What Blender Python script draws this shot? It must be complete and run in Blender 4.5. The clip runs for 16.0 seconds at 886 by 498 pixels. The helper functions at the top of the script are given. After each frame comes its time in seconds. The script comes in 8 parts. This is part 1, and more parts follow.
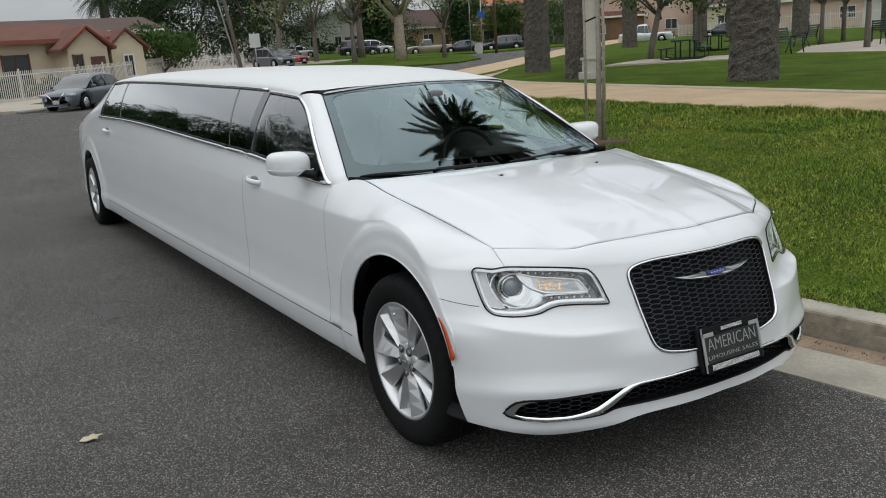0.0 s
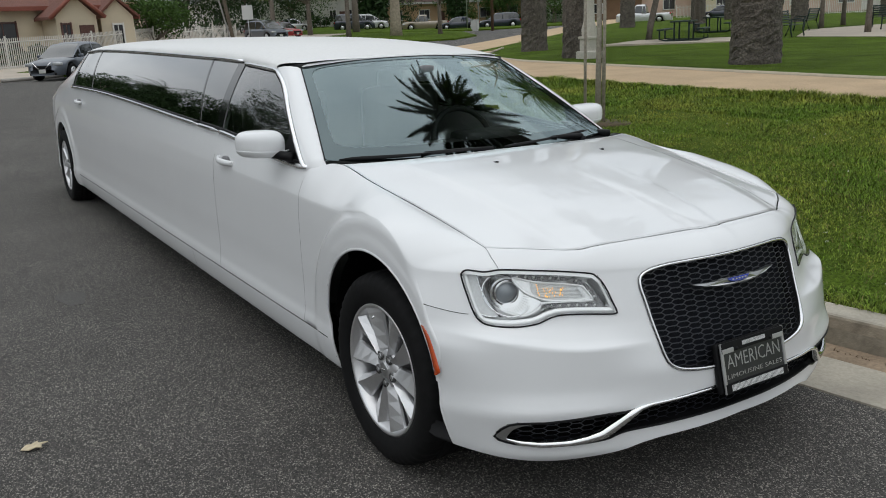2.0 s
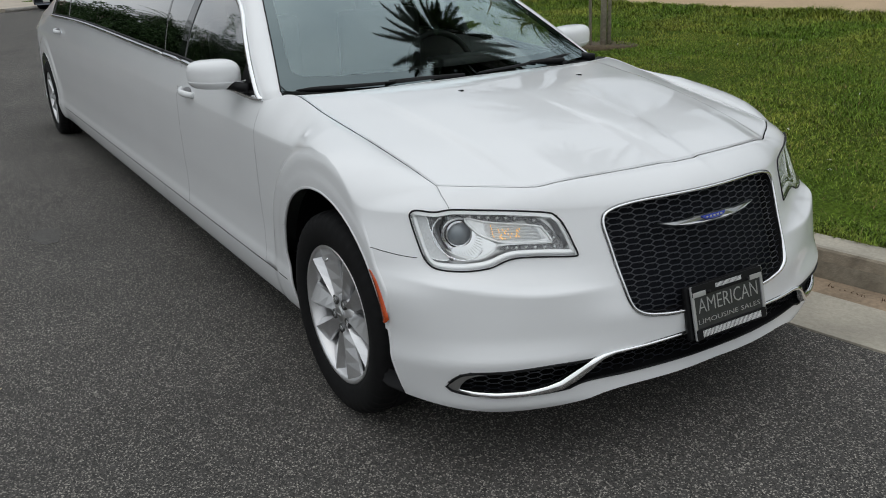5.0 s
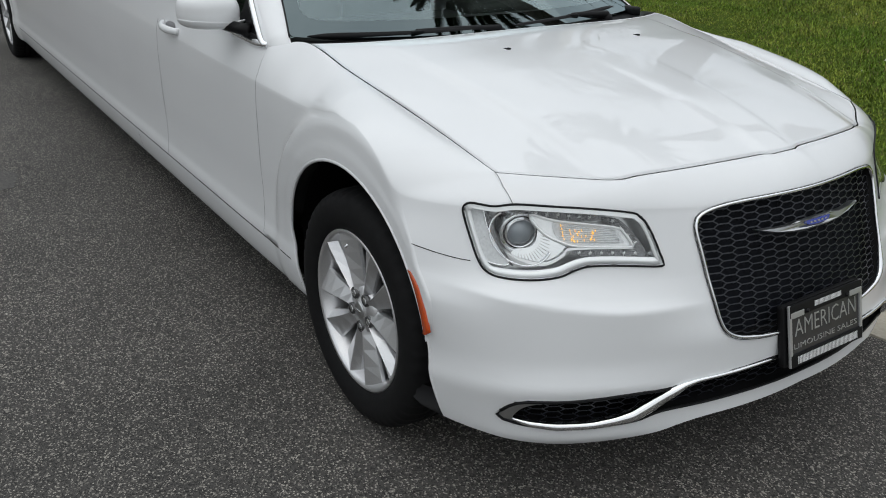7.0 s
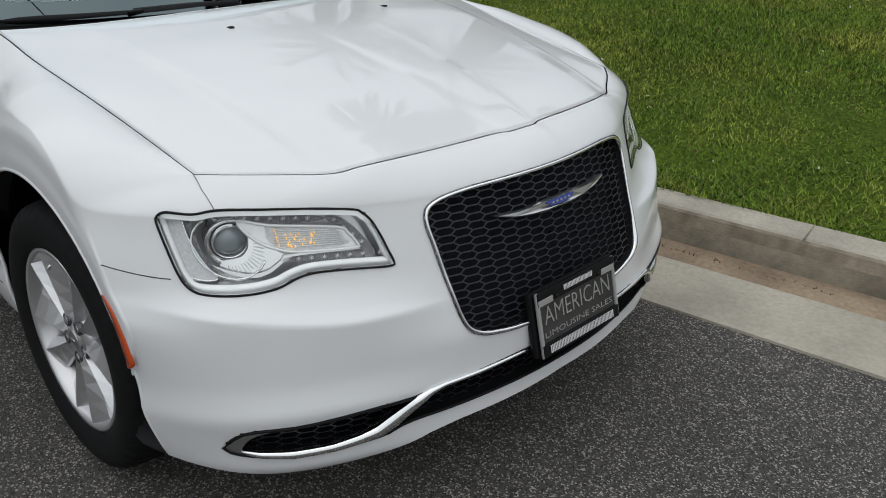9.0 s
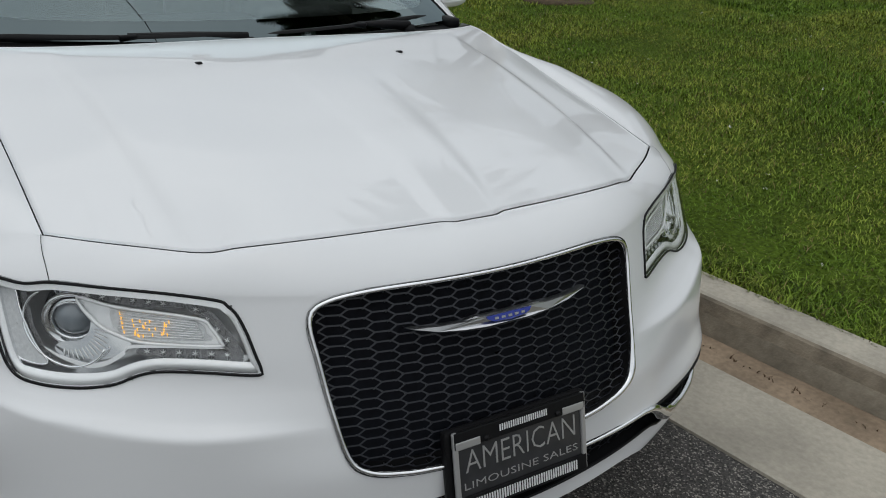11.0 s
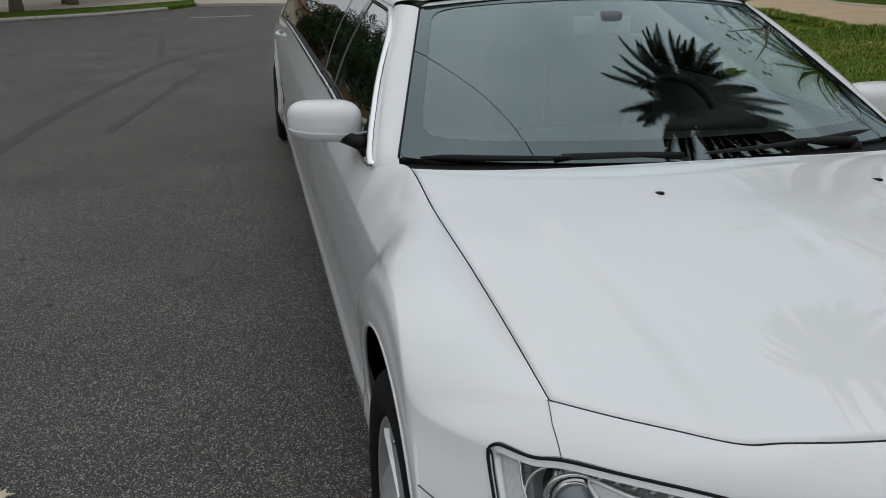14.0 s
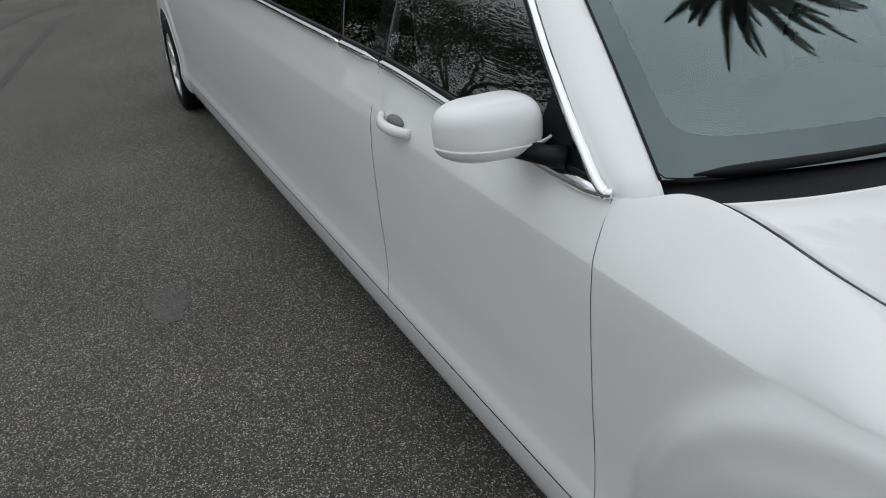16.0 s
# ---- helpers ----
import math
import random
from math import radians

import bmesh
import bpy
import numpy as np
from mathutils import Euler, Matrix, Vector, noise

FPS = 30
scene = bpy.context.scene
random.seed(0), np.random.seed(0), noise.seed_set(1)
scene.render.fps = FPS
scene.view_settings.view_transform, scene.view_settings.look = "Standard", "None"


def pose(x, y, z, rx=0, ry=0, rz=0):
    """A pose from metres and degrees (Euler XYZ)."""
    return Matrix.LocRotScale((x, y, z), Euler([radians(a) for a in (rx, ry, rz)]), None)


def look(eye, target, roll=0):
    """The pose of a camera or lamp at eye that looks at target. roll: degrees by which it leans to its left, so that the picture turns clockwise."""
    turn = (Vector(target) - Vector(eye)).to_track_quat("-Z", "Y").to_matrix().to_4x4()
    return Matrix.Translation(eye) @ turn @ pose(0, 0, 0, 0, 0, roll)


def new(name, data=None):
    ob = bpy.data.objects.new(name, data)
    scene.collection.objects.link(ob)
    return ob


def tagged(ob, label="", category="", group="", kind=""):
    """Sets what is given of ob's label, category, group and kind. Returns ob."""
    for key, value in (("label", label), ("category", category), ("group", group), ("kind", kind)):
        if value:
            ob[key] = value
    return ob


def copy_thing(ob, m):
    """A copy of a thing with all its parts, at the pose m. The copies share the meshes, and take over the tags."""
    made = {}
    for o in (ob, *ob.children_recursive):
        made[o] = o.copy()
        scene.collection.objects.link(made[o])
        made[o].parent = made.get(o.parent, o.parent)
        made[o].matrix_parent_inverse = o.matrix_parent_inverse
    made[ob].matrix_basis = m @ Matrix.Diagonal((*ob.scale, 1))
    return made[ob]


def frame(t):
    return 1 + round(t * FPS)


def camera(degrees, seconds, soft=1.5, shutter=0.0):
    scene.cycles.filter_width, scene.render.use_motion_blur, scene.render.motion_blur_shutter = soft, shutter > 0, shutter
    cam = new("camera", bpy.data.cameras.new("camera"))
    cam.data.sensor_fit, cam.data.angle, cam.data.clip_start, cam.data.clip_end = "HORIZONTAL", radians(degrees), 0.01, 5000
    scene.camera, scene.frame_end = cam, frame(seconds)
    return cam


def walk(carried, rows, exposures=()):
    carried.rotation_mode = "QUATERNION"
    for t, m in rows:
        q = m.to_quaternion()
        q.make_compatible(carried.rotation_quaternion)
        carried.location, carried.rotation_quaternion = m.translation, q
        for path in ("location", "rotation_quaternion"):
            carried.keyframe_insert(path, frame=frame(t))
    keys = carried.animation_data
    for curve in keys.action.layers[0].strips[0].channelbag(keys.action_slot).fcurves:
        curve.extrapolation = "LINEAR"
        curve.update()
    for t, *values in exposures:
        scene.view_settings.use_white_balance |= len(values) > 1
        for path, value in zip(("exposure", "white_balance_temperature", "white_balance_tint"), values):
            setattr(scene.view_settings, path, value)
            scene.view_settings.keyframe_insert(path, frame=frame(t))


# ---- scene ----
cam = camera(55.8, 16.0, soft=1.0)
PATH = [
    (0, (2.833, -2.439, 1.585), (1.177, -1.419, 1.118), -3.8),
    (0.5, (2.775, -2.382, 1.553), (1.132, -1.385, 1.0), -3.8),
    (1, (2.646, -2.354, 1.556), (1.004, -1.358, 0.997), -3.3),
    (1.5, (2.554, -2.322, 1.567), (0.927, -1.303, 1.006), -3.1),
    (2, (2.516, -2.216, 1.558), (0.88, -1.189, 1.039), -2.6),
    (2.5, (2.509, -2.058, 1.552), (0.871, -1.038, 1.029), -2.1),
    (3, (2.502, -1.98, 1.546), (0.873, -0.98, 0.957), -3.2),
    (3.2, (2.488, -1.97, 1.524), (0.867, -0.977, 0.904), -3.5),
    (5.3, (2.448, -1.935, 1.529), (0.83, -1.0, 0.817), -3.7),
    (5.5, (2.373, -1.96, 1.526), (0.791, -1.028, 0.731), -3.5),
    (6, (2.219, -2.011, 1.529), (0.686, -1.014, 0.719), -1.8),
    (6.5, (2.083, -2.015, 1.518), (0.569, -0.988, 0.71), -1.0),
    (7, (1.933, -1.893, 1.531), (0.413, -0.89, 0.704), -0.2),
    (7.5, (1.831, -1.873, 1.514), (0.32, -0.863, 0.68), 0.8),
    (8, (1.78, -1.892, 1.509), (0.453, -0.66, 0.659), 1.8),
    (8.5, (1.849, -1.745, 1.509), (0.58, -0.466, 0.64), 0.6),
    (9, (1.929, -1.516, 1.498), (0.659, -0.252, 0.611), -0.1),
    (9.2, (1.931, -1.441, 1.487), (0.658, -0.183, 0.593), 0.8),
    (11.3, (1.904, -0.837, 1.465), (0.299, 0.047, 0.662), 1.6),
    (11.5, (1.887, -0.845, 1.465), (0.24, -0.055, 0.65), 0.8),
    (12, (1.851, -0.877, 1.457), (0.114, -0.345, 0.62), -1.4),
    (12.5, (1.803, -0.937, 1.461), (0.041, -0.518, 0.614), -0.2),
    (13, (1.72, -1.014, 1.476), (-0.08, -0.629, 0.695), 0.2),
    (13.5, (1.658, -1.108, 1.52), (-0.201, -0.707, 0.899), -1.0),
    (14, (1.508, -1.138, 1.511), (-0.343, -0.731, 0.872), -1.5),
    (14.5, (1.255, -1.182, 1.518), (-0.58, -0.752, 0.848), -1.3),
    (15, (0.97, -1.34, 1.511), (-0.817, -0.853, 0.76), -1.15),
    (15.5, (0.746, -1.51, 1.533), (-0.969, -0.879, 0.749), -5.85),
    (16, (0.393, -1.594, 1.538), (-1.306, -0.923, 0.709), -6.85),
]
EXPOSURES = [(0, 0.16, 6350, 8), (3, 0.03, 6350, 8), (5.3, -0.02, 6350, 8), (6, 0.12, 6350, 8), (7, 0.08, 6350, 8), (8, -0.05, 6350, 8), (9, -0.03, 6350, 8), (11.5, -0.27, 6350, 8), (13.5, -0.32, 6350, 8), (14.5, -0.36, 6350, 8), (15, -0.34, 6350, 8), (15.5, -0.22, 6350, 8), (16, -0.04, 6350, 8)]
walk(cam, [(t, look(eye, target, roll)) for t, eye, target, roll in PATH], EXPOSURES)

# ---- light: bright overcast day, the sun veiled behind thin cloud ----
world = bpy.data.worlds.new("sky")
scene.world = world
world.use_nodes = True
wn, wl = world.node_tree.nodes, world.node_tree.links
wn.clear()
sky = wn.new("ShaderNodeTexSky")
sky.sky_type, sky.sun_disc = "NISHITA", False
sky.sun_elevation, sky.sun_rotation = radians(72), radians(116)
sky.air_density, sky.dust_density, sky.ozone_density = 1.0, 4.0, 1.0
# thin cloud cover: the sky is greyed and mottled softly
coord = wn.new("ShaderNodeTexCoord")
cloud = wn.new("ShaderNodeTexNoise")
cloud.inputs["Scale"].default_value, cloud.inputs["Detail"].default_value, cloud.inputs["Roughness"].default_value = 2.2, 5, 0.55
flat = wn.new("ShaderNodeMapping")
flat.inputs["Scale"].default_value = (1, 1, 2.4)
wl.new(coord.outputs["Generated"], flat.inputs["Vector"])
wl.new(flat.outputs["Vector"], cloud.inputs["Vector"])
ramp = wn.new("ShaderNodeValToRGB")
ramp.color_ramp.elements[0].position, ramp.color_ramp.elements[0].color = 0.30, (8.2, 8.9, 9.6, 1)
ramp.color_ramp.elements[1].position, ramp.color_ramp.elements[1].color = 0.72, (14.2, 14.3, 14.4, 1)
wl.new(cloud.outputs["Fac"], ramp.inputs["Fac"])
veil = wn.new("ShaderNodeMix")
veil.data_type = "RGBA"
veil.inputs[0].default_value = 0.86
wl.new(sky.outputs["Color"], veil.inputs[6])
wl.new(ramp.outputs["Color"], veil.inputs[7])
back = wn.new("ShaderNodeBackground")
back.inputs["Strength"].default_value = 0.065
# an overcast sky is about three times as bright overhead as at the horizon
height = wn.new("ShaderNodeSeparateXYZ")
wl.new(coord.outputs["Generated"], height.inputs[0])
lift = wn.new("ShaderNodeMapRange")
lift.inputs[1].default_value, lift.inputs[2].default_value, lift.inputs[3].default_value, lift.inputs[4].default_value = 0.0, 1.0, 0.52, 1.42
wl.new(height.outputs["Z"], lift.inputs[0])
dome = wn.new("ShaderNodeVectorMath")
dome.operation = "SCALE"
wl.new(veil.outputs[2], dome.inputs[0])
wl.new(lift.outputs[0], dome.inputs["Scale"])
wl.new(dome.outputs[0], back.inputs["Color"])
wl.new(back.outputs["Background"], wn.new("ShaderNodeOutputWorld").inputs["Surface"])

sun = new("sun", bpy.data.lights.new("sun", "SUN"))
sun.data.energy, sun.data.angle, sun.data.color = 0.62, radians(130), (1.0, 0.96, 0.9)
sun.matrix_world = look((12, -6, 42), (0, 0, 0))

# ---- materials ----
def material(name, base, rough=0.5, metal=0.0, grain=None, bump=None, coat=0.0, spec=0.5, emit=None, detail=4.0, per_piece=0.0):
    """A principled material. grain: (scale, amount) or a list of them, noise that lightens and darkens the base;
    bump: (scale, metres)."""
    m = bpy.data.materials.new(name)
    m.use_nodes = True
    n, l = m.node_tree.nodes, m.node_tree.links
    p = n["Principled BSDF"]
    p.inputs["Base Color"].default_value = (*base, 1)
    p.inputs["Roughness"].default_value, p.inputs["Metallic"].default_value = rough, metal
    p.inputs["Coat Weight"].default_value, p.inputs["Coat Roughness"].default_value = coat, 0.03
    p.inputs["Specular IOR Level"].default_value = spec
    tc = n.new("ShaderNodeTexCoord")
    last = None
    for scale, amount in grain or ():
        t = n.new("ShaderNodeTexNoise")
        t.inputs["Scale"].default_value, t.inputs["Detail"].default_value = scale, detail
        l.new(tc.outputs["Object"], t.inputs["Vector"])
        r = n.new("ShaderNodeMapRange")
        r.inputs[1].default_value, r.inputs[2].default_value = 0.28, 0.72
        r.inputs[3].default_value, r.inputs[4].default_value = 1 - amount, 1 + amount
        l.new(t.outputs["Fac"], r.inputs[0])
        if last is None:
            last = r.outputs[0]
        else:
            x = n.new("ShaderNodeMath")
            x.operation = "MULTIPLY"
            l.new(last, x.inputs[0]), l.new(r.outputs[0], x.inputs[1])
            last = x.outputs[0]
    if per_piece:
        g = n.new("ShaderNodeObjectInfo")
        r = n.new("ShaderNodeMapRange")
        r.inputs[3].default_value, r.inputs[4].default_value = 1 - per_piece, 1 + per_piece
        l.new(g.outputs["Random"], r.inputs[0])
        if last is None:
            last = r.outputs[0]
        else:
            x = n.new("ShaderNodeMath")
            x.operation = "MULTIPLY"
            l.new(last, x.inputs[0]), l.new(r.outputs[0], x.inputs[1])
            last = x.outputs[0]
    if last is not None:
        v = n.new("ShaderNodeVectorMath")
        v.operation = "SCALE"
        v.inputs[0].default_value = base
        l.new(last, v.inputs["Scale"])
        l.new(v.outputs[0], p.inputs["Base Color"])
    if bump:
        t = n.new("ShaderNodeTexNoise")
        t.inputs["Scale"].default_value, t.inputs["Detail"].default_value = bump[0], 3
        l.new(tc.outputs["Object"], t.inputs["Vector"])
        b = n.new("ShaderNodeBump")
        b.inputs["Strength"].default_value, b.inputs["Distance"].default_value = 1.0, bump[1]
        l.new(t.outputs["Fac"], b.inputs["Height"])
        l.new(b.outputs["Normal"], p.inputs["Normal"])
    if emit:
        p.inputs["Emission Color"].default_value, p.inputs["Emission Strength"].default_value = (*emit[:3], 1), emit[3]
    return m


def pane_material(name, tint, rough=0.0, base=0.04, boost=1.0, sheen=(1, 1, 1)):
    """Sheet glass: lets tinted light through and mirrors more at a slant."""
    m = bpy.data.materials.new(name)
    m.use_nodes = True
    n, l = m.node_tree.nodes, m.node_tree.links
    n.clear()
    t = n.new("ShaderNodeBsdfTransparent")
    t.inputs["Color"].default_value = (*tint, 1)
    g = n.new("ShaderNodeBsdfGlossy")
    g.inputs["Roughness"].default_value, g.inputs["Color"].default_value = rough, (*sheen, 1)
    f = n.new("ShaderNodeLayerWeight")
    f.inputs["Blend"].default_value = 0.5
    w = n.new("ShaderNodeMath")
    w.operation = "POWER"
    w.inputs[1].default_value = 5.0
    l.new(f.outputs["Facing"], w.inputs[0])
    k = n.new("ShaderNodeMath")
    k.operation, k.use_clamp = "MULTIPLY_ADD", True
    k.inputs[1].default_value, k.inputs[2].default_value = boost * (1 - base), boost * base
    x = n.new("ShaderNodeMixShader")
    l.new(w.outputs[0], k.inputs[0]), l.new(k.outputs[0], x.inputs[0])
    l.new(t.outputs[0], x.inputs[1]), l.new(g.outputs[0], x.inputs[2])
    l.new(x.outputs[0], n.new("ShaderNodeOutputMaterial").inputs["Surface"])
    return m


PAINT = material("white car paint", (0.80, 0.81, 0.82), 0.5, coat=1.0, spec=0.12, grain=((900, 0.03), (3, 0.012)))
PAINT.node_tree.nodes["Principled BSDF"].inputs["Coat Roughness"].default_value = 0.008
PAINT.node_tree.nodes["Principled BSDF"].inputs["Coat IOR"].default_value = 1.6
ROOF_PAINT = material("white roof covering", (0.80, 0.80, 0.79), 0.5, coat=0.1, grain=((60, 0.03),), bump=(420, 0.0006))
CHROME = material("chrome", (0.86, 0.87, 0.88), 0.06, 1.0)
SATIN = material("satin silver", (0.62, 0.63, 0.64), 0.28, 1.0)
ALLOY = material("silver wheel paint", (0.68, 0.68, 0.69), 0.32, 0.8, grain=((300, 0.05),), coat=0.2)
RUBBER = material("black tyre rubber", (0.007, 0.007, 0.0074), 0.75, spec=0.2, grain=((40, 0.25), (6, 0.2)), bump=(180, 0.0004))
BLACK = material("black plastic", (0.006, 0.006, 0.0068), 0.5, spec=0.2, grain=((80, 0.2),))
# grey for the cabin mirror, and for the shade painted into the handles' cups
GREY_AND_CUP_SHADE = material("grey plastic and cup shade", (0.16, 0.16, 0.165), 0.5)
GLOSS_BLACK = material("gloss black trim", (0.008, 0.008, 0.009), 0.08, coat=1.0)
GAP = material("dark panel gap", (0.002, 0.002, 0.002), 0.95, spec=0.1)
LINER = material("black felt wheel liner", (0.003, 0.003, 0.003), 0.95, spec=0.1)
DARK_STEEL = material("dark brake steel", (0.12, 0.12, 0.12), 0.45, 0.8, grain=((60, 0.3),))
AMBER = material("amber reflector", (0.55, 0.07, 0.006), 0.22, coat=1.0, grain=((200, 0.15),))
AMBER_LAMP = material("amber lamp bulb", (0.6, 0.25, 0.02), 0.3, emit=(1.0, 0.50, 0.07, 1.2))
LAMP_SILVER = material("lamp reflector silver", (0.90, 0.905, 0.91), 0.2, 0.5, grain=((60, 0.08),))
LAMP_BRIGHT = material("bright lamp surround", (0.95, 0.955, 0.96), 0.24, 0.25, coat=0.6)
GRILLE_BACK = material("blue-black grille backing", (0.004, 0.005, 0.008), 0.7, spec=0.15, grain=((60, 0.3),))
MESH_BLACK = material("gloss black mesh", (0.024, 0.026, 0.033), 0.3, spec=0.5)
LAMP_GREY = material("grey lamp reflector", (0.72, 0.73, 0.74), 0.35, 0.15, grain=((140, 0.12),), bump=(900, 0.0012))
# darker lamp grey: the shade of walls and recesses is put into the colour
LAMP_SHADE = material("shade-grey lamp recess", (0.22, 0.22, 0.225), 0.25, 0.5, grain=((160, 0.6),), bump=(500, 0.002))
LENS = pane_material("clear lamp lens", (0.97, 0.98, 0.98))
PROJ_GLASS = material("projector lens glass", (0.22, 0.25, 0.28), 0.03, coat=1.0, spec=0.8)
SCREEN = pane_material("windscreen glass", (0.84, 0.92, 0.88), 0.0, 0.06, 3.0, (0.80, 0.97, 1.0))
DOOR_GLASS = pane_material("tinted door glass", (0.74, 0.82, 0.76), 0.0, 0.055, 2.8)
LIMO_GLASS = pane_material("black privacy glass", (0.02, 0.02, 0.02), 0.0, 0.065, 2.4)
FRIT = pane_material("black glass print", (0.0, 0.0, 0.0), 0.0, 0.06, 2.45, (0.80, 0.97, 1.0))
INTERIOR = material("dark grey cabin trim", (0.010, 0.0105, 0.011), 0.6, grain=((30, 0.2),))
LEATHER = material("black seat leather", (0.018, 0.018, 0.018), 0.45, grain=((25, 0.2),), bump=(150, 0.0008))
PLATE = material("dark plate face", (0.03, 0.031, 0.034), 0.3, grain=((30, 0.3),), coat=0.4)
PLATE_SILVER = material("silver plate frame", (0.52, 0.52, 0.52), 0.35, 0.6)
PLATE_WHITE = material("white plate print", (0.75, 0.75, 0.75), 0.5)
BLUE = material("blue badge enamel", (0.01, 0.03, 0.30), 0.15, coat=1.0)

# ---- mesh tools ----
def part(name, verts, faces, mat, parent=None, label="", smooth=True):
    """Links one mesh object, under a parent if one is given."""
    me = bpy.data.meshes.new(name)
    me.from_pydata([tuple(v) for v in verts], [], [tuple(int(i) for i in f) for f in faces])
    me.materials.append(mat)
    me.polygons.foreach_set("use_smooth", [smooth] * len(me.polygons))
    me.update()
    ob = new(name, me)
    if parent:
        ob.parent = parent
    return tagged(ob, label)


def from_bm(name, bm, mat, parent=None, label="", smooth=False):
    me = bpy.data.meshes.new(name)
    bmesh.ops.recalc_face_normals(bm, faces=bm.faces)
    bm.to_mesh(me)
    bm.free()
    me.materials.append(mat)
    me.polygons.foreach_set("use_smooth", [smooth] * len(me.polygons))
    ob = new(name, me)
    if parent:
        ob.parent = parent
    return tagged(ob, label)


def thing(name, label, category, m=None, group=""):
    ob = new(name)
    if m is not None:
        ob.matrix_world = m
    return tagged(ob, label, category, group)


def curve(*keys):
    """A smooth function through (place, value) keys: monotone cubic between them, flat beyond."""
    xs, ys = np.array([k[0] for k in keys], float), np.array([k[1] for k in keys], float)
    if xs[0] > xs[-1]:
        xs, ys = xs[::-1], ys[::-1]
    h, d = np.diff(xs), np.diff(ys) / np.diff(xs)
    m = np.zeros(len(xs))
    if len(xs) > 2:
        ok = d[1:] * d[:-1] > 0
        m[1:-1][ok] = (2 * d[1:] * d[:-1] / (d[1:] + d[:-1] + 1e-12))[ok]
    m[0], m[-1] = d[0], d[-1]

    def at(x):
        x = np.clip(np.asarray(x, float), xs[0], xs[-1])
        i = np.clip(np.searchsorted(xs, x) - 1, 0, len(h) - 1)
        t = (x - xs[i]) / h[i]
        return ys[i] * (1 + 2 * t) * (1 - t) ** 2 + m[i] * h[i] * t * (1 - t) ** 2 + ys[i + 1] * t * t * (3 - 2 * t) + m[i + 1] * h[i] * t * t * (t - 1)

    return at


def grid_faces(nu, nv, flip=False, wrap=False):
    f = []
    for i in range(nu - (0 if wrap else 1)):
        for j in range(nv - 1):
            a, b = i * nv + j, ((i + 1) % nu) * nv + j
            q = (a, b, b + 1, a + 1)
            f.append(q[::-1] if flip else q)
    return f


def outline(points, steps=6):
    """A closed smooth outline through the given corners (Catmull-Rom)."""
    p = np.array(points, float)
    out = []
    for i in range(len(p)):
        a, b, c, d = p[i - 1], p[i], p[(i + 1) % len(p)], p[(i + 2) % len(p)]
        k = 0.5
        for s in np.linspace(0, 1, steps, endpoint=False):
            out.append((2 * s**3 - 3 * s * s + 1) * b + (s**3 - 2 * s * s + s) * k * (c - a) + (3 * s * s - 2 * s**3) * c + (s**3 - s * s) * k * (d - b))
    return np.array(out)


def even(poly, n):
    """A closed outline with its points spread evenly."""
    p = np.concatenate([poly, poly[:1]])
    s = np.concatenate([[0], np.cumsum(np.linalg.norm(np.diff(p, axis=0), axis=1))])
    t = np.linspace(0, s[-1], n, endpoint=False)
    return np.stack([np.interp(t, s, p[:, k]) for k in (0, 1)], -1)


def signed(poly, y, z):
    """Signed distance from points to a closed outline: negative inside."""
    y, z = np.asarray(y, float), np.asarray(z, float)
    shape = y.shape
    y, z = y.ravel(), z.ravel()
    a, b = poly, np.roll(poly, -1, 0)
    best, inside = np.full(y.shape, 1e9), np.zeros(y.shape, bool)
    for (ay, az), (by, bz) in zip(a, b):
        ey, ez = by - ay, bz - az
        t = np.clip(((y - ay) * ey + (z - az) * ez) / (ey * ey + ez * ez + 1e-12), 0, 1)
        best = np.minimum(best, np.hypot(y - ay - t * ey, z - az - t * ez))
        if az != bz:
            cross = ((az > z) != (bz > z)) & (y < (z - az) * ey / (bz - az) + ay)
            inside ^= cross
    return np.where(inside, -best, best).reshape(shape)


def cut(pos, keep, fields):
    """pos: a grid of points (nu, nv, 3). Moves grid points next to each field's zero line onto it and drops what lies where a field is negative."""
    nu, nv, _ = pos.shape
    for field in fields:
        s, old = field.copy(), pos.copy()
        best, where = np.full(s.shape, 0.51), old.copy()
        new_s = s.copy()
        for di, dj in ((1, 0), (-1, 0), (0, 1), (0, -1)):
            i0, i1 = max(0, -di), nu - max(0, di)
            j0, j1 = max(0, -dj), nv - max(0, dj)
            here, there = s[i0:i1, j0:j1], s[i0 + di : i1 + di, j0 + dj : j1 + dj]
            t = np.where(here * there < 0, here / (here - there + 1e-15), 9.0)
            better = t < best[i0:i1, j0:j1]
            p = old[i0:i1, j0:j1] + t[..., None] * (old[i0 + di : i1 + di, j0 + dj : j1 + dj] - old[i0:i1, j0:j1])
            where[i0:i1, j0:j1][better] = p[better]
            best[i0:i1, j0:j1][better] = t[better]
            new_s[i0:i1, j0:j1][better] = 0
        pos[:] = where
        neg = new_s < -1e-9
        keep &= ~(neg[:-1, :-1] | neg[1:, :-1] | neg[:-1, 1:] | neg[1:, 1:])
    return pos, keep


def used(verts, faces):
    """Drops the points that no face uses."""
    ids = np.unique(np.array([i for f in faces for i in f], int))
    back_to = {int(a): n for n, a in enumerate(ids)}
    return [verts[i] for i in ids], [tuple(back_to[int(i)] for i in f) for f in faces]


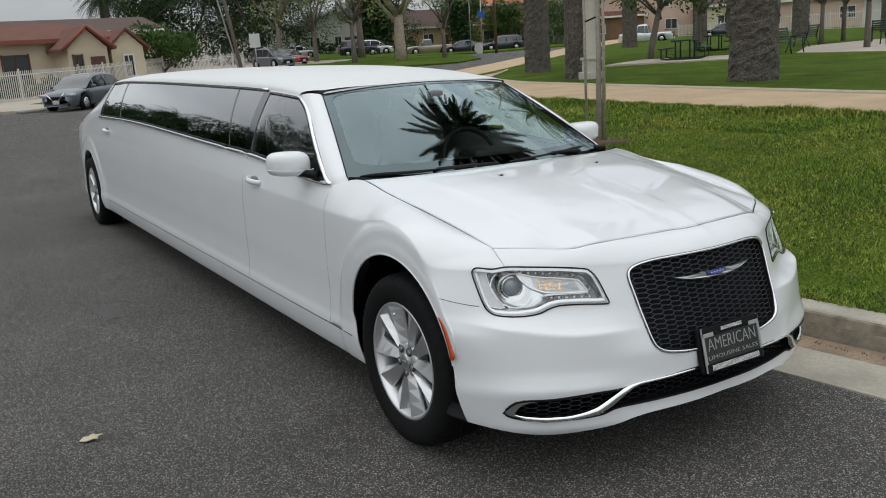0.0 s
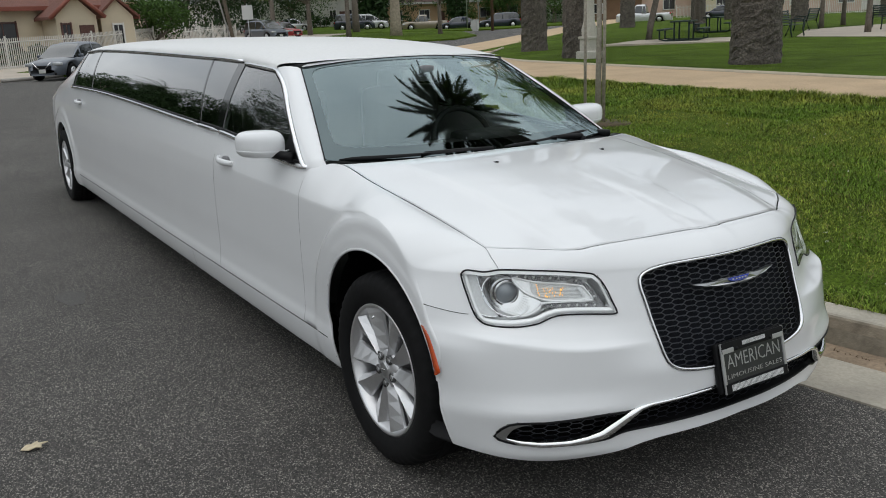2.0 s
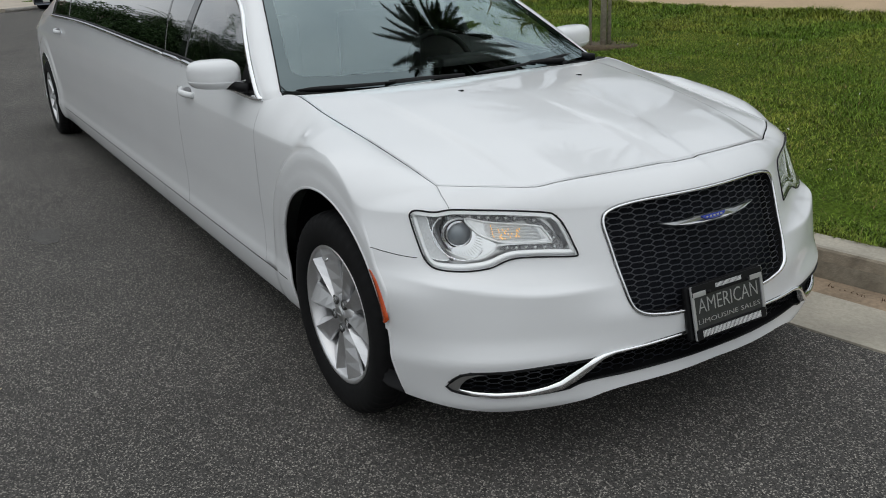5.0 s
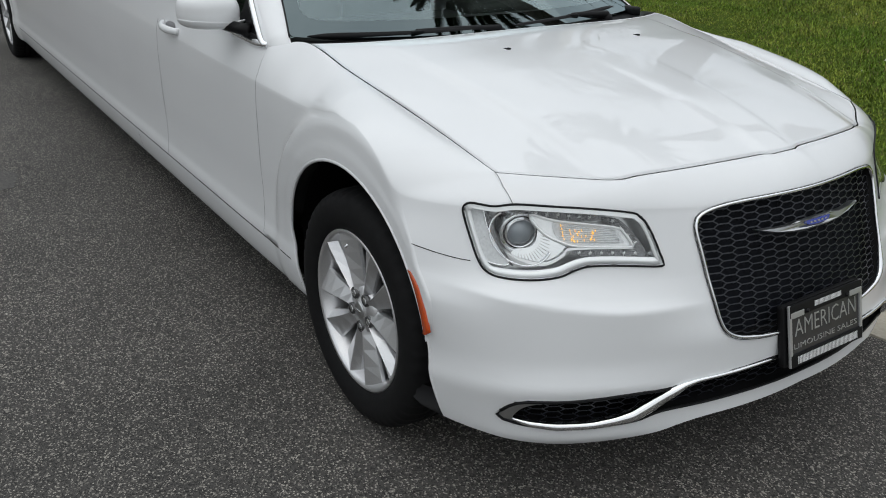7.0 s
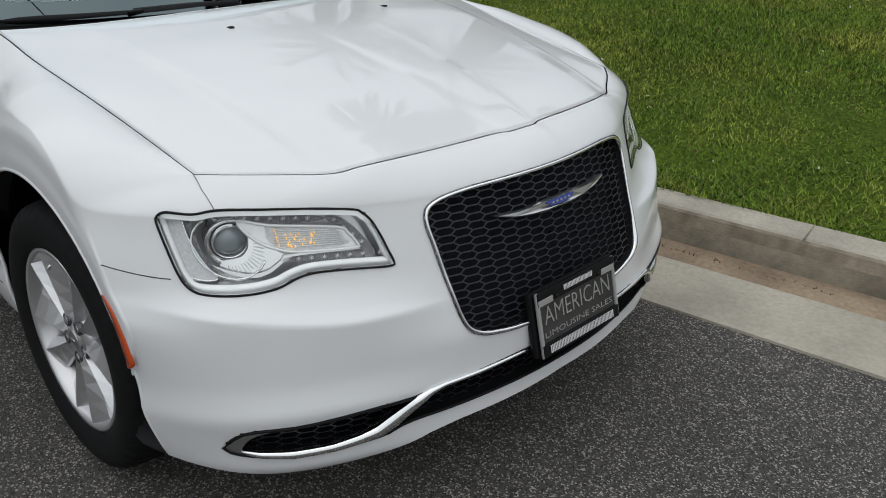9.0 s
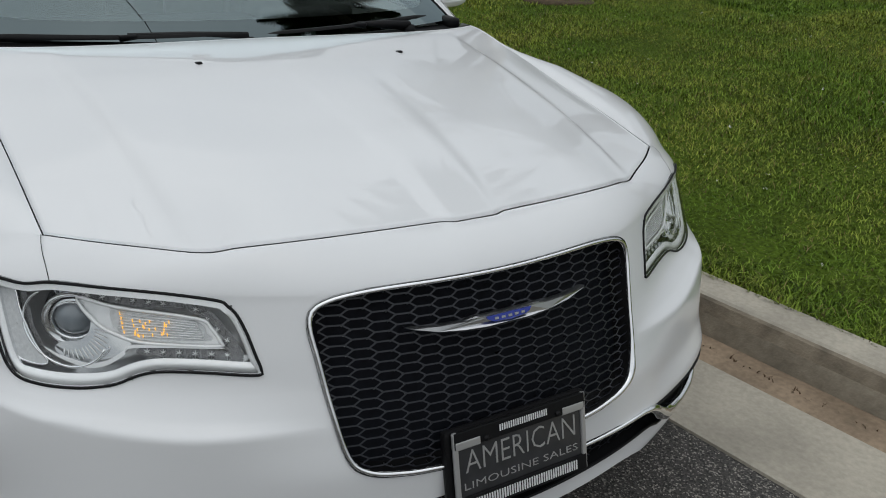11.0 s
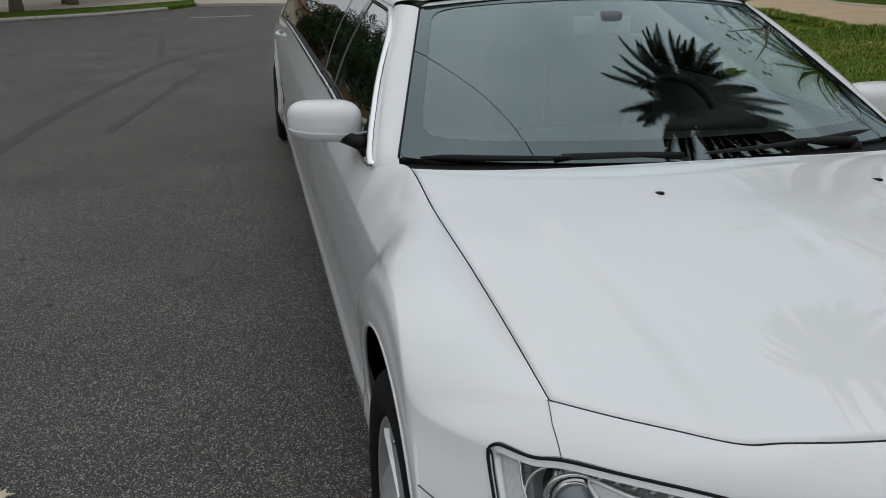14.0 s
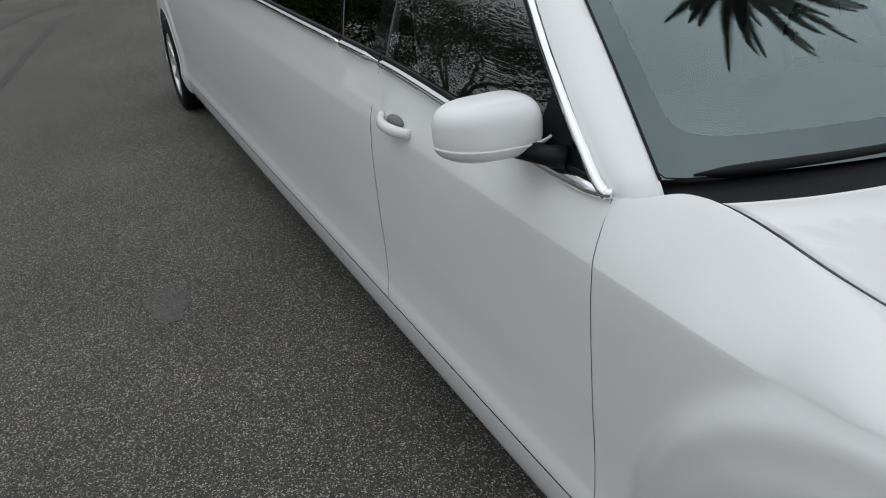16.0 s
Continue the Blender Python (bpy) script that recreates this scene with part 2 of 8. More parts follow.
def ribbon(points, normals, width, lift):
    """A flat strip along a line on a surface."""
    p, n = np.array(points, float), np.array(normals, float)
    d = np.gradient(p, axis=0)
    side = np.cross(d, n)
    side /= np.linalg.norm(side, axis=1, keepdims=True) + 1e-12
    a, b = p + n * lift + side * width / 2, p + n * lift - side * width / 2
    v = np.empty((2 * len(p), 3))
    v[0::2], v[1::2] = a, b
    return v, [(2 * i, 2 * i + 1, 2 * i + 3, 2 * i + 2) for i in range(len(p) - 1)]


def tube(points, radius, sides=8, closed=False, flat=1.0, up=(0, 0, 1), caps=True):
    """A round or flattened bar along a line. radius may be a list; flat squeezes it across 'up'."""
    p = np.array(points, float)
    n = len(p)
    d = np.roll(p, -1, 0) - np.roll(p, 1, 0) if closed else np.gradient(p, axis=0)
    d /= np.linalg.norm(d, axis=1, keepdims=True) + 1e-12
    rad = np.broadcast_to(np.asarray(radius, float), (n,))
    v = []
    for i in range(n):
        u = np.asarray(up, float)
        if abs(u @ d[i]) > 0.95:
            u = np.array((1.0, 0, 0)) if abs(d[i][0]) < 0.9 else np.array((0, 1.0, 0))
        s = np.cross(d[i], u)
        s /= np.linalg.norm(s)
        w = np.cross(s, d[i])
        for k in range(sides):
            a = 2 * math.pi * k / sides
            v.append(p[i] + rad[i] * (math.cos(a) * s + math.sin(a) * flat * w))
    f = []
    for i in range(n if closed else n - 1):
        for k in range(sides):
            a, b = i * sides, ((i + 1) % n) * sides
            f.append((a + k, a + (k + 1) % sides, b + (k + 1) % sides, b + k))
    if caps and not closed:
        f += [tuple(range(sides))[::-1], tuple((n - 1) * sides + k for k in range(sides))]
    return v, f


def joined(*pieces):
    """Several (verts, faces) as one."""
    v, f = [], []
    for pv, pf in pieces:
        k = len(v)
        v += [tuple(p) for p in pv]
        f += [tuple(i + k for i in q) for q in pf]
    return v, f


def box(cx, cy, cz, sx, sy, sz, bevel=0.0, m=None):
    """A box with bevelled edges as (verts, faces), at the pose m."""
    if bevel <= 0:
        v = [((i & 1) - 0.5, (i >> 1 & 1) - 0.5, (i >> 2 & 1) - 0.5) for i in range(8)]
        v = [(cx + a * sx, cy + b * sy, cz + c * sz) for a, b, c in v]
        f = [(0, 2, 3, 1), (4, 5, 7, 6), (0, 1, 5, 4), (2, 6, 7, 3), (0, 4, 6, 2), (1, 3, 7, 5)]
    else:
        bm = bmesh.new()
        bmesh.ops.create_cube(bm, size=1)
        for p in bm.verts:
            p.co = Vector((p.co.x * sx, p.co.y * sy, p.co.z * sz))
        bmesh.ops.bevel(bm, geom=bm.edges[:], offset=min(bevel, 0.45 * min(sx, sy, sz)), segments=2, affect="EDGES", profile=0.6)
        v = [(cx + p.co.x, cy + p.co.y, cz + p.co.z) for p in bm.verts]
        bm.verts.index_update()
        f = [tuple(p.index for p in q.verts) for q in bm.faces]
        bm.free()
    if m is not None:
        v = [tuple(m @ Vector(p)) for p in v]
    return v, f


def lathe(profile, sides=48, axis="y"):
    """Turns (radius, along) round an axis."""
    v = []
    for k in range(sides):
        a = 2 * math.pi * k / sides
        for r, h in profile:
            c, s = r * math.cos(a), r * math.sin(a)
            v.append((c, h, s) if axis == "y" else (h, c, s) if axis == "x" else (c, s, h))
    return v, grid_faces(sides, len(profile), wrap=True)


def prism(poly, z0, z1):
    """A flat outline (x, y) raised from z0 to z1."""
    n = len(poly)
    v = [(x, y, z0) for x, y in poly] + [(x, y, z1) for x, y in poly]
    return v, [tuple(range(n))[::-1], tuple(range(n, 2 * n))] + [(i, (i + 1) % n, n + (i + 1) % n, n + i) for i in range(n)]

# ---- the stretch limousine; its own axes: x ahead from the front axle, y to its left, z up from the tyres' foot ----
ARCHES = ((-0.02, 0.36, 0.44), (-6.56, 0.36, 0.43))
BASE_W = curve((0.18, 0.85), (0.235, 0.886), (0.30, 0.902), (0.345, 0.907), (0.368, 0.906), (0.405, 0.900), (0.50, 0.8985), (0.62, 0.902), (0.8, 0.903), (0.895, 0.898), (1.0, 0.886))
NOSE_X = curve((0.17, 0.77), (0.215, 0.842), (0.25, 0.860), (0.285, 0.858), (0.33, 0.860), (0.375, 0.874), (0.392, 0.878), (0.415, 0.873), (0.46, 0.866), (0.52, 0.868), (0.576, 0.869), (0.586, 0.866), (0.591, 0.858), (0.604, 0.840), (0.65, 0.806), (0.70, 0.786), (0.78, 0.753), (0.82, 0.740))
NOSE_C = curve((0.17, 0.77), (0.215, 0.842), (0.25, 0.860), (0.285, 0.858), (0.33, 0.860), (0.375, 0.874), (0.392, 0.878), (0.415, 0.873), (0.46, 0.866), (0.52, 0.865), (0.576, 0.854), (0.62, 0.832), (0.65, 0.812), (0.70, 0.786), (0.78, 0.753), (0.82, 0.740))
NOSE_S = curve((0.17, 0.77), (0.215, 0.842), (0.25, 0.860), (0.285, 0.858), (0.33, 0.860), (0.375, 0.874), (0.392, 0.878), (0.415, 0.877), (0.46, 0.876), (0.482, 0.876), (0.56, 0.857), (0.64, 0.830), (0.72, 0.801), (0.802, 0.770), (0.82, 0.763))
NOSE_A = curve((0.4, 0.30), (0.65, 0.39))
NOSE_B = curve((0.22, 0.20), (0.4, 0.170), (0.5, 0.110), (0.6, 0.058), (0.68, 0.052), (0.80, 0.095))
CREASE_Z = curve((0.388, 0.80), (0.34, 0.836), (0.27, 0.872), (0.17, 0.904), (0.06, 0.921), (-0.06, 0.922), (-0.18, 0.908), (-0.32, 0.891), (-0.68, 0.894), (-2.0, 0.914), (-6.0, 0.97), (-7.5, 0.98))
EDGE_Y = curve((0.404, 0.735), (0.0, 0.754), (-0.3, 0.771), (-0.549, 0.776), (-0.60, 0.783), (-0.70, 0.832), (-0.78, 0.845), (-6.2, 0.845), (-7.0, 0.82), (-7.5, 0.72))
EDGE_Z = curve((0.404, 0.867), (0.2, 0.908), (0.0, 0.944), (-0.3, 0.994), (-0.549, 1.032), (-0.60, 1.029), (-0.70, 1.003), (-0.78, 0.999), (-1.78, 1.062), (-2.15, 1.072), (-5.15, 1.142), (-6.0, 1.14), (-7.5, 1.09))
TAIL = curve((-6.95, 1.0), (-7.3, 0.97), (-7.5, 0.90), (-7.62, 0.78))
HEADLAMP = outline([(0.8355, 0.793), (0.831, 0.806), (0.820, 0.813), (0.803, 0.811), (0.777, 0.8085), (0.738, 0.815), (0.665, 0.8115), (0.59, 0.806), (0.503, 0.796), (0.488, 0.787), (0.476, 0.772), (0.466, 0.742), (0.458, 0.705), (0.453, 0.682),
                    (0.461, 0.673), (0.527, 0.675), (0.574, 0.676), (0.612, 0.675), (0.640, 0.668), (0.668, 0.656), (0.692, 0.650), (0.725, 0.6465), (0.763, 0.6465), (0.796, 0.650), (0.815, 0.657), (0.826, 0.673), (0.831, 0.70), (0.834, 0.745)], 4)
half_grille = [(0.13, 0.811), (0.235, 0.809), (0.30, 0.803), (0.34, 0.794), (0.362, 0.781), (0.370, 0.763), (0.371, 0.74), (0.366, 0.70), (0.357, 0.62), (0.348, 0.56), (0.338, 0.524), (0.324, 0.506), (0.295, 0.492), (0.25, 0.484), (0.19, 0.479)]
GRILLE = outline([(0, 0.811)] + half_grille + [(0, 0.476)] + [(-y, z) for y, z in half_grille[::-1]], 4)
half_intake = [(0.17, 0.409), (0.295, 0.401), (0.41, 0.395), (0.45, 0.387), (0.478, 0.381), (0.565, 0.378), (0.64, 0.372), (0.71, 0.367), (0.778, 0.366), (0.808, 0.357), (0.823, 0.336), (0.833, 0.314), (0.826, 0.302), (0.80, 0.292), (0.76, 0.285), (0.705, 0.280), (0.63, 0.279), (0.55, 0.284), (0.517, 0.289), (0.492, 0.300), (0.45, 0.307), (0.355, 0.310), (0.25, 0.313), (0.13, 0.315)]
INTAKE = outline([(0, 0.413)] + half_intake + [(0, 0.317)] + [(-y, z) for y, z in half_intake[::-1]], 4)
LIP_Z = curve((0, 0.276), (0.16, 0.270), (0.33, 0.265), (0.41, 0.256), (0.48, 0.239), (0.57, 0.226), (0.69, 0.218), (0.80, 0.230), (0.86, 0.240), (0.92, 0.245))

HEADLAMP, GRILLE, INTAKE = even(HEADLAMP, 150), even(GRILLE, 170), even(INTAKE, 190)


def flare(x, z):
    """How far the wheel arches' flares stand out: a flat band round each arch that drops off at a rounded ledge."""
    x, z = np.asarray(x, float), np.asarray(z, float)
    out = 0.0
    rear, high = np.clip((-x - 0.36) / 0.16, 0, 1), np.clip((z - 0.74) / 0.12, 0, 1)
    fade = 1 - np.where(x > -1, rear * rear * (3 - 2 * rear) * high * high * (3 - 2 * high), 0)
    for cx, cz, r in ARCHES:
        d = np.clip((np.hypot(x - cx, z - cz) - r - 0.098) / 0.060, 0, 1)
        foot = np.where((x < cx - 0.1) & (cx > -1), np.clip((z - 0.32) / 0.42, 0.12, 1), 1.0)
        out = out + foot * (0.032 if cx > -1 else 0.012) * fade * (0.5 + 0.5 * np.cos(math.pi * d)) + foot * 0.0014 * (1 + np.tanh((r + 0.045 - np.hypot(x - cx, z - cz)) / 0.005))
    return out


def arch_field(x, z, cx, cz, r):
    """Distance outside a wheel arch: a round opening, whose legs run straight below the axle at the front wheel."""
    round_part = np.hypot(x - cx, z - cz) - r
    if cx < -1:
        return round_part
    legs = np.maximum(x - (0.4085 + 0.13 * np.clip(0.46 - z, 0, None)), (-0.4485 + 0.25 * np.clip(0.46 - z, 0, None)) - x)
    return np.where(z < 0.46, legs, round_part)


def arch_line(cx, cz, r, n=60):
    """The arch's edge as (x, z) from its front foot to its rear foot."""
    if cx < -1:
        a = np.linspace(math.radians(-13), math.radians(201), n)
        return np.stack([cx + r * np.cos(a), cz + r * np.sin(a)], -1)
    a = np.linspace(math.asin(0.10 / r), math.pi - math.asin(0.10 / r), n - 20)
    front, rear = np.linspace(0.25, 0.45, 10), np.linspace(0.45, 0.24, 10)
    return np.concatenate([np.stack([0.4085 + 0.13 * (0.46 - front), front], -1), np.stack([cx + r * np.cos(a), cz + r * np.sin(a)], -1), np.stack([-0.4485 + 0.25 * (0.46 - rear), rear], -1)])


def side_y(x, z):
    low = np.clip((0.50 - np.asarray(z, float)) / 0.16, 0, 1)
    along = np.clip((-0.62 - np.asarray(x, float)) / 0.25, 0, 1) * np.clip((np.asarray(x, float) + 6.1) / 0.25, 0, 1)
    return (BASE_W(z) + flare(x, z) + 0.002 * low * low * (3 - 2 * low) * along) * TAIL(x)


def sweep(y, z):
    """How far the crease under the headlamp climbs towards the fender."""
    return 0.045 * np.clip((np.abs(y) - 0.58) / 0.30, 0, 1.2) ** 1.3 * np.clip(1 - np.abs(z - 0.61) / 0.09, 0, 1)


def nose(y, z):
    """How far ahead the front skin lies at a place across and a height (below its upper crease)."""
    z = np.minimum(z, 0.815)
    zs = z - sweep(y, z)
    c = np.clip((np.abs(y) - 0.79) / 0.13, 0, 1)
    c = c * c * (3 - 2 * c)
    r = np.clip(np.abs(y) / (BASE_W(z) + 0.028), 0, 1)
    k = np.clip((np.abs(y) - 0.33) / 0.26, 0, 1)
    k = k * k * (3 - 2 * k)
    return (NOSE_X(zs) * (1 - c) + NOSE_C(z) * c) * k + NOSE_S(zs) * (1 - k) - NOSE_A(z) * r**2 - NOSE_B(z) * r**14


def nose_normal(y, z):
    e = 0.004
    n = np.stack([np.ones_like(y), -(nose(y + e, z) - nose(y - e, z)) / (2 * e), -(nose(y, z + e) - nose(y, z - e)) / (2 * e)], -1)
    return n / np.linalg.norm(n, axis=-1, keepdims=True)


HOOD_X = curve((0, 0.680), (0.044, 0.680), (0.074, 0.668), (0.19, 0.658), (0.30, 0.645), (0.35, 0.636), (0.40, 0.622), (0.46, 0.595), (0.50, 0.579), (0.54, 0.551), (0.57, 0.530), (0.65, 0.476), (0.735, 0.406))
HOOD_Z = curve((0, 0.880), (0.20, 0.879), (0.33, 0.877), (0.40, 0.873), (0.45, 0.866), (0.49, 0.859), (0.53, 0.8575), (0.58, 0.860), (0.65, 0.864), (0.735, 0.867))


def hood_front(y):
    """The hood's front edge: how far ahead and how high at a place across."""
    a = np.abs(y)
    return HOOD_X(a), HOOD_Z(a)


def shell(side):
    """The lower body's skin on one side as a grid: columns from the nose's middle round to the tail, rows from the sill to the hood's edge or belt."""
    c = np.linspace(0, 1, 105)
    s = 1 - (1 - c) ** 1.5
    xs = np.concatenate([np.linspace(0.388, -0.68, 88), np.linspace(-0.70, -0.72, 4), np.linspace(-0.78, -1.80, 18), [-1.82], np.linspace(-1.9, -6.0, 30), np.linspace(-6.05, -7.15, 56), np.linspace(-7.2, -7.62, 14)])
    low, high = np.concatenate([np.linspace(0, 0.54, 28, endpoint=False), np.linspace(0.54, 0.72, 30, endpoint=False), np.linspace(0.72, 1, 15)]), np.linspace(0, math.pi / 2, 18)[1:]
    cols = []
    for k in s:
        zb = float(LIP_Z(0.92 * k))
        z = zb + (0.80 - zb) * low
        w = (BASE_W(z) + 0.028) * k
        lower = np.stack([nose(w, z), w, z], -1)
        y = 0.735 * k
        x, zt = hood_front(np.array(y))
        top, corner = np.array([float(x), y, float(zt)]), lower[-1]
        cols.append((lower, corner, top, 1.45))
    for x in xs:
        zb = 0.245 if x > -0.2 else 0.222
        zc = float(CREASE_Z(x))
        z = zb + (zc - zb) * low
        w = np.clip((x + 0.15) / 0.54, 0, 1)
        xl = x + (NOSE_C(np.minimum(z, 0.8)) - NOSE_A(z) - NOSE_B(z) - 0.388) * w
        lower = np.stack([xl, side_y(xl, z), z], -1)
        top = np.array([x + 0.016 * w, float(EDGE_Y(x + 0.016 * w)), float(EDGE_Z(x + 0.016 * w))])
        cols.append((lower, lower[-1], top, 1.15 + 0.65 * float(np.clip((-0.12 - x) / 0.28, 0, 1))))
    grid = []
    for lower, corner, top, e in cols:
        a, b = np.cos(high)[:, None] ** e, np.sin(high) ** e
        upper = np.concatenate([top[:2] + (corner[:2] - top[:2]) * a, (corner[2] + (top[2] - corner[2]) * b)[:, None]], 1)
        # the fender's crown stands a little above the hood's edge
        crown = 0.015 * float(np.clip((0.40 - top[0]) / 0.12, 0, 1) * np.clip((top[0] + 0.42) / 0.3, 0, 1))
        upper[:, 2] += crown * np.sin(math.pi * (high / (math.pi / 2)) ** 1.9)
        grid.append(np.concatenate([lower, upper]))
    pos = np.array(grid)
    # round off the shoulder where the nose turns into the fender, above the headlamp
    soft = pos.copy()
    for j in range(pos.shape[1] - 1):
        run = np.concatenate([[0], np.cumsum(np.linalg.norm(np.diff(pos[:150, j], axis=0), axis=1))])
        weight = np.gradient(run)
        for i in range(60, 135):
            off = abs(run[i] - run[104])
            amount = max(0.0, 1 - (off / 0.13) ** 2) * min(1.0, max(0.0, (pos[i, j, 2] - 0.715) / 0.05)) * min(1.0, (pos.shape[1] - 1 - j) / 5)
            if amount > 0:
                g = weight * np.exp(-0.5 * ((run - run[i]) / 0.032) ** 2)
                soft[i, j] += amount * ((pos[:150, j] * g[:, None]).sum(0) / g.sum() - pos[i, j])
    pos = soft
    x, y, z = pos[..., 0], pos[..., 1], pos[..., 2]
    far = np.full(x.shape, 1.0)
    fields = []
    for cx, cz, r in ARCHES:
        fields.append(arch_field(x, z, cx, cz, r))
    front = x > 0.2
    for shape, inset in ((HEADLAMP, 0.004), (GRILLE, 0.006), (INTAKE, 0.0)):
        fields.append(np.where(front, signed(shape, y, z) + inset, far))
    keep = np.ones((pos.shape[0] - 1, pos.shape[1] - 1), bool)
    pos, keep = cut(pos, keep, fields)
    # bring rows of points onto the seams, so that the panels part cleanly
    none = np.ones_like(keep)
    for seam in (np.where(pos[..., 0] > 0.1, pos[..., 2] - 0.692, far), np.where((pos[..., 0] > 0.2) & (pos[..., 2] > 0.7), pos[..., 1] - 0.742, far), np.where(pos[..., 0] < -0.3, pos[..., 2] - 0.345, far)):
        seam = seam.copy()
        seam[:, -2:] = 1.0
        pos, _ = cut(pos, none.copy(), [seam])
    pos[..., 1] *= side
    return pos, keep


CAR = thing("stretch_limousine", "white stretch limousine sedan parked beside the kerb", "limousine")
LEAN = -1.4
CAR.matrix_world = Matrix.Translation((0, -0.89, 0.75)) @ pose(0, 0, 0, LEAN, 0, 0) @ Matrix.Translation((0, 0.89, -0.75))


def body_panels(side):
    pos, keep = shell(side)
    nu, nv, _ = pos.shape
    mid = (pos[:-1, :-1] + pos[1:, :-1] + pos[:-1, 1:] + pos[1:, 1:]) / 4
    x, y, z = mid[..., 0], np.abs(mid[..., 1]), mid[..., 2]
    ahead = x > 0.0
    fascia = ahead & ((z < 0.692) | (y < 0.742))
    rocker = (x < -0.3) & (x > -6.2) & (z < 0.345)
    kinds = (("front_bumper", fascia), ("fender", ~fascia & ~rocker & (x > -0.695)), ("rocker_panel", rocker), ("front_door_panel", ~rocker & (x < -0.695) & (x > -1.82)), ("side_panel", ~rocker & (x < -1.82)))
    verts = pos.reshape(-1, 3)
    for name, mask in kinds:
        f = []
        for i, j in zip(*np.nonzero(mask & keep)):
            q = (i * nv + j, (i + 1) * nv + j, (i + 1) * nv + j + 1, i * nv + j + 1)
            f.append(q if side < 0 else q[::-1])
        part(name, *used(verts, f), PAINT, CAR)
    # dark seams between the panels
    def strip(pts, nrm, width=0.004, lift=0.0007):
        part("panel_gap", *ribbon(pts, nrm, width, lift), GAP, CAR, smooth=False)

    for x0, lean in ((-0.70, 0.0), (-1.82, 0.0), (-2.33, 0.0)):
        z1 = float(CREASE_Z(x0))
        z = np.linspace(0.205 if x0 == -2.33 else 0.35, z1, 40)
        p = np.stack([np.full_like(z, x0), side * side_y(np.full_like(z, x0), z), z], -1)
        a = np.linspace(0, math.pi / 2, 14)[1:]
        yt, zt = float(EDGE_Y(min(x0, -0.72))), float(EDGE_Z(min(x0, -0.72)))
        yc = float(side_y(np.array(x0), np.array(z1)))
        u = np.stack([x0 - (0.024 if x0 == -0.70 else 0.0) * np.sin(a) ** 1.5, side * (yt + (yc - yt) * np.cos(a) ** 1.85), z1 + (zt - z1) * np.sin(a) ** 1.85], -1)
        if x0 == -2.33:
            strip(p[:8], np.tile((0, side, 0.1), (8, 1)), 0.003)
            continue
        strip(np.concatenate([p, u]), np.concatenate([np.tile((0, side, 0), (len(p), 1)), np.stack([0 * a, side * np.cos(a / 2), np.sin(a / 2)], -1)]), 0.0017 if x0 == -0.70 else 0.0027)
    x = np.linspace(-0.46, -6.12, 90)
    strip(np.stack([x, side * side_y(x, np.full_like(x, 0.345)), np.full_like(x, 0.345)], -1), np.tile((0, side, 0), (90, 1)), 0.0042)
    y = np.linspace(0.843, 0.933, 24)
    z = 0.682 + 0.019 * np.linspace(0, 1, 24) ** 1.5
    strip(np.stack([nose(y, z), side * y, z], -1), nose_normal(y, z) * (1, side, 1), 0.002)
    rim = pos[:105, 0]
    part("bumper_underside", np.concatenate([rim, rim + (-0.045, 0, 0.004), rim + (-0.07, 0, 0.05)]), grid_faces(3, 105), BLACK, CAR)
    # short seam from the hood's corner down to the headlamp
    on = (np.abs(np.abs(pos[..., 1]) - 0.742) < 1e-5) & (pos[..., 0] > 0.2) & (pos[..., 2] > 0.8035)
    run = pos[on]
    if len(run) > 3:
        run = run[np.argsort(run[:, 2])]
        run = np.concatenate([run[:1], run[1:][np.diff(run[:, 2]) > 0.002]])
        end, bow = np.array((0.404, side * 0.7365, 0.868)), np.array((0.6, 0.25 * side, 0.75)) * 0.02
        run = np.concatenate([run, [run[-1] + (end - run[-1]) * q + bow * q * (1 - q) for q in np.linspace(0.15, 1, 7)]])
        strip(run, np.tile((0.6, 0.25 * side, 0.75), (len(run), 1)), 0.0013, 0.0010)
    # hood shut line: a dark channel under the gap
    y = np.linspace(0, 0.735, 60)
    hx, hz = hood_front(y)
    xs = np.linspace(0.404, -0.520, 60)
    line = np.concatenate([np.stack([hx - 0.0035, side * y * 0.9965, hz], -1), np.stack([xs, side * (EDGE_Y(xs) - 0.0015), EDGE_Z(xs)], -1)[1:]])
    part("panel_gap", *ribbon(line, np.tile((0, 0, 1.0), (len(line), 1)), 0.007, -0.006), GAP, CAR, smooth=False)


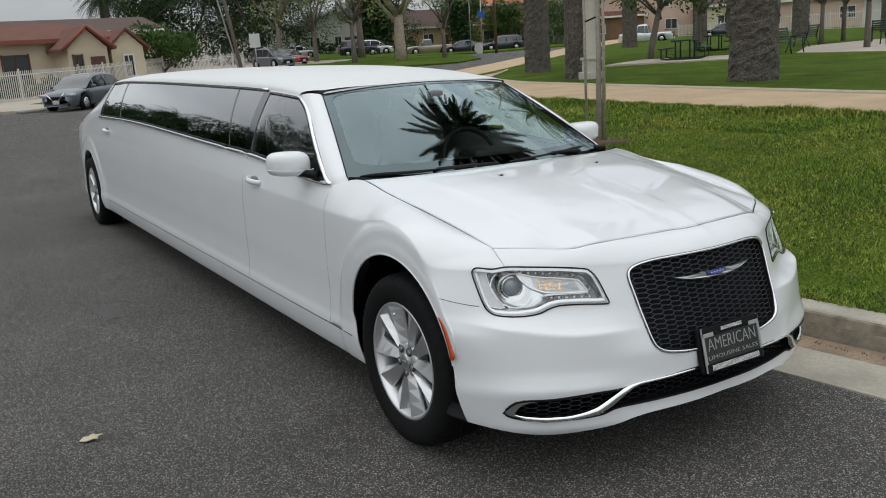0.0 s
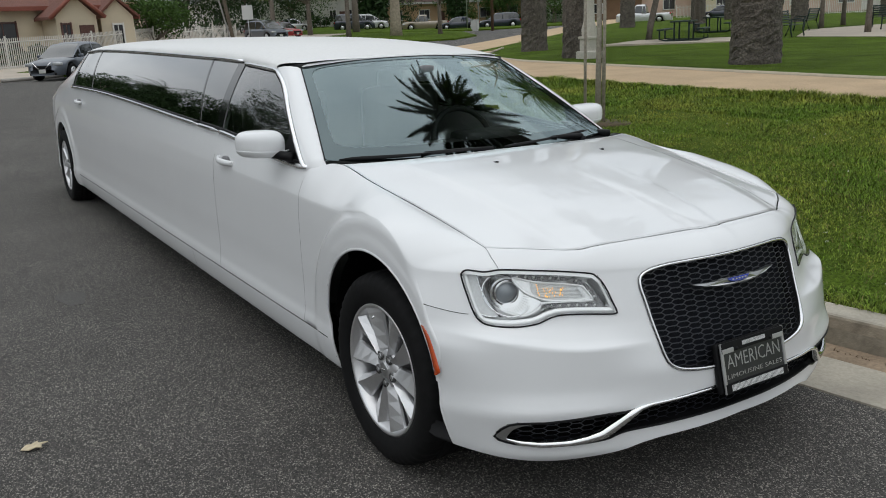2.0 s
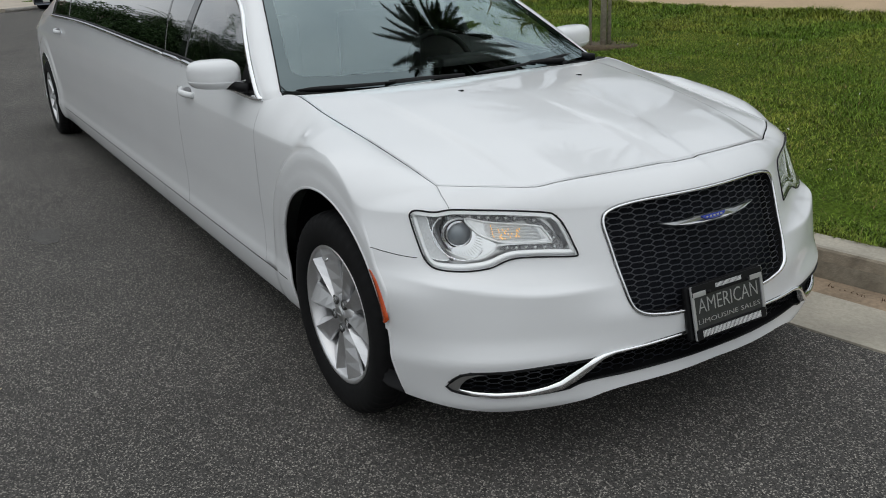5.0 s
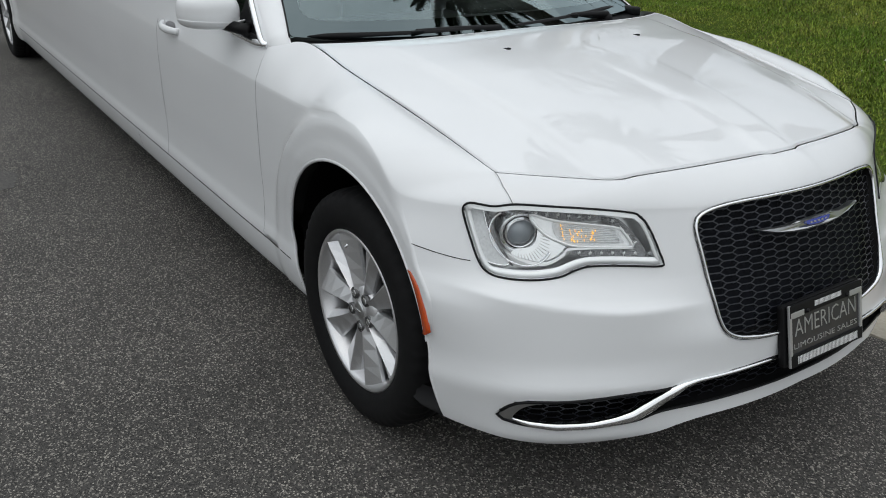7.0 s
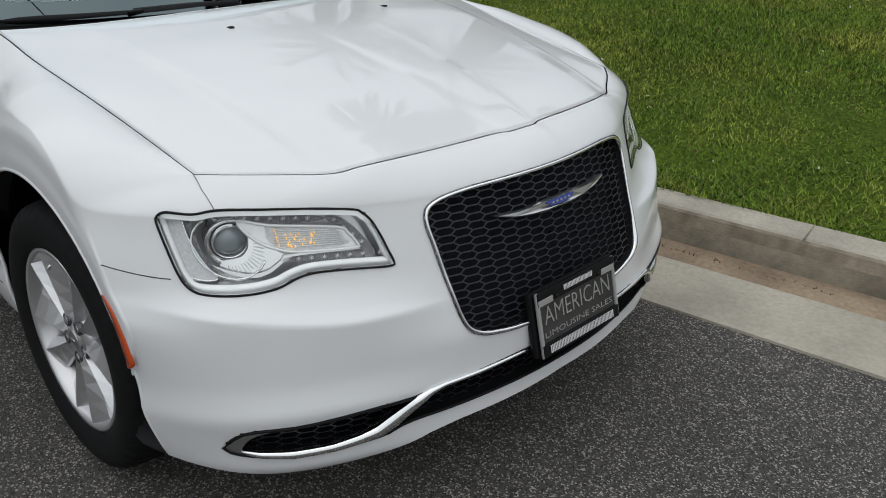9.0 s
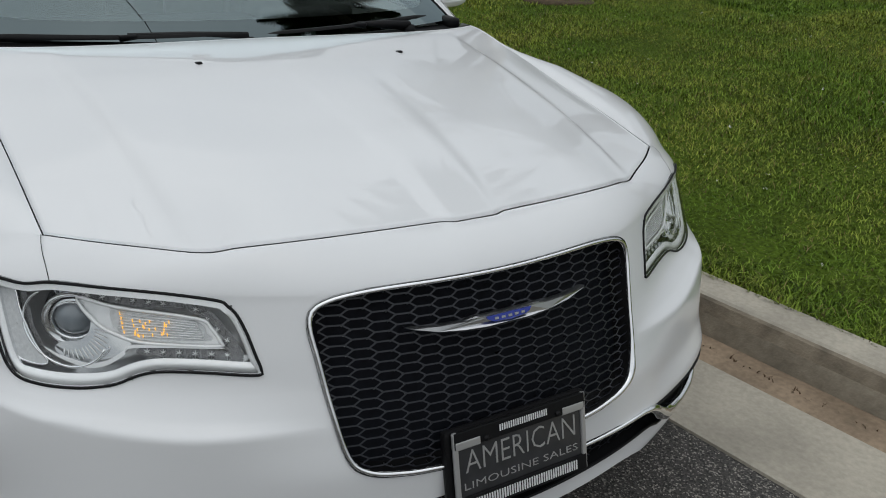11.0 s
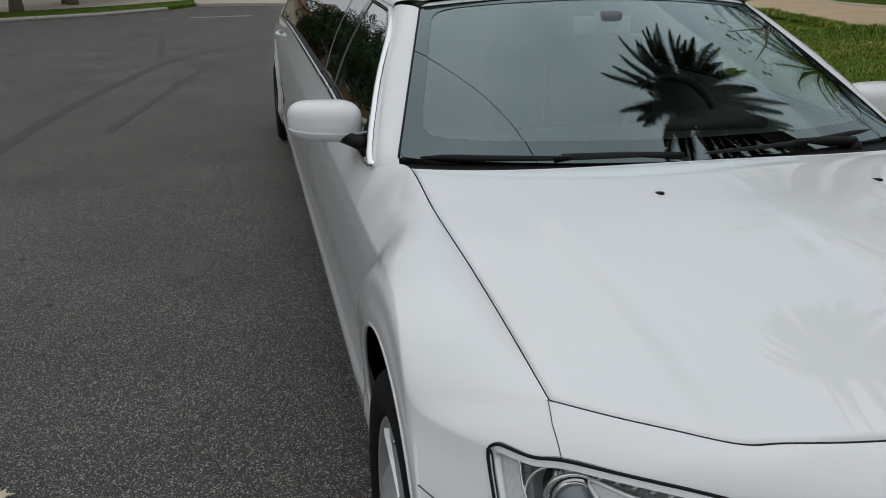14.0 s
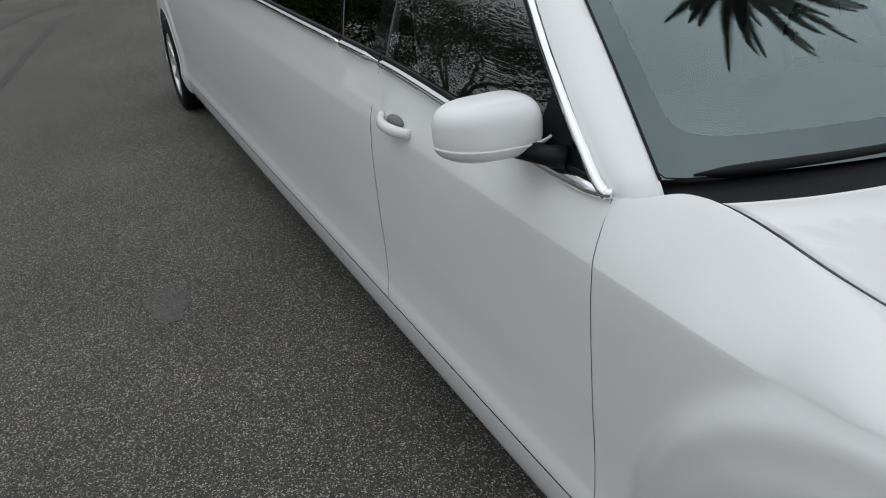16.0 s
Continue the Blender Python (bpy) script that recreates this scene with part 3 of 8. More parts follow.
def hood():
    nu, nv = 70, 121
    u, v = np.meshgrid(np.linspace(0, 1, nu), np.linspace(-1, 1, nv), indexing="ij")
    y_front = 0.733 * v
    fx, fz = hood_front(y_front)
    bx = -0.405 - 0.128 * v**4
    x = bx + (fx - 0.0052 - bx) * u
    edge_x = -0.553 + u * 0.957
    y = v * (EDGE_Y(edge_x) - 0.0026)
    crown = curve((0, 0.012), (0.12, 0.024), (0.28, 0.037), (0.42, 0.043), (0.7, 0.039), (0.9, 0.022), (1, 0.013))(u)
    z = EDGE_Z(edge_x) + crown * (1 - np.abs(v) ** 2)
    ridge = 0.60 - 0.085 * u
    z = z + 0.010 * np.clip(u / 0.35, 0, 1) ** 2 * (3 - 2 * np.clip(u / 0.35, 0, 1)) * np.clip((1 - u) / 0.12, 0, 1) * (0.5 - 0.5 * np.tanh((np.abs(y) - ridge) / 0.008))
    spine = 0.07 + 0.05 * (1 - u)
    z = z + 0.0035 * (0.5 - 0.5 * np.tanh((np.abs(y) - spine) / 0.006)) * np.clip((u - 0.3) * 2.5, 0, 1) * np.clip((1 - u) / 0.08, 0, 1)
    # the front edge dips at its two bends
    fade = np.clip((u - 0.45) / 0.55, 0, 1)
    z = z + (fz - 0.880 + 0.013 * v**2) * fade**2
    pos = np.stack([x, y, z], -1)
    v0, f0 = pos.reshape(-1, 3), grid_faces(nu, nv, flip=True)
    rim = [(0, j) for j in range(nv)] + [(i, nv - 1) for i in range(1, nu)] + [(nu - 1, j) for j in range(nv - 2, -1, -1)] + [(i, 0) for i in range(nu - 2, 0, -1)]
    n = len(v0)
    v0 = np.concatenate([v0, [pos[i, j] - (0.004 if i == nu - 1 else 0, 0, 0.018) for i, j in rim]])
    for k in range(len(rim)):
        k2 = (k + 1) % len(rim)
        f0.append((rim[k][0] * nv + rim[k][1], rim[k2][0] * nv + rim[k2][1], n + k2, n + k))
    part("hood", v0, f0, PAINT, CAR, "white hood with a raised centre")
    for s in (-1, 1):
        zz = 1.031
        body = joined(box(-0.153, s * 0.281, zz, 0.020, 0.017, 0.013, 0.004), box(-0.145, s * 0.281, zz + 0.004, 0.012, 0.012, 0.010, 0.003))
        part("washer_nozzle", *body, BLACK, CAR, "black washer nozzle")


# windscreen, roof and glass house
ROOF_Y = curve((-1.2, 0.65), (-1.45, 0.655), (-5.8, 0.655), (-6.4, 0.70), (-6.95, 0.79))
ROOF_EDGE = curve((-1.2, 1.375), (-1.45, 1.392), (-1.88, 1.416), (-2.4, 1.431), (-5.46, 1.468), (-6.0, 1.455), (-6.4, 1.34), (-6.95, 1.13))
ROOF_H = curve((-1.2, 0.05), (-1.35, 0.062), (-1.8, 0.092), (-2.6, 0.104), (-4.0, 0.095), (-5.5, 0.075), (-6.2, 0.055), (-6.95, 0.02))


def glass_at(x, w):
    return np.stack([x, EDGE_Y(np.minimum(x, -0.72)) * (1 - w) + ROOF_Y(x) * w + 0.02 * np.sin(math.pi * w), EDGE_Z(np.minimum(x, -0.72)) * (1 - w) + ROOF_EDGE(x) * w], -1)


PILLAR_X = curve((0, -0.728), (0.5, -1.03), (0.85, -1.27), (1, -1.44))


def screen_at(t, v, lift=0.0):
    t, v = np.asarray(t, float), np.asarray(v, float)
    b = np.stack([-0.515 - 0.16 * v**2, 0.78 * v, 1.018 + 0.012 * v**2], -1)
    e = np.stack([-1.22 - 0.08 * v**2, 0.592 * v, 1.428 - 0.036 * v**2], -1)
    p = b + (e - b) * t[..., None]
    p[..., 2] += (0.013 * np.sin(math.pi * t)) * (1 - 0.5 * v**2) + lift
    p[..., 0] += 0.004 * np.sin(math.pi * t) + lift
    return p


def screen_grid(nu, nv, lift=0.0, span=1.0):
    return screen_at(*np.meshgrid(np.linspace(0, 1, nu), np.linspace(-span, span, nv), indexing="ij"), lift)


def glasshouse():
    p = screen_grid(26, 41)
    ob = part("windscreen", p.reshape(-1, 3), grid_faces(26, 41, flip=True), SCREEN, CAR, "curved clear windscreen mirroring a palm")
    ob.visible_shadow = False
    # dark printed border just inside the glass
    a = np.linspace(0, 2 * math.pi, 240, endpoint=False)
    rim = []
    for half_v, low, high, power in ((1.0, 0.0, 1.0, 60), (0.965, 0.062, 0.978, 20), (0.937, 0.105, 0.970, 14)):
        c, s = np.cos(a), np.sin(a)
        r = (np.abs(c) ** power + np.abs(s) ** power) ** (-1 / power)
        rim.append(screen_at((low + high) / 2 + (high - low) / 2 * np.clip(r * s, -1, 1), half_v * np.clip(r * c, -1, 1), 0.0015))
    ring = np.stack(rim, 1)
    part("windscreen_border", ring.reshape(-1, 3), grid_faces(240, 3, wrap=True), FRIT, CAR, "black glass border")
    for s in (-1, 1):
        edge = screen_grid(30, 3)[:, 1 + s].copy()
        w = np.linspace(0, 1, 30)
        front = glass_at(PILLAR_X(w), w) * (1, s, 1)
        rows = [edge]
        for k in (0.15, 0.35, 0.6, 0.85, 1.0):
            m = edge * (1 - k) + front * k
            lift = 0.018 * math.sin(math.pi * k) ** 0.8
            m = m + np.array((0.3, 0.75 * s, 0.55)) * lift
            rows.append(m)
        g = np.array(rows)
        # foot of the pillar runs down into the fender
        foot = g[:, :1] + np.array((0.03, 0.0, -0.05))
        g = np.concatenate([foot, g], 1)
        part("windscreen_pillar", g.reshape(-1, 3), grid_faces(6, 31, flip=s > 0), PAINT, CAR)
        part("windscreen_seal", *tube(edge + np.array((0.002, 0.001 * s, 0.002)), 0.003, 6), BLACK, CAR)
    # roof
    nu, nv = 80, 61
    u, a = np.meshgrid(np.linspace(0, 1, nu), np.linspace(-math.pi / 2, math.pi / 2, nv), indexing="ij")
    sy = np.sign(a) * np.abs(np.sin(a)) ** 0.8
    yf = np.abs(sy) * 0.652
    x0 = -1.22 - 0.08 * (yf / 0.592) ** 2 - 0.13 * np.clip((yf - 0.58) / 0.072, 0, 1)
    x = x0 + (-6.95 - x0) * u**1.35
    y = ROOF_Y(x) * sy
    z = ROOF_EDGE(x) + ROOF_H(x) * np.abs(np.cos(a)) ** 0.8
    part("roof", np.stack([x, y, z], -1).reshape(-1, 3), grid_faces(nu, nv, flip=True), ROOF_PAINT, CAR, "long white grained roof")
    top = screen_grid(2, 41)[1]
    part("windscreen_seal", *tube(top + (0.002, 0, 0.001), 0.003, 6), BLACK, CAR)
    part("windscreen_header", *tube(top + (-0.014, 0, 0.0), 0.0135, 10), PAINT, CAR, "white strip above the windscreen")

    def window(name, side, low, high, mat, label, curved=False):
        nu, nv = 14, 14
        k, w = np.meshgrid(np.linspace(0, 1, nu), np.linspace(0, 1, nv), indexing="ij")
        xa = PILLAR_X(w) if curved else low[0] + (high[0] - low[0]) * w
        xb = low[1] + (high[1] - low[1]) * w
        x = xa + (xb - xa) * k
        g = glass_at(x, 0.015 + w * 0.97) * (1, side, 1)
        ob = part(name, g.reshape(-1, 3), grid_faces(nu, nv, flip=side > 0), mat, CAR, label)
        ob.visible_shadow = False

    def pillar(side, lo0, lo1, hi0, hi1, mat=GLOSS_BLACK, out=0.004, name="window_pillar"):
        w = np.linspace(0, 1, 12)
        g = []
        for k in (0, 1):
            xx = (lo0, lo1)[k] + ((hi0, hi1)[k] - (lo0, lo1)[k]) * w
            g.append(glass_at(xx, w) * (1, side, 1) + (0, side * out, 0))
        for k in (1, 0):
            xx = (lo0, lo1)[k] + ((hi0, hi1)[k] - (lo0, lo1)[k]) * w
            g.append(glass_at(xx, w) * (1, side, 1) - (0, side * 0.02, 0))
        part(name, np.array(g).reshape(-1, 3), grid_faces(4, 12, wrap=True), mat, CAR, smooth=False)

    for s in (-1, 1):
        window("front_door_window", s, (-0.728, -1.79), (-1.44, -1.86), DOOR_GLASS, "dark tinted front door window", True)
        window("privacy_window", s, (-1.88, -2.16), (-1.95, -2.39), LIMO_GLASS, "black privacy side window")
        window("privacy_window", s, (-2.175, -5.17), (-2.405, -5.46), LIMO_GLASS, "long black privacy side window")
        window("privacy_window", s, (-5.20, -6.02), (-5.49, -6.05), LIMO_GLASS, "black privacy quarter window")
        pillar(s, -1.785, -1.885, -1.855, -1.955)
        pillar(s, -2.155, -2.18, -2.385, -2.41, out=0.002)
        pillar(s, -5.165, -5.21, -5.455, -5.50, out=0.003)
        pillar(s, -6.01, -6.07, -6.04, -6.10)
        # black triangle behind the mirror
        pts = glass_at(np.array([-0.742, -1.00, -0.97]), np.array([0.005, 0.005, 0.40])) * (1, s, 1) + (0, s * 0.006, 0)
        inner = pts - (0, s * 0.02, 0)
        part("mirror_triangle", np.concatenate([pts, inner]), [(0, 1, 2), (5, 4, 3), (0, 3, 4, 1), (1, 4, 5, 2), (2, 5, 3, 0)], BLACK, CAR, smooth=False)
        # bright trim along the belt, the pillar and the window tops
        for x0, x1 in ((-0.722, -1.80), (-1.805, -2.15), (-2.155, -6.06)):
            x = np.linspace(x0, x1, 60)
            belt = glass_at(x, 0 * x) * (1, s, 1) + (0, 0.004 * s, 0.004)
            r = np.minimum(0.016, 0.004 + 0.1 * np.abs(x - x0) + (0 if x0 < -1 else 0.006))
            part("belt_trim", *tube(belt, r, 8, flat=0.9), CHROME, CAR, "chrome belt trim")
            part("belt_seal", *tube((belt + (0, -0.004 * s, 0.017))[3 if x0 > -1 else 0:], 0.006, 6), BLACK, CAR)
        w = np.linspace(0, 0.97, 40)
        line = glass_at(PILLAR_X(w), w) * (1, s, 1) + (0, 0.008 * s, 0.0)
        top_x = np.linspace(-1.45, -1.83, 16)
        top = glass_at(top_x, 0 * top_x + 0.98) * (1, s, 1) + (0, 0.008 * s, 0)
        whole = np.concatenate([line, top])
        part("window_trim", *tube(whole, 0.013, 8, flat=0.8), CHROME, CAR, "chrome window surround")
        part("window_seal", *tube(whole[7:] + (-0.018, -0.004 * s, -0.008), 0.011, 6), BLACK, CAR)
        x = np.linspace(-1.90, -6.05, 50)
        part("window_trim", *tube(glass_at(x, 0 * x + 0.99) * (1, s, 1) + (0, 0.006 * s, 0.006), 0.009, 8), CHROME, CAR, "chrome window surround")
        # rear quarter between belt and roof, and the boot's side
        x, w = np.meshgrid(np.linspace(-6.07, -6.95, 20), np.linspace(0, 1, 8), indexing="ij")
        g = glass_at(x, w) * (1, s, 1)
        part("quarter_panel", g.reshape(-1, 3), grid_faces(20, 8, flip=s > 0), PAINT, CAR)
    x, v = np.meshgrid(np.linspace(-6.85, -7.62, 12), np.linspace(-1, 1, 13), indexing="ij")
    part("boot_lid", np.stack([x, v * EDGE_Y(x), EDGE_Z(x) + 0.03 * (1 - v**2)], -1).reshape(-1, 3), grid_faces(12, 13), PAINT, CAR)
    part("rear_bumper", *box(-7.6, 0, 0.66, 0.08, 1.36, 0.86, 0.03), PAINT, CAR)


def cabin():
    part("underbody", *box(-3.45, 0, 0.265, 7.7, 1.66, 0.10, 0.03), LINER, CAR)
    y = np.linspace(-1, 1, 21)
    a = np.stack([-0.39 - 0.128 * y**4, 0.757 * y, np.full_like(y, 1.002)], -1)
    b = np.stack([-0.53 - 0.16 * y**2, 0.785 * y, np.full_like(y, 1.016)], -1)
    part("cowl", np.concatenate([a, b]), [(i, i + 1, 22 + i, 21 + i) for i in range(20)], BLACK, CAR, "black cowl grille")
    part("cowl_cap", *box(-0.675, 0.765, 1.026, 0.11, 0.045, 0.035, 0.010), BLACK, CAR, "black cowl end cap")
    part("firewall", *box(-0.55, 0, 0.66, 0.04, 1.5, 0.66, 0.01), LINER, CAR)
    dash = joined(box(-0.93, 0, 0.93, 0.62, 1.46, 0.14, 0.05), box(-1.18, 0, 0.80, 0.18, 1.46, 0.30, 0.05), box(-1.12, 0.38, 1.005, 0.20, 0.38, 0.07, 0.03))
    part("dashboard", *dash, INTERIOR, CAR, "dark dashboard")
    ring = [(-1.36 - 0.07 * math.sin(k), 0.38 + 0.19 * math.cos(k), 0.96 + 0.17 * math.sin(k)) for k in np.linspace(0, 2 * math.pi, 40, endpoint=False)]
    wheel = joined(tube(ring, 0.016, 8, closed=True), box(-1.355, 0.38, 0.955, 0.05, 0.16, 0.11, 0.02), tube([(-1.36, 0.2, 0.96), (-1.36, 0.56, 0.96)], 0.014), tube([(-1.34, 0.38, 0.95), (-1.15, 0.38, 0.86)], 0.03))
    part("steering_wheel", *wheel, INTERIOR, CAR)
    for s in (-1, 1):
        seat = joined(box(-1.78, s * 0.38, 0.60, 0.52, 0.52, 0.20, 0.06), box(-2.06, s * 0.38, 0.93, 0.16, 0.50, 0.62, 0.06, ), box(-2.08, s * 0.38, 1.25, 0.10, 0.26, 0.18, 0.04))
        part("front_seat", *seat, LEATHER, CAR)
    part("partition", *box(-2.30, 0, 0.84, 0.04, 1.22, 1.02, 0.01), INTERIOR, CAR)
    part("headliner", *box(-1.80, 0, 1.40, 1.0, 1.2, 0.02, 0.005), INTERIOR, CAR)
    part("rear_view_mirror", *joined(box(-1.18, 0, 1.335, 0.03, 0.20, 0.06, 0.012), box(-1.13, 0, 1.36, 0.08, 0.07, 0.05, 0.015)), GREY_AND_CUP_SHADE, CAR)
    part("cabin_floor", *box(-1.5, 0, 0.36, 1.7, 1.5, 0.06, 0.01), INTERIOR, CAR)
    part("limousine_lining", *box(-4.2, 0, 0.68, 3.75, 1.50, 0.66, 0.03), LINER, CAR)


def wiper(points, pivot):
    p = np.array(points, float)
    w = part("wiper", *tube(p, np.interp(np.linspace(0, 1, len(p)), (0, 0.1, 0.9, 1), (0.002, 0.009, 0.008, 0.002)), 6, flat=1.5), BLACK, CAR, "black windscreen wiper")
    part("wiper_arm", *tube([pivot, (np.array(pivot) + p[len(p) // 2]) / 2 + (-0.006, 0, 0.004), p[len(p) // 2] + (-0.008, 0, 0.005)], [0.016, 0.014, 0.010], 8), BLACK, w)
    part("blade_clip", *box(*(p[len(p) // 2] + (0.002, 0, 0.006)), 0.016, 0.05, 0.012, 0.004), BLACK, w)
    part("wiper_hub", *joined(lathe([(0.0, 0.016), (0.018, 0.014), (0.022, 0.0), (0.022, -0.02)], 16, "z")), BLACK, w).location = Vector(pivot) - Vector((0, 0, 0.012))


def wipers():
    def along(v0, v1, t0, t1):
        k = np.linspace(0, 1, 14)
        v = v0 + (v1 - v0) * k
        return np.stack([-0.526 - 0.150 * v**2 - t0 - (t1 - t0) * k, 0.78 * v, 1.021 + 0.013 * v**2 + 0.55 * (t0 + (t1 - t0) * k)], -1)
    wiper(along(-0.93, -0.05, 0.0, 0.012), (-0.532, -0.02, 1.024))
    wiper(along(0.02, 0.86, 0.008, 0.03), (-0.588, 0.56, 1.031))


def mirror(side):
    """Door mirror: a rounded shell on a slightly wider base that runs to a point at the foot."""
    def power(v, e):
        return np.sign(v) * np.abs(v) ** e

    def skin(n, levels, wide, ear):
        """Rings of the shell at given heights, -1 to 1."""
        a, b = np.meshgrid(np.linspace(0, 2 * math.pi, n, endpoint=False), levels, indexing="ij")
        c = np.sqrt(np.clip(1 - np.abs(b) ** 2.9, 0, 1))
        x = 0.085 * power(c, 0.62) * power(np.cos(a), 0.8) * wide
        y = 0.113 * power(c, 0.50) * power(np.sin(a), 0.5) * wide
        z = 0.060 * b
        x = np.where(x < 0, x * 0.35, x)
        x = x * (1 - 0.28 * np.clip(y * side / 0.113, 0, 1) ** 2)
        inner = np.clip(-y * side / 0.113 - 0.45, 0, 1)
        y = y - side * ear * inner * 0.075 * np.clip((b + 1) / 0.45, 0, 1)
        z = z - 0.010 * np.clip(-y * side / 0.113, -1, 1) - 0.006 * np.clip(b, 0, 1) * np.clip(y * side / 0.113, -1, 1) + ear * 0.02 * inner
        yaw = math.radians(-8) * side
        ca, sa = math.cos(yaw), math.sin(yaw)
        v = np.stack([ca * x - sa * y - 0.985, sa * x + ca * y + side * (0.948 if side < 0 else 0.925), z + 1.088], -1)
        return v.reshape(-1, 3), grid_faces(n, len(levels), wrap=True, flip=True)

    ob = part("door_mirror", *skin(48, -np.cos(np.linspace(0.30 * math.pi, math.pi, 30)), 0.972, 0.0), PAINT, CAR, "white rounded door mirror")
    base = np.concatenate([-np.cos(np.linspace(0, 0.349 * math.pi, 16)), [-0.452]])
    v, f = skin(48, base, 1.0, 1.0)
    v = v.reshape(48, 17, 3)
    v[:, -1] = v[:, -1].mean(0) + (v[:, -1] - v[:, -1].mean(0)) * 0.93
    part("mirror_base", v.reshape(-1, 3), f, PAINT, ob)
    part("mirror_foot", *joined(tube([(-0.955, side * 0.90, 1.045), (-0.90, side * 0.865, 1.035), (-0.87, side * 0.835, 1.03)], [0.026, 0.024, 0.03], 10, flat=0.8)), BLACK, ob, "black mirror foot")


def handle(x0, z0, side):
    y0 = float(side_y(np.array(x0), np.array(z0))) * 0.985
    xs = np.linspace(-0.10, 0.10, 17)
    grip = [(x0 + x, side * (y0 + 0.004 + 0.038 * math.cos(x / 0.1 * 1.45) ** 0.8), z0 + 0.002 - 0.012 * (x / 0.1) * 0.5) for x in xs]
    ob = part("door_handle", *tube(grip, [0.010 + 0.003 * math.cos(x / 0.1 * 1.3) for x in xs], 10, flat=1.25), PAINT, CAR, "white door handle")
    # the white cup's shadow, put in as a grey body behind the grip
    part("handle_cup_shade", *tube([(x0 + x, side * (y0 + 0.009), z0 + 0.010) for x in (-0.055, -0.03, 0.0, 0.03, 0.05)], [0.004, 0.013, 0.016, 0.013, 0.004], 12), GREY_AND_CUP_SHADE, ob, "shaded hand cup")
    part("keyhole", *lathe([(0.0, 0.004), (0.006, 0.003), (0.007, -0.004)], 10, "y"), GAP, ob).location = (x0 - 0.085, side * (y0 + 0.022), z0 + 0.008)


def wheel(cx, side):
    """Tyre with grooved tread and shoulder blocks, ten-spoke alloy rim, hub cap, nuts and brake disc."""
    root = new("wheel")
    root.parent = CAR
    root.location = (cx, side * 0.803, 0.357)
    root.scale = (1.024, 1.0, 1.024)
    def out(vf, flip=False):
        v, f = vf
        return [(x, y * side, z) for x, y, z in v], f
    prof = [(0.232, 0.100), (0.236, 0.110), (0.262, 0.123), (0.290, 0.128), (0.312, 0.126), (0.330, 0.118), (0.342, 0.104), (0.349, 0.078), (0.350, 0.060), (0.350, 0.046), (0.342, 0.044), (0.342, 0.038), (0.351, 0.036), (0.351, 0.006),
            (0.343, 0.004), (0.343, -0.004), (0.351, -0.006), (0.351, -0.036), (0.342, -0.038), (0.342, -0.044), (0.350, -0.046), (0.349, -0.078), (0.335, -0.103), (0.29, -0.112), (0.236, -0.10)]
    n = 150
    v = []
    for k in range(n):
        a = 2 * math.pi * k / n
        for i, (r, h) in enumerate(prof):
            if i in (5, 6, 7, 8) and k % 3 == 0:
                r -= 0.006
            v.append((r * math.cos(a), h * side, r * math.sin(a)))
    part("tyre", v, grid_faces(n, len(prof), wrap=True), RUBBER, root, "black road tyre")
    rim = lathe([(0.236, 0.106), (0.240, 0.112), (0.236, 0.115), (0.228, 0.112), (0.224, 0.104), (0.216, 0.085), (0.208, 0.04), (0.205, -0.09), (0.225, -0.10)], 72)
    r = part("rim", *out(rim), ALLOY, root, "silver ten-spoke alloy rim")
    for k in range(5):
        for h, off in ((0, -16.5), (1, 16.5)):
            a0 = math.radians(k * 72 + 90 + off)
            tilt = 0.05 * (1 if h else -1)
            rows = []
            for rad, half, face, deep in ((0.040, 0.0165, 0.096, 0.05), (0.075, 0.0195, 0.098, 0.05), (0.12, 0.0270, 0.101, 0.05), (0.17, 0.037, 0.105, 0.05), (0.205, 0.0445, 0.108, 0.05), (0.226, 0.048, 0.108, 0.04)):
                c = np.array((math.cos(a0 + tilt * rad * 3), 0, math.sin(a0 + tilt * rad * 3)))
                t = np.array((-c[2], 0, c[0]))
                up = np.array((0, 1.0, 0))
                lean = 0.45 * half * (1 if h else -1)
                rows.append([c * rad - t * half + up * (face - 0.032), c * rad - t * half * 0.94 + up * (face - 0.022), c * rad + t * lean + up * (face + 0.002), c * rad + t * half * 0.94 + up * (face - 0.022), c * rad + t * half + up * (face - 0.032),
                             c * rad + t * half * 0.7 + up * (face - deep), c * rad - t * half * 0.7 + up * (face - deep)])
            g = np.array(rows).reshape(-1, 3)
            f = []
            for i in range(5):
                for j in range(7):
                    f.append((i * 7 + j, i * 7 + (j + 1) % 7, (i + 1) * 7 + (j + 1) % 7, (i + 1) * 7 + j))
            f += [tuple(range(7))[::-1], tuple(range(35, 42))]
            part("spoke", *out((g, f)), ALLOY, r, smooth=False)
    part("hub", *out(lathe([(0.0, 0.099), (0.030, 0.099), (0.033, 0.096), (0.040, 0.092), (0.066, 0.088), (0.072, 0.075), (0.072, 0.03)], 40)), ALLOY, r)
    cap = part("centre_cap", *out(lathe([(0.0, 0.102), (0.022, 0.102), (0.027, 0.099), (0.028, 0.092)], 32)), SATIN, r)
    part("cap_badge", *out(box(0, 0.103, 0, 0.030, 0.002, 0.005, 0.0008)), CHROME, cap)
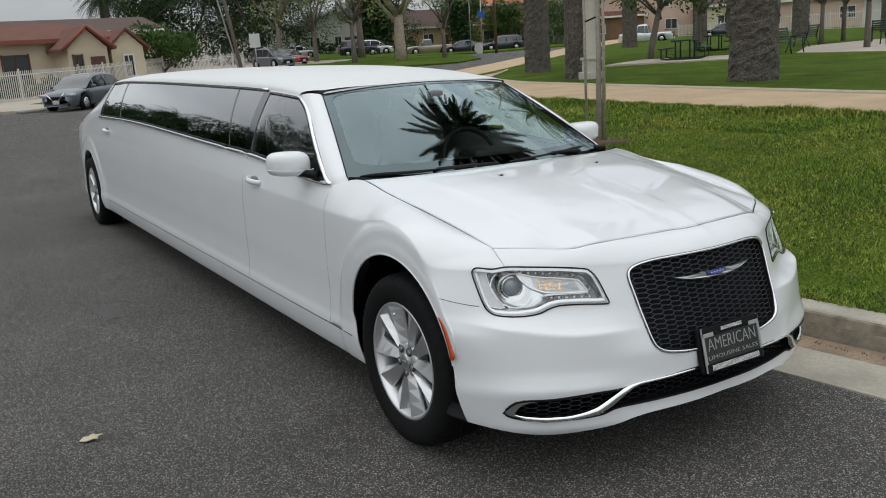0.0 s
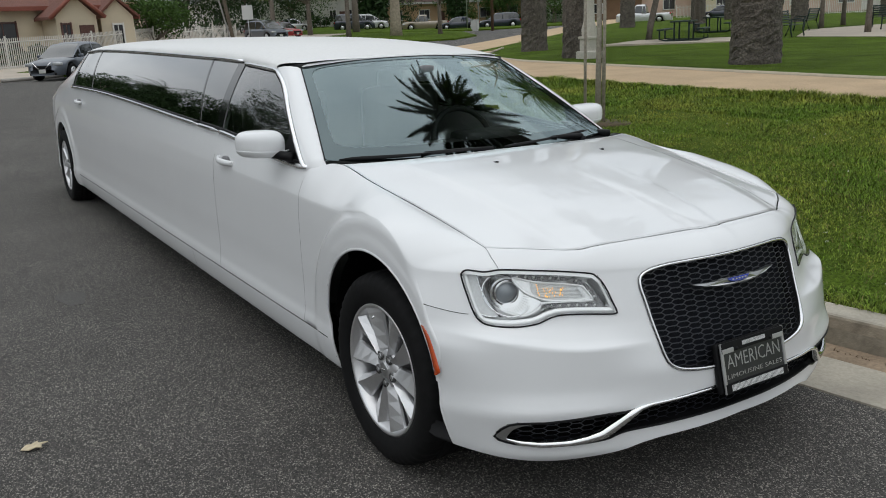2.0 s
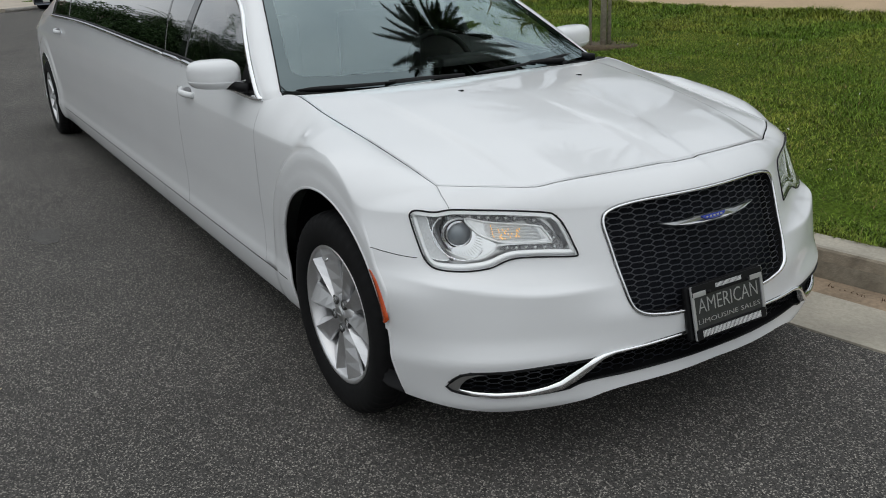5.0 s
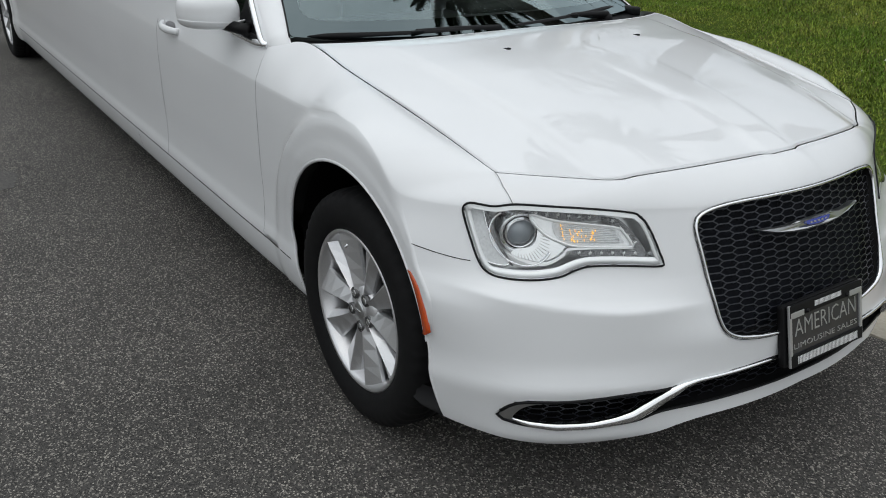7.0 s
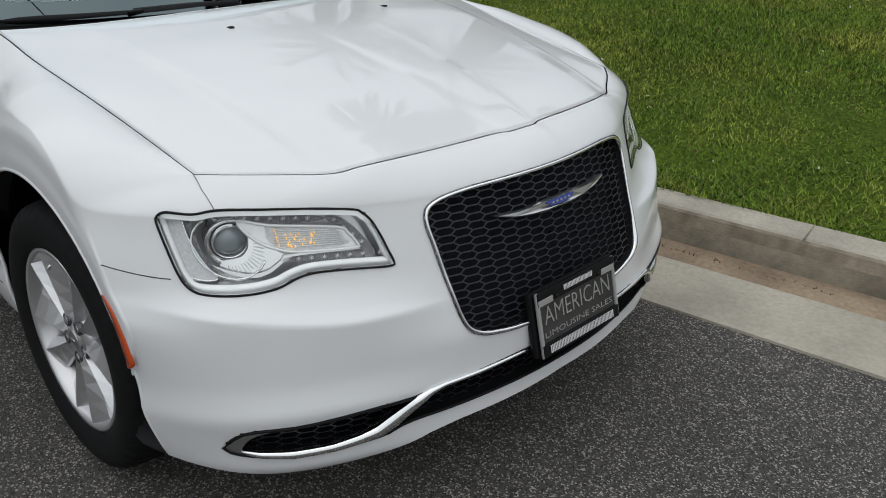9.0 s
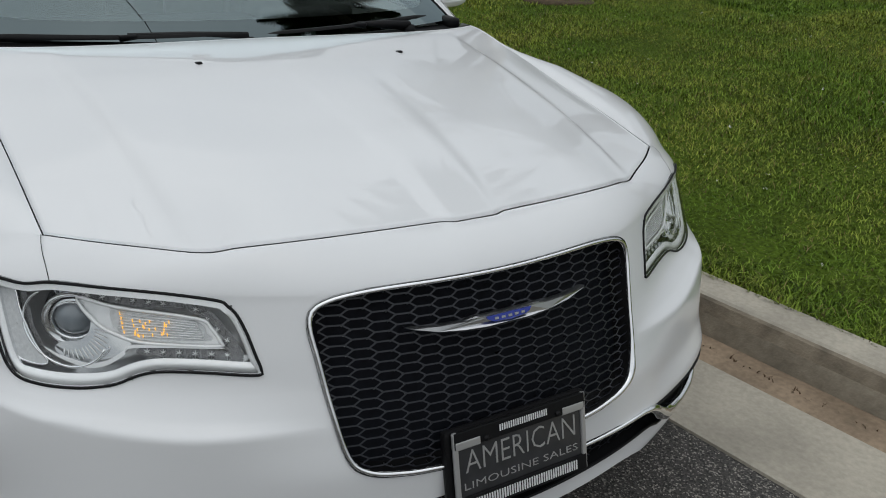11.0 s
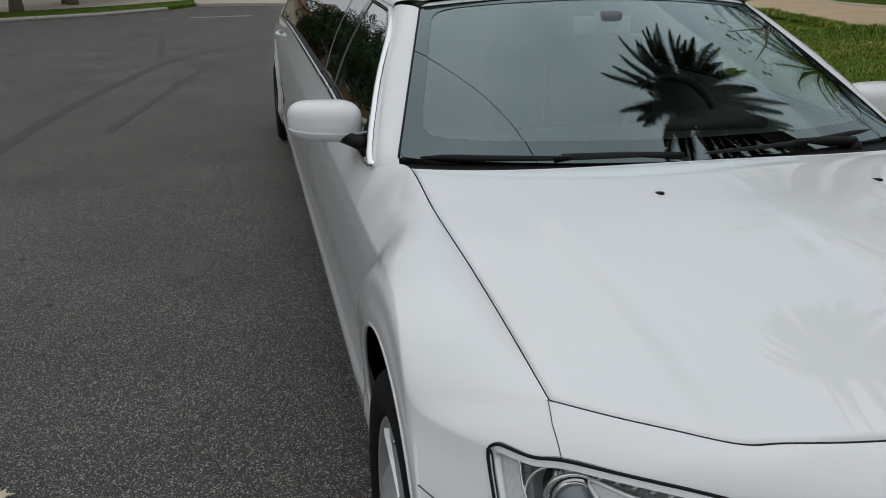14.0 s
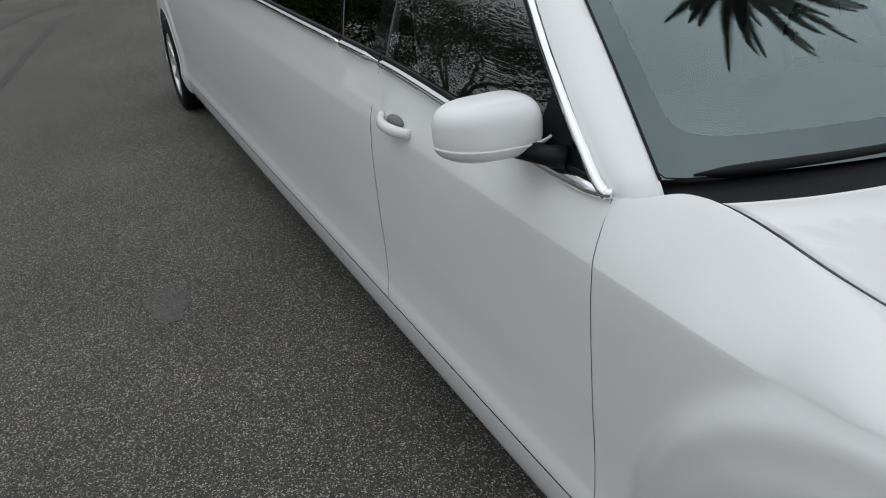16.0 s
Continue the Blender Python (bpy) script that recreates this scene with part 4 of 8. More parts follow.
    for k in range(5):
        a = math.radians(k * 72 + 54)
        nut = part("wheel_nut", *out(lathe([(0.0, 0.100), (0.008, 0.099), (0.0115, 0.094), (0.0115, 0.07)], 6)), SATIN, r, smooth=False)
        nut.location = (0.052 * math.cos(a), 0, 0.052 * math.sin(a))
        pocket = part("nut_pocket", *out(lathe([(0.0105, 0.0985), (0.0175, 0.0985), (0.018, 0.088)], 14)), DARK_STEEL, r)
        pocket.location = nut.location
    part("brake_disc", *out(lathe([(0.05, 0.02), (0.165, 0.02), (0.165, -0.01), (0.05, -0.01)], 48)), DARK_STEEL, root)
    # added black disc: stands in for the shade seen between the spokes
    part("wheel_shade_disc", *out(lathe([(0.0, -0.06), (0.22, -0.06)], 32)), LINER, root)
    stem = part("valve_stem", *out(tube([(0.20 * math.cos(1.9), 0.085, 0.20 * math.sin(1.9)), (0.185 * math.cos(1.9), 0.108, 0.185 * math.sin(1.9))], 0.004, 8)), CHROME, r)
    return root


def wheel_wells():
    for cx, cz, rad in ARCHES:
        for s in (-1, 1):
            line = arch_line(cx, cz, rad)
            n = len(line)
            out = np.array((cx, cz)) + (line - (cx, cz)) * 1.035
            liner = [np.stack([out[:, 0], np.full(n, s * y), out[:, 1]], -1) for y in (0.865, 0.55)]
            part("arch_liner", np.array(liner).reshape(-1, 3), grid_faces(2, n), LINER, CAR)
            # white rolled lip along the arch, on the skin
            y = side_y(line[:, 0], np.maximum(line[:, 1], 0.2))
            ys = np.linspace(0.80, 0.95, 300)
            for k, (x, z) in enumerate(line):
                if x > 0.30:
                    ahead = np.nonzero(nose(ys, np.full_like(ys, z)) >= x)[0]
                    y[k] = min(y[k], ys[ahead[-1]] if len(ahead) else ys[0])
            lip = np.stack([line[:, 0], s * y, line[:, 1]], -1)
            part("arch_lip", *tube(lip * (1, 0.997, 1), np.interp(line[:, 1], (0.24, 0.34), (0.003, 0.0056)), 8, up=(0, 1, 0)), PAINT, CAR, "rolled white arch edge")
            disc = [(cx, s * 0.55, cz)] + [tuple(p) for p in liner[1]]
            part("arch_liner", disc, [(0, i, i + 1) for i in range(1, n)], LINER, CAR)


def on_nose(poly, lift=0.0, side=1):
    y, z = poly[:, 0], poly[:, 1]
    p = np.stack([nose(y, z), y, z], -1) + nose_normal(y, z) * np.reshape(lift, (-1, 1))
    return p * (1, side, 1)


def fill(poly, lift, side=1, step=0.02):
    """A skin over an outline on the nose, moved along its normal by lift."""
    c = poly.mean(0)
    rings = [on_nose(c + (poly - c) * k, lift, side) for k in np.linspace(1, 0.02, 14)]
    return np.array(rings).reshape(-1, 3), [((i * len(poly) + j), i * len(poly) + (j + 1) % len(poly), (i + 1) * len(poly) + (j + 1) % len(poly), (i + 1) * len(poly) + j) for i in range(13) for j in range(len(poly))]


def shrink(poly, d):
    n = np.roll(poly, -1, 0) - np.roll(poly, 1, 0)
    n = np.stack([-n[:, 1], n[:, 0]], -1)
    n /= np.linalg.norm(n, axis=1, keepdims=True) + 1e-9
    area = np.sum(poly[:, 0] * np.roll(poly[:, 1], -1) - np.roll(poly[:, 0], -1) * poly[:, 1])
    return poly + n * (d if area > 0 else -d)


def wall_between(a, b):
    n = len(a)
    return np.concatenate([a, b]), [(i, (i + 1) % n, n + (i + 1) % n, n + i) for i in range(n)]


def headlamp(side):
    poly = HEADLAMP
    outward = (shrink(poly, -0.001) - poly) / 0.001
    up = np.clip(outward[:, 1] * 1.5, 0, 1)
    inner = poly - outward * (0.013 + 0.008 * np.clip(-outward[:, 1:], 0, 1))
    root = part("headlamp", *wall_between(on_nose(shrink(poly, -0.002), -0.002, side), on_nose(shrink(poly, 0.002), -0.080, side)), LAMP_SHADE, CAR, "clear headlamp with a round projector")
    part("gasket", *tube(on_nose(shrink(poly, 0.0005), 0.0014, side), 0.0028, 8, closed=True), BLACK, root, "black rubber gasket")
    part("lamp_back", *fill(shrink(poly, 0.003), -0.080, side), LAMP_SILVER, root)
    part("lens_cover", *fill(shrink(poly, 0.002), 0.004, side), LENS, root, "clear lens").visible_shadow = False
    band = [on_nose(shrink(poly, 0.003) * (1 - k) + inner * k, -0.010 + 0.008 * math.sin(math.pi * (0.1 + 0.8 * k)) * (1 - up) + (0.0105 + 0.001 * k) * up, side) for k in np.linspace(0, 1, 7)]
    part("lamp_surround", np.array(band).reshape(-1, 3), [(i * len(poly) + j, i * len(poly) + (j + 1) % len(poly), (i + 1) * len(poly) + (j + 1) % len(poly), (i + 1) * len(poly) + j) for i in range(6) for j in range(len(poly))], LAMP_BRIGHT, root, "bright silver surround")
    part("surround_edge", *wall_between(on_nose(inner, -0.008 + 0.009 * up, side), on_nose(inner - outward * 0.004, -0.045, side)), CHROME, root)

    def at(y, z, back):
        y, z = np.array([y]), np.array([z])
        return on_nose(np.stack([y, z], -1), -back, side)[0]

    c = np.array((0.488, side * 0.714, 0.7345))
    def turned(vf, cc=c, yaw=0.42):
        m = Matrix.Translation(Vector(cc)) @ Matrix.Rotation(side * yaw, 4, "Z")
        return [tuple(m @ Vector(p)) for p in vf[0]], vf[1]

    proj = part("projector_bezel", *turned(lathe([(0.062, -0.05), (0.058, -0.02), (0.0525, -0.004), (0.051, 0.004), (0.047, 0.003), (0.041, -0.008), (0.0395, -0.006), (0.0375, 0.004), (0.035, 0.005), (0.0335, -0.004)], 48, "x")), CHROME, root, "round chrome projector bezel")
    part("projector_ring", *turned(lathe([(0.0475, -0.001), (0.0435, -0.006), (0.039, -0.004)], 48, "x")), BLACK, proj)
    part("projector_lens", *turned(lathe([(0.0, 0.013), (0.011, 0.0115), (0.020, 0.008), (0.028, 0.001), (0.0345, -0.008)], 40, "x")), PROJ_GLASS, proj, "smoky glass projector lens")
    # grey side reflector, and a flat dark strip painting the slot's shade between it and the projector
    refl = outline([(0.832, 0.798), (0.803, 0.799), (0.799, 0.758), (0.787, 0.710), (0.773, 0.678), (0.812, 0.682), (0.826, 0.712), (0.832, 0.762)], 4)
    part("side_reflector", *fill(refl, -0.014, side), LAMP_GREY, root, "pale grey side reflector")
    part("reflector_trim", *tube(on_nose(refl, -0.013, side), 0.002, 6, closed=True), CHROME, root)
    slot = outline([(0.798, 0.794), (0.789, 0.791), (0.786, 0.737), (0.775, 0.702), (0.764, 0.678), (0.772, 0.678), (0.788, 0.709), (0.798, 0.754)], 4)
    part("lamp_slot_shade", *fill_band(slot, -0.020, side), LAMP_SHADE, root, "dark slot")
    # bands of small lights above, beside and below the indicator
    for band in ([(0.722, 0.799), (0.658, 0.795), (0.569, 0.787), (0.561, 0.778), (0.620, 0.776), (0.673, 0.783), (0.713, 0.793)],
                 [(0.555, 0.784), (0.526, 0.778), (0.501, 0.748), (0.480, 0.702), (0.508, 0.711), (0.505, 0.725), (0.524, 0.756), (0.547, 0.770)],
                 [(0.622, 0.713), (0.516, 0.709), (0.484, 0.696), (0.599, 0.698), (0.642, 0.701)]):
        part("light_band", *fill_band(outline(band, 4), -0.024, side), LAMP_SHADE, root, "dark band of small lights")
    for y, z in [(0.70 - 0.0225 * k, 0.793 - 0.0018 * k) for k in range(6)] + [(0.541 - 0.013 * k, 0.776 - 0.0165 * k) for k in range(4)] + [(0.625 - 0.024 * k, 0.7055 - 0.0006 * k) for k in range(6)]:
        star = joined(*[tube([(0, 0.0055 * math.cos(q), 0.0055 * math.sin(q)), (0.002, 0, 0), (0, -0.0055 * math.cos(q), -0.0055 * math.sin(q))], 0.0011, 4) for q in (0.4, 1.45, 2.5)])
        part("small_light", *turned(star, at(y, z, 0.021), 0.25), LAMP_BRIGHT, root)
    # indicator pod: bright edge, ribbed lens, amber bulbs inside
    pod = outline([(0.713, 0.789), (0.659, 0.777), (0.541, 0.762), (0.522, 0.748), (0.511, 0.725), (0.519, 0.717), (0.622, 0.720), (0.660, 0.730), (0.692, 0.750)], 4)
    part("indicator_pod", *fill(pod, -0.020, side), LAMP_SILVER, root)
    part("indicator_edge", *tube(on_nose(pod, -0.014, side), 0.0034, 6, closed=True), LAMP_BRIGHT, root)
    lens = outline([(0.668, 0.772), (0.644, 0.770), (0.545, 0.756), (0.531, 0.738), (0.529, 0.726), (0.614, 0.725), (0.654, 0.736), (0.668, 0.747)], 4)
    part("indicator_lens", *fill(lens, -0.0165, side), LAMP_GREY, root, "ribbed indicator lens")
    for k in range(9):
        w = (k + 0.5) / 9
        y = np.linspace(0.664 - 0.012 * w, 0.533 + 0.010 * w, 12)
        z = 0.728 + 0.039 * w + (y - 0.60) * (0.02 + 0.09 * w)
        part("lens_rib", *tube(on_nose(np.stack([y, z], -1), -0.0150, side), 0.0012, 4), LAMP_SILVER, root)
    # fluted bowl beside and below the projector
    bowl = outline([(0.700, 0.760), (0.690, 0.742), (0.655, 0.722), (0.650, 0.712), (0.677, 0.690), (0.712, 0.679), (0.740, 0.683), (0.764, 0.698), (0.755, 0.712), (0.725, 0.718), (0.708, 0.735)], 4)
    part("lamp_bowl", *fill_band(bowl, -0.026, side), CHROME, root, "fluted chrome bowl")
    for k in range(24):
        q = math.radians(-100 + 7 * k)
        r0, r1 = 0.050, 0.074 - 0.012 * abs(k - 9) / 11
        pts = np.array([(0.742 - 0.9 * r * math.cos(q), 0.7515 + 1.0 * r * math.sin(q)) for r in np.linspace(r0, r1, 4)])
        part("bowl_flute", *tube(on_nose(pts, -0.024, side), [0.0006, 0.0011, 0.0012, 0.0006], 5), LAMP_SILVER, root)
    arc = np.radians(np.linspace(60, -150, 40))
    part("bowl_rim", *tube(on_nose(np.stack([0.738 + 0.060 * np.cos(arc), 0.7385 + 0.063 * np.sin(arc)], -1), -0.014, side), 0.0026, 8), CHROME, root, "chrome bowl rim")
    swoosh = outline([(0.775, 0.706), (0.752, 0.688), (0.715, 0.676), (0.685, 0.682), (0.658, 0.699), (0.640, 0.712), (0.52, 0.7135), (0.52, 0.716), (0.638, 0.7175), (0.657, 0.707), (0.684, 0.690), (0.714, 0.684), (0.750, 0.694)], 4)
    part("lamp_swoosh", *fill_band(swoosh, -0.012, side), LAMP_BRIGHT, root, "bright swept strip")
    if side > 0:
        return
    rng = np.random.default_rng(12)
    for y, z in [(0.652 + rng.normal() * 0.001, 0.737 + 0.0075 * k) for k in range(5)] + [(rng.uniform(0.575, 0.64), rng.uniform(0.731, 0.758)) for _ in range(24)]:
        part("amber_bulb", *tube([at(y, z - 0.0025, 0.0135), at(y, z + 0.0025, 0.0135)], 0.0010, 6), AMBER_LAMP, root, "lit amber bulb")


def fill_band(poly, lift, side):
    """Fills an outline that bends round, by ears."""
    bm = bmesh.new()
    vs = [bm.verts.new(p) for p in on_nose(poly, lift, side)]
    bmesh.ops.triangle_fill(bm, edges=[bm.edges.new((vs[i], vs[(i + 1) % len(vs)])) for i in range(len(vs))], use_beauty=True)
    bm.verts.index_update()
    out = [tuple(v.co) for v in bm.verts], [tuple(v.index for v in f.verts) for f in bm.faces]
    bm.free()
    return out


def honeycomb(shape, lift, wide, high, deep=0.012, bar=0.0026):
    """Hexagonal mesh inside an outline on the nose: bars of real depth."""
    edges = set()
    lo, hi = shape.min(0), shape.max(0)
    cols, rows = int((hi[0] - lo[0]) / (0.75 * wide)) + 3, int((hi[1] - lo[1]) / high) + 3
    def key(p):
        return (round(p[0] * 2000), round(p[1] * 2000))
    pts = {}
    for c in range(-1, cols):
        for r in range(-1, rows):
            cy, cz = lo[0] + 0.75 * wide * c, lo[1] + high * (r + 0.5 * (c % 2))
            hexa = [(cy + wide / 2, cz), (cy + wide / 4, cz + high / 2), (cy - wide / 4, cz + high / 2), (cy - wide / 2, cz), (cy - wide / 4, cz - high / 2), (cy + wide / 4, cz - high / 2)]
            for i in range(6):
                a, b = hexa[i], hexa[(i + 1) % 6]
                pts[key(a)], pts[key(b)] = a, b
                edges.add((min(key(a), key(b)), max(key(a), key(b))))
    use = [(np.array(pts[a]), np.array(pts[b])) for a, b in sorted(edges)]
    a, b = np.array([u[0] for u in use]), np.array([u[1] for u in use])
    inside = signed(shape, (a[:, 0] + b[:, 0]) / 2, (a[:, 1] + b[:, 1]) / 2) < -0.003
    v, f = [], []
    for p, q in zip(a[inside], b[inside]):
        d = (q - p) / np.linalg.norm(q - p)
        n = np.array((-d[1], d[0])) * bar / 2
        ring = np.array([p + n, p - n, q - n, q + n])
        front, rear = on_nose(ring, lift), on_nose(p + (ring - p) * 1.0 + np.array((0, -0.004)), lift - deep)
        k = len(v)
        v += [tuple(x) for x in front] + [tuple(x) for x in rear]
        f += [(k, k + 1, k + 2, k + 3), (k, k + 4, k + 5, k + 1), (k + 2, k + 6, k + 7, k + 3)]
    return v, f


def front_details():
    g = part("grille", *wall_between(on_nose(shrink(GRILLE, -0.004), 0.004), on_nose(shrink(GRILLE, 0.004), -0.045)), BLACK, CAR, "black honeycomb grille in a chrome frame")
    part("grille_back", *fill(shrink(GRILLE, 0.002), -0.044), GRILLE_BACK, g)
    part("grille_mesh", *honeycomb(GRILLE, -0.012, 0.056, 0.0172, 0.014, 0.0030), MESH_BLACK, g, "black hexagonal mesh", smooth=False)
    ring = shrink(GRILLE, 0.002)
    rad = [0.0048 + 0.005 * max(0.0, 1 - abs(z - 0.53) / 0.06) * min(1, max(0, y) / 0.3) for y, z in ring]
    part("grille_frame", *tube(on_nose(ring, 0.002), rad, 8, closed=True), CHROME, g, "chrome frame")
    # winged badge
    wing = [(0.207, 0.7365), (0.15, 0.7335), (0.095, 0.7335), (0.068, 0.7375), (0.05, 0.7365)]
    under = [(0.155, 0.7215), (0.10, 0.7145), (0.05, 0.7115)]
    half = [(-y, z) for y, z in wing] + wing[::-1] + under + [(0.0, 0.7125)] + [(-y, z) for y, z in under[::-1]]
    w = np.array(half)
    a, b = on_nose(w, -0.012), on_nose(w, 0.006)
    inner = on_nose(w.mean(0) + (w - w.mean(0)) * (0.96, 0.72), 0.011)
    n = len(w)
    v = np.concatenate([a, b, inner])
    f = [(i, (i + 1) % n, n + (i + 1) % n, n + i) for i in range(n)] + [(n + i, n + (i + 1) % n, 2 * n + (i + 1) % n, 2 * n + i) for i in range(n)] + [tuple(range(2 * n, 3 * n))]
    badge = part("badge", v, f, SATIN, CAR, "silver winged badge", smooth=False)
    e = np.array([(-0.052, 0.7335), (0.052, 0.7335), (0.046, 0.7265), (0.036, 0.7225), (0.0, 0.7205), (-0.036, 0.7225), (-0.046, 0.7265)])
    part("badge_enamel", *wall_cap(on_nose(e, 0.006), on_nose(e, 0.0135)), BLUE, badge, "blue enamel field", smooth=False)
    for k in range(5):
        y = -0.030 + 0.015 * k
        q = np.array([(y - 0.0040, 0.7255), (y + 0.0040, 0.7255), (y + 0.0040, 0.7295), (y - 0.0040, 0.7295)])
        part("badge_mark", *wall_cap(on_nose(q, 0.013), on_nose(q, 0.0145)), SATIN, badge, smooth=False)
    # lower opening with mesh and a cranked chrome blade
    i = part("lower_intake", *wall_between(on_nose(shrink(INTAKE, -0.003), 0.002), on_nose(shrink(INTAKE, 0.006), -0.05)), BLACK, CAR, "black lower air intake")
    part("intake_back", *fill(shrink(INTAKE, 0.003), -0.05), GAP, i)
    part("intake_mesh", *honeycomb(INTAKE, -0.024, 0.048, 0.0165, 0.01, 0.0028), MESH_BLACK, i, "black hexagonal mesh", smooth=False)
    part("intake_edge", *tube(on_nose(shrink(INTAKE, 0.001), 0.001), 0.004, 6, closed=True), BLACK, i)
    for s in (-1, 1):
        line = np.array([(0.806, 0.306), (0.775, 0.296), (0.72, 0.2885), (0.64, 0.2885), (0.585, 0.297), (0.545, 0.308), (0.505, 0.335), (0.465, 0.370), (0.435, 0.388), (0.40, 0.3945), (0.295, 0.399), (0.17, 0.407), (0.0, 0.411)])
        t = np.linspace(0, len(line) - 1, 60)
        y, z = np.interp(t, range(len(line)), line[:, 0]), np.interp(t, range(len(line)), line[:, 1])
        rad = np.interp(t, range(len(line)), [0.004, 0.010, 0.0125, 0.0125, 0.015, 0.020, 0.021, 0.016, 0.010, 0.0065, 0.0055, 0.005, 0.005])
        part("chrome_blade", *tube(on_nose(np.stack([y, z], -1), 0.002, s), rad, 10, flat=0.9), CHROME, i, "cranked chrome blade")
        tip = outline([(0.833, 0.314), (0.823, 0.337), (0.808, 0.358), (0.777, 0.367), (0.71, 0.367), (0.765, 0.358), (0.79, 0.345), (0.803, 0.322), (0.805, 0.306), (0.79, 0.293), (0.81, 0.295), (0.827, 0.303)], 4)
        part("intake_tip", *fill_band(tip, 0.001, s), SATIN, i, "brushed silver corner")
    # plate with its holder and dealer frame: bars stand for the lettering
    z0, tiltd = 0.470, 14
    m = Matrix.Translation((0.885, 0.0, z0)) @ Matrix.Rotation(math.radians(-tiltd), 4, "Y")
    holder = part("plate_holder", *joined(box(-0.012, 0, 0, 0.02, 0.335, 0.165, 0.008, m), box(-0.06, 0, -0.03, 0.10, 0.30, 0.10, 0.01, m)), BLACK, CAR, "black plate holder", smooth=False)
    part("plate_face", *box(0.002, 0, 0, 0.006, 0.302, 0.15, 0.002, m), PLATE, holder, "dark dealer plate", smooth=False)
    for s in (-1, 1):
        part("plate_frame", *box(0.006, s * 0.1515, 0, 0.008, 0.011, 0.165, 0.003, m), PLATE_SILVER, holder, "silver plate frame", smooth=False)
    for z in (-0.066, 0.0655):
        part("plate_frame_band", *box(0.007, 0, z, 0.007, 0.31, 0.033, 0.002, m), BLACK, holder, "black frame band", smooth=False)
    for s in (-1, 1):
        part("plate_corner", *box(0.0085, s * 0.125, 0.0555, 0.006, 0.055, 0.016, 0.002, m), PLATE_SILVER, holder, smooth=False)
        part("plate_screw", *lathe([(0.0, 0.004), (0.005, 0.003), (0.006, 0.0)], 10, "x"), BLACK, holder).matrix_basis = m @ Matrix.Translation((0.012, s * 0.085, 0.056))
    rng = np.random.default_rng(4)
    def bars(y0, y1, z, h, count, mat, x=0.0112, fill_share=0.62):
        step = (y1 - y0) / count
        for k in range(count):
            part("plate_print", *box(x, y0 + step * (k + 0.5), z, 0.0012, step * fill_share * rng.uniform(0.85, 1.1), h, 0.0, m), mat, holder, smooth=False)
    def lettering(words, high, wide, z, mat, x):
        """A line of raised print centred on the plate."""
        face = bpy.data.curves.new("lettering", "FONT")
        face.body, face.size, face.extrude, face.resolution_u = words, 1.0, 0.02, 2
        face.offset = -0.014
        face.align_x, face.align_y = "CENTER", "CENTER"
        carrier = new("lettering", face)
        me = bpy.data.meshes.new_from_object(carrier.evaluated_get(bpy.context.evaluated_depsgraph_get()))
        bpy.data.objects.remove(carrier)
        p = np.array([tuple(v.co) for v in me.vertices])
        p = (p - (p.max(0) + p.min(0)) / 2) / (p.max(0) - p.min(0))
        f = [tuple(q.vertices) for q in me.polygons]
        bpy.data.meshes.remove(me)
        part("plate_print", [m @ Vector((x + 0.0012 * c, wide * a, z + high * b)) for a, b, c in p], f, mat, holder, smooth=False)

    bars(-0.055, 0.060, 0.067, 0.013, 22, PLATE_WHITE, fill_share=0.5)
    lettering("AMERICAN", 0.044, 0.262, 0.018, PLATE_SILVER, 0.0058)
    lettering("LIMOUSINE SALES", 0.014, 0.272, -0.030, PLATE_SILVER, 0.0058)
    bars(-0.130, 0.130, -0.066, 0.020, 44, PLATE_WHITE, fill_share=0.5)
    # amber side markers in the bumper's corner
    for s in (-1, 1):
        t = np.linspace(0, 1, 12)
        z = 0.63 - 0.145 * t
        a = math.pi * 0 + np.arcsin(np.clip((z - 0.36) / 0.44, -1, 1))
        x_edge = -0.02 + 0.44 * np.cos(a)
        rows = []
        for d, lift in ((0.004, 0.0), (0.006, 0.006), (0.026, 0.006), (0.030, 0.0)):
            dd = d * np.clip(np.minimum(t / 0.12, (1 - t) / 0.06), 0.35, 1)
            rows.append(np.stack([x_edge + dd + 0.004, s * (0.9355 + lift - 0.10 * dd), z], -1))
        part("side_marker", np.array(rows).reshape(-1, 3), grid_faces(4, 12), AMBER, CAR, "amber side marker lamp")


def wall_cap(a, b):
    n = len(a)
    return np.concatenate([a, b]), [(i, (i + 1) % n, n + (i + 1) % n, n + i) for i in range(n)] + [tuple(range(n, 2 * n))]


for side_sign in (-1, 1):
    body_panels(side_sign)
    mirror(side_sign)
    handle(-1.63, 0.938, side_sign)
    handle(-5.62, 1.03, side_sign)
    headlamp(side_sign)
    wheel(0.0, side_sign)
    wheel(-6.53, side_sign)
hood()
glasshouse()
cabin()
wipers()
wheel_wells()
front_details()

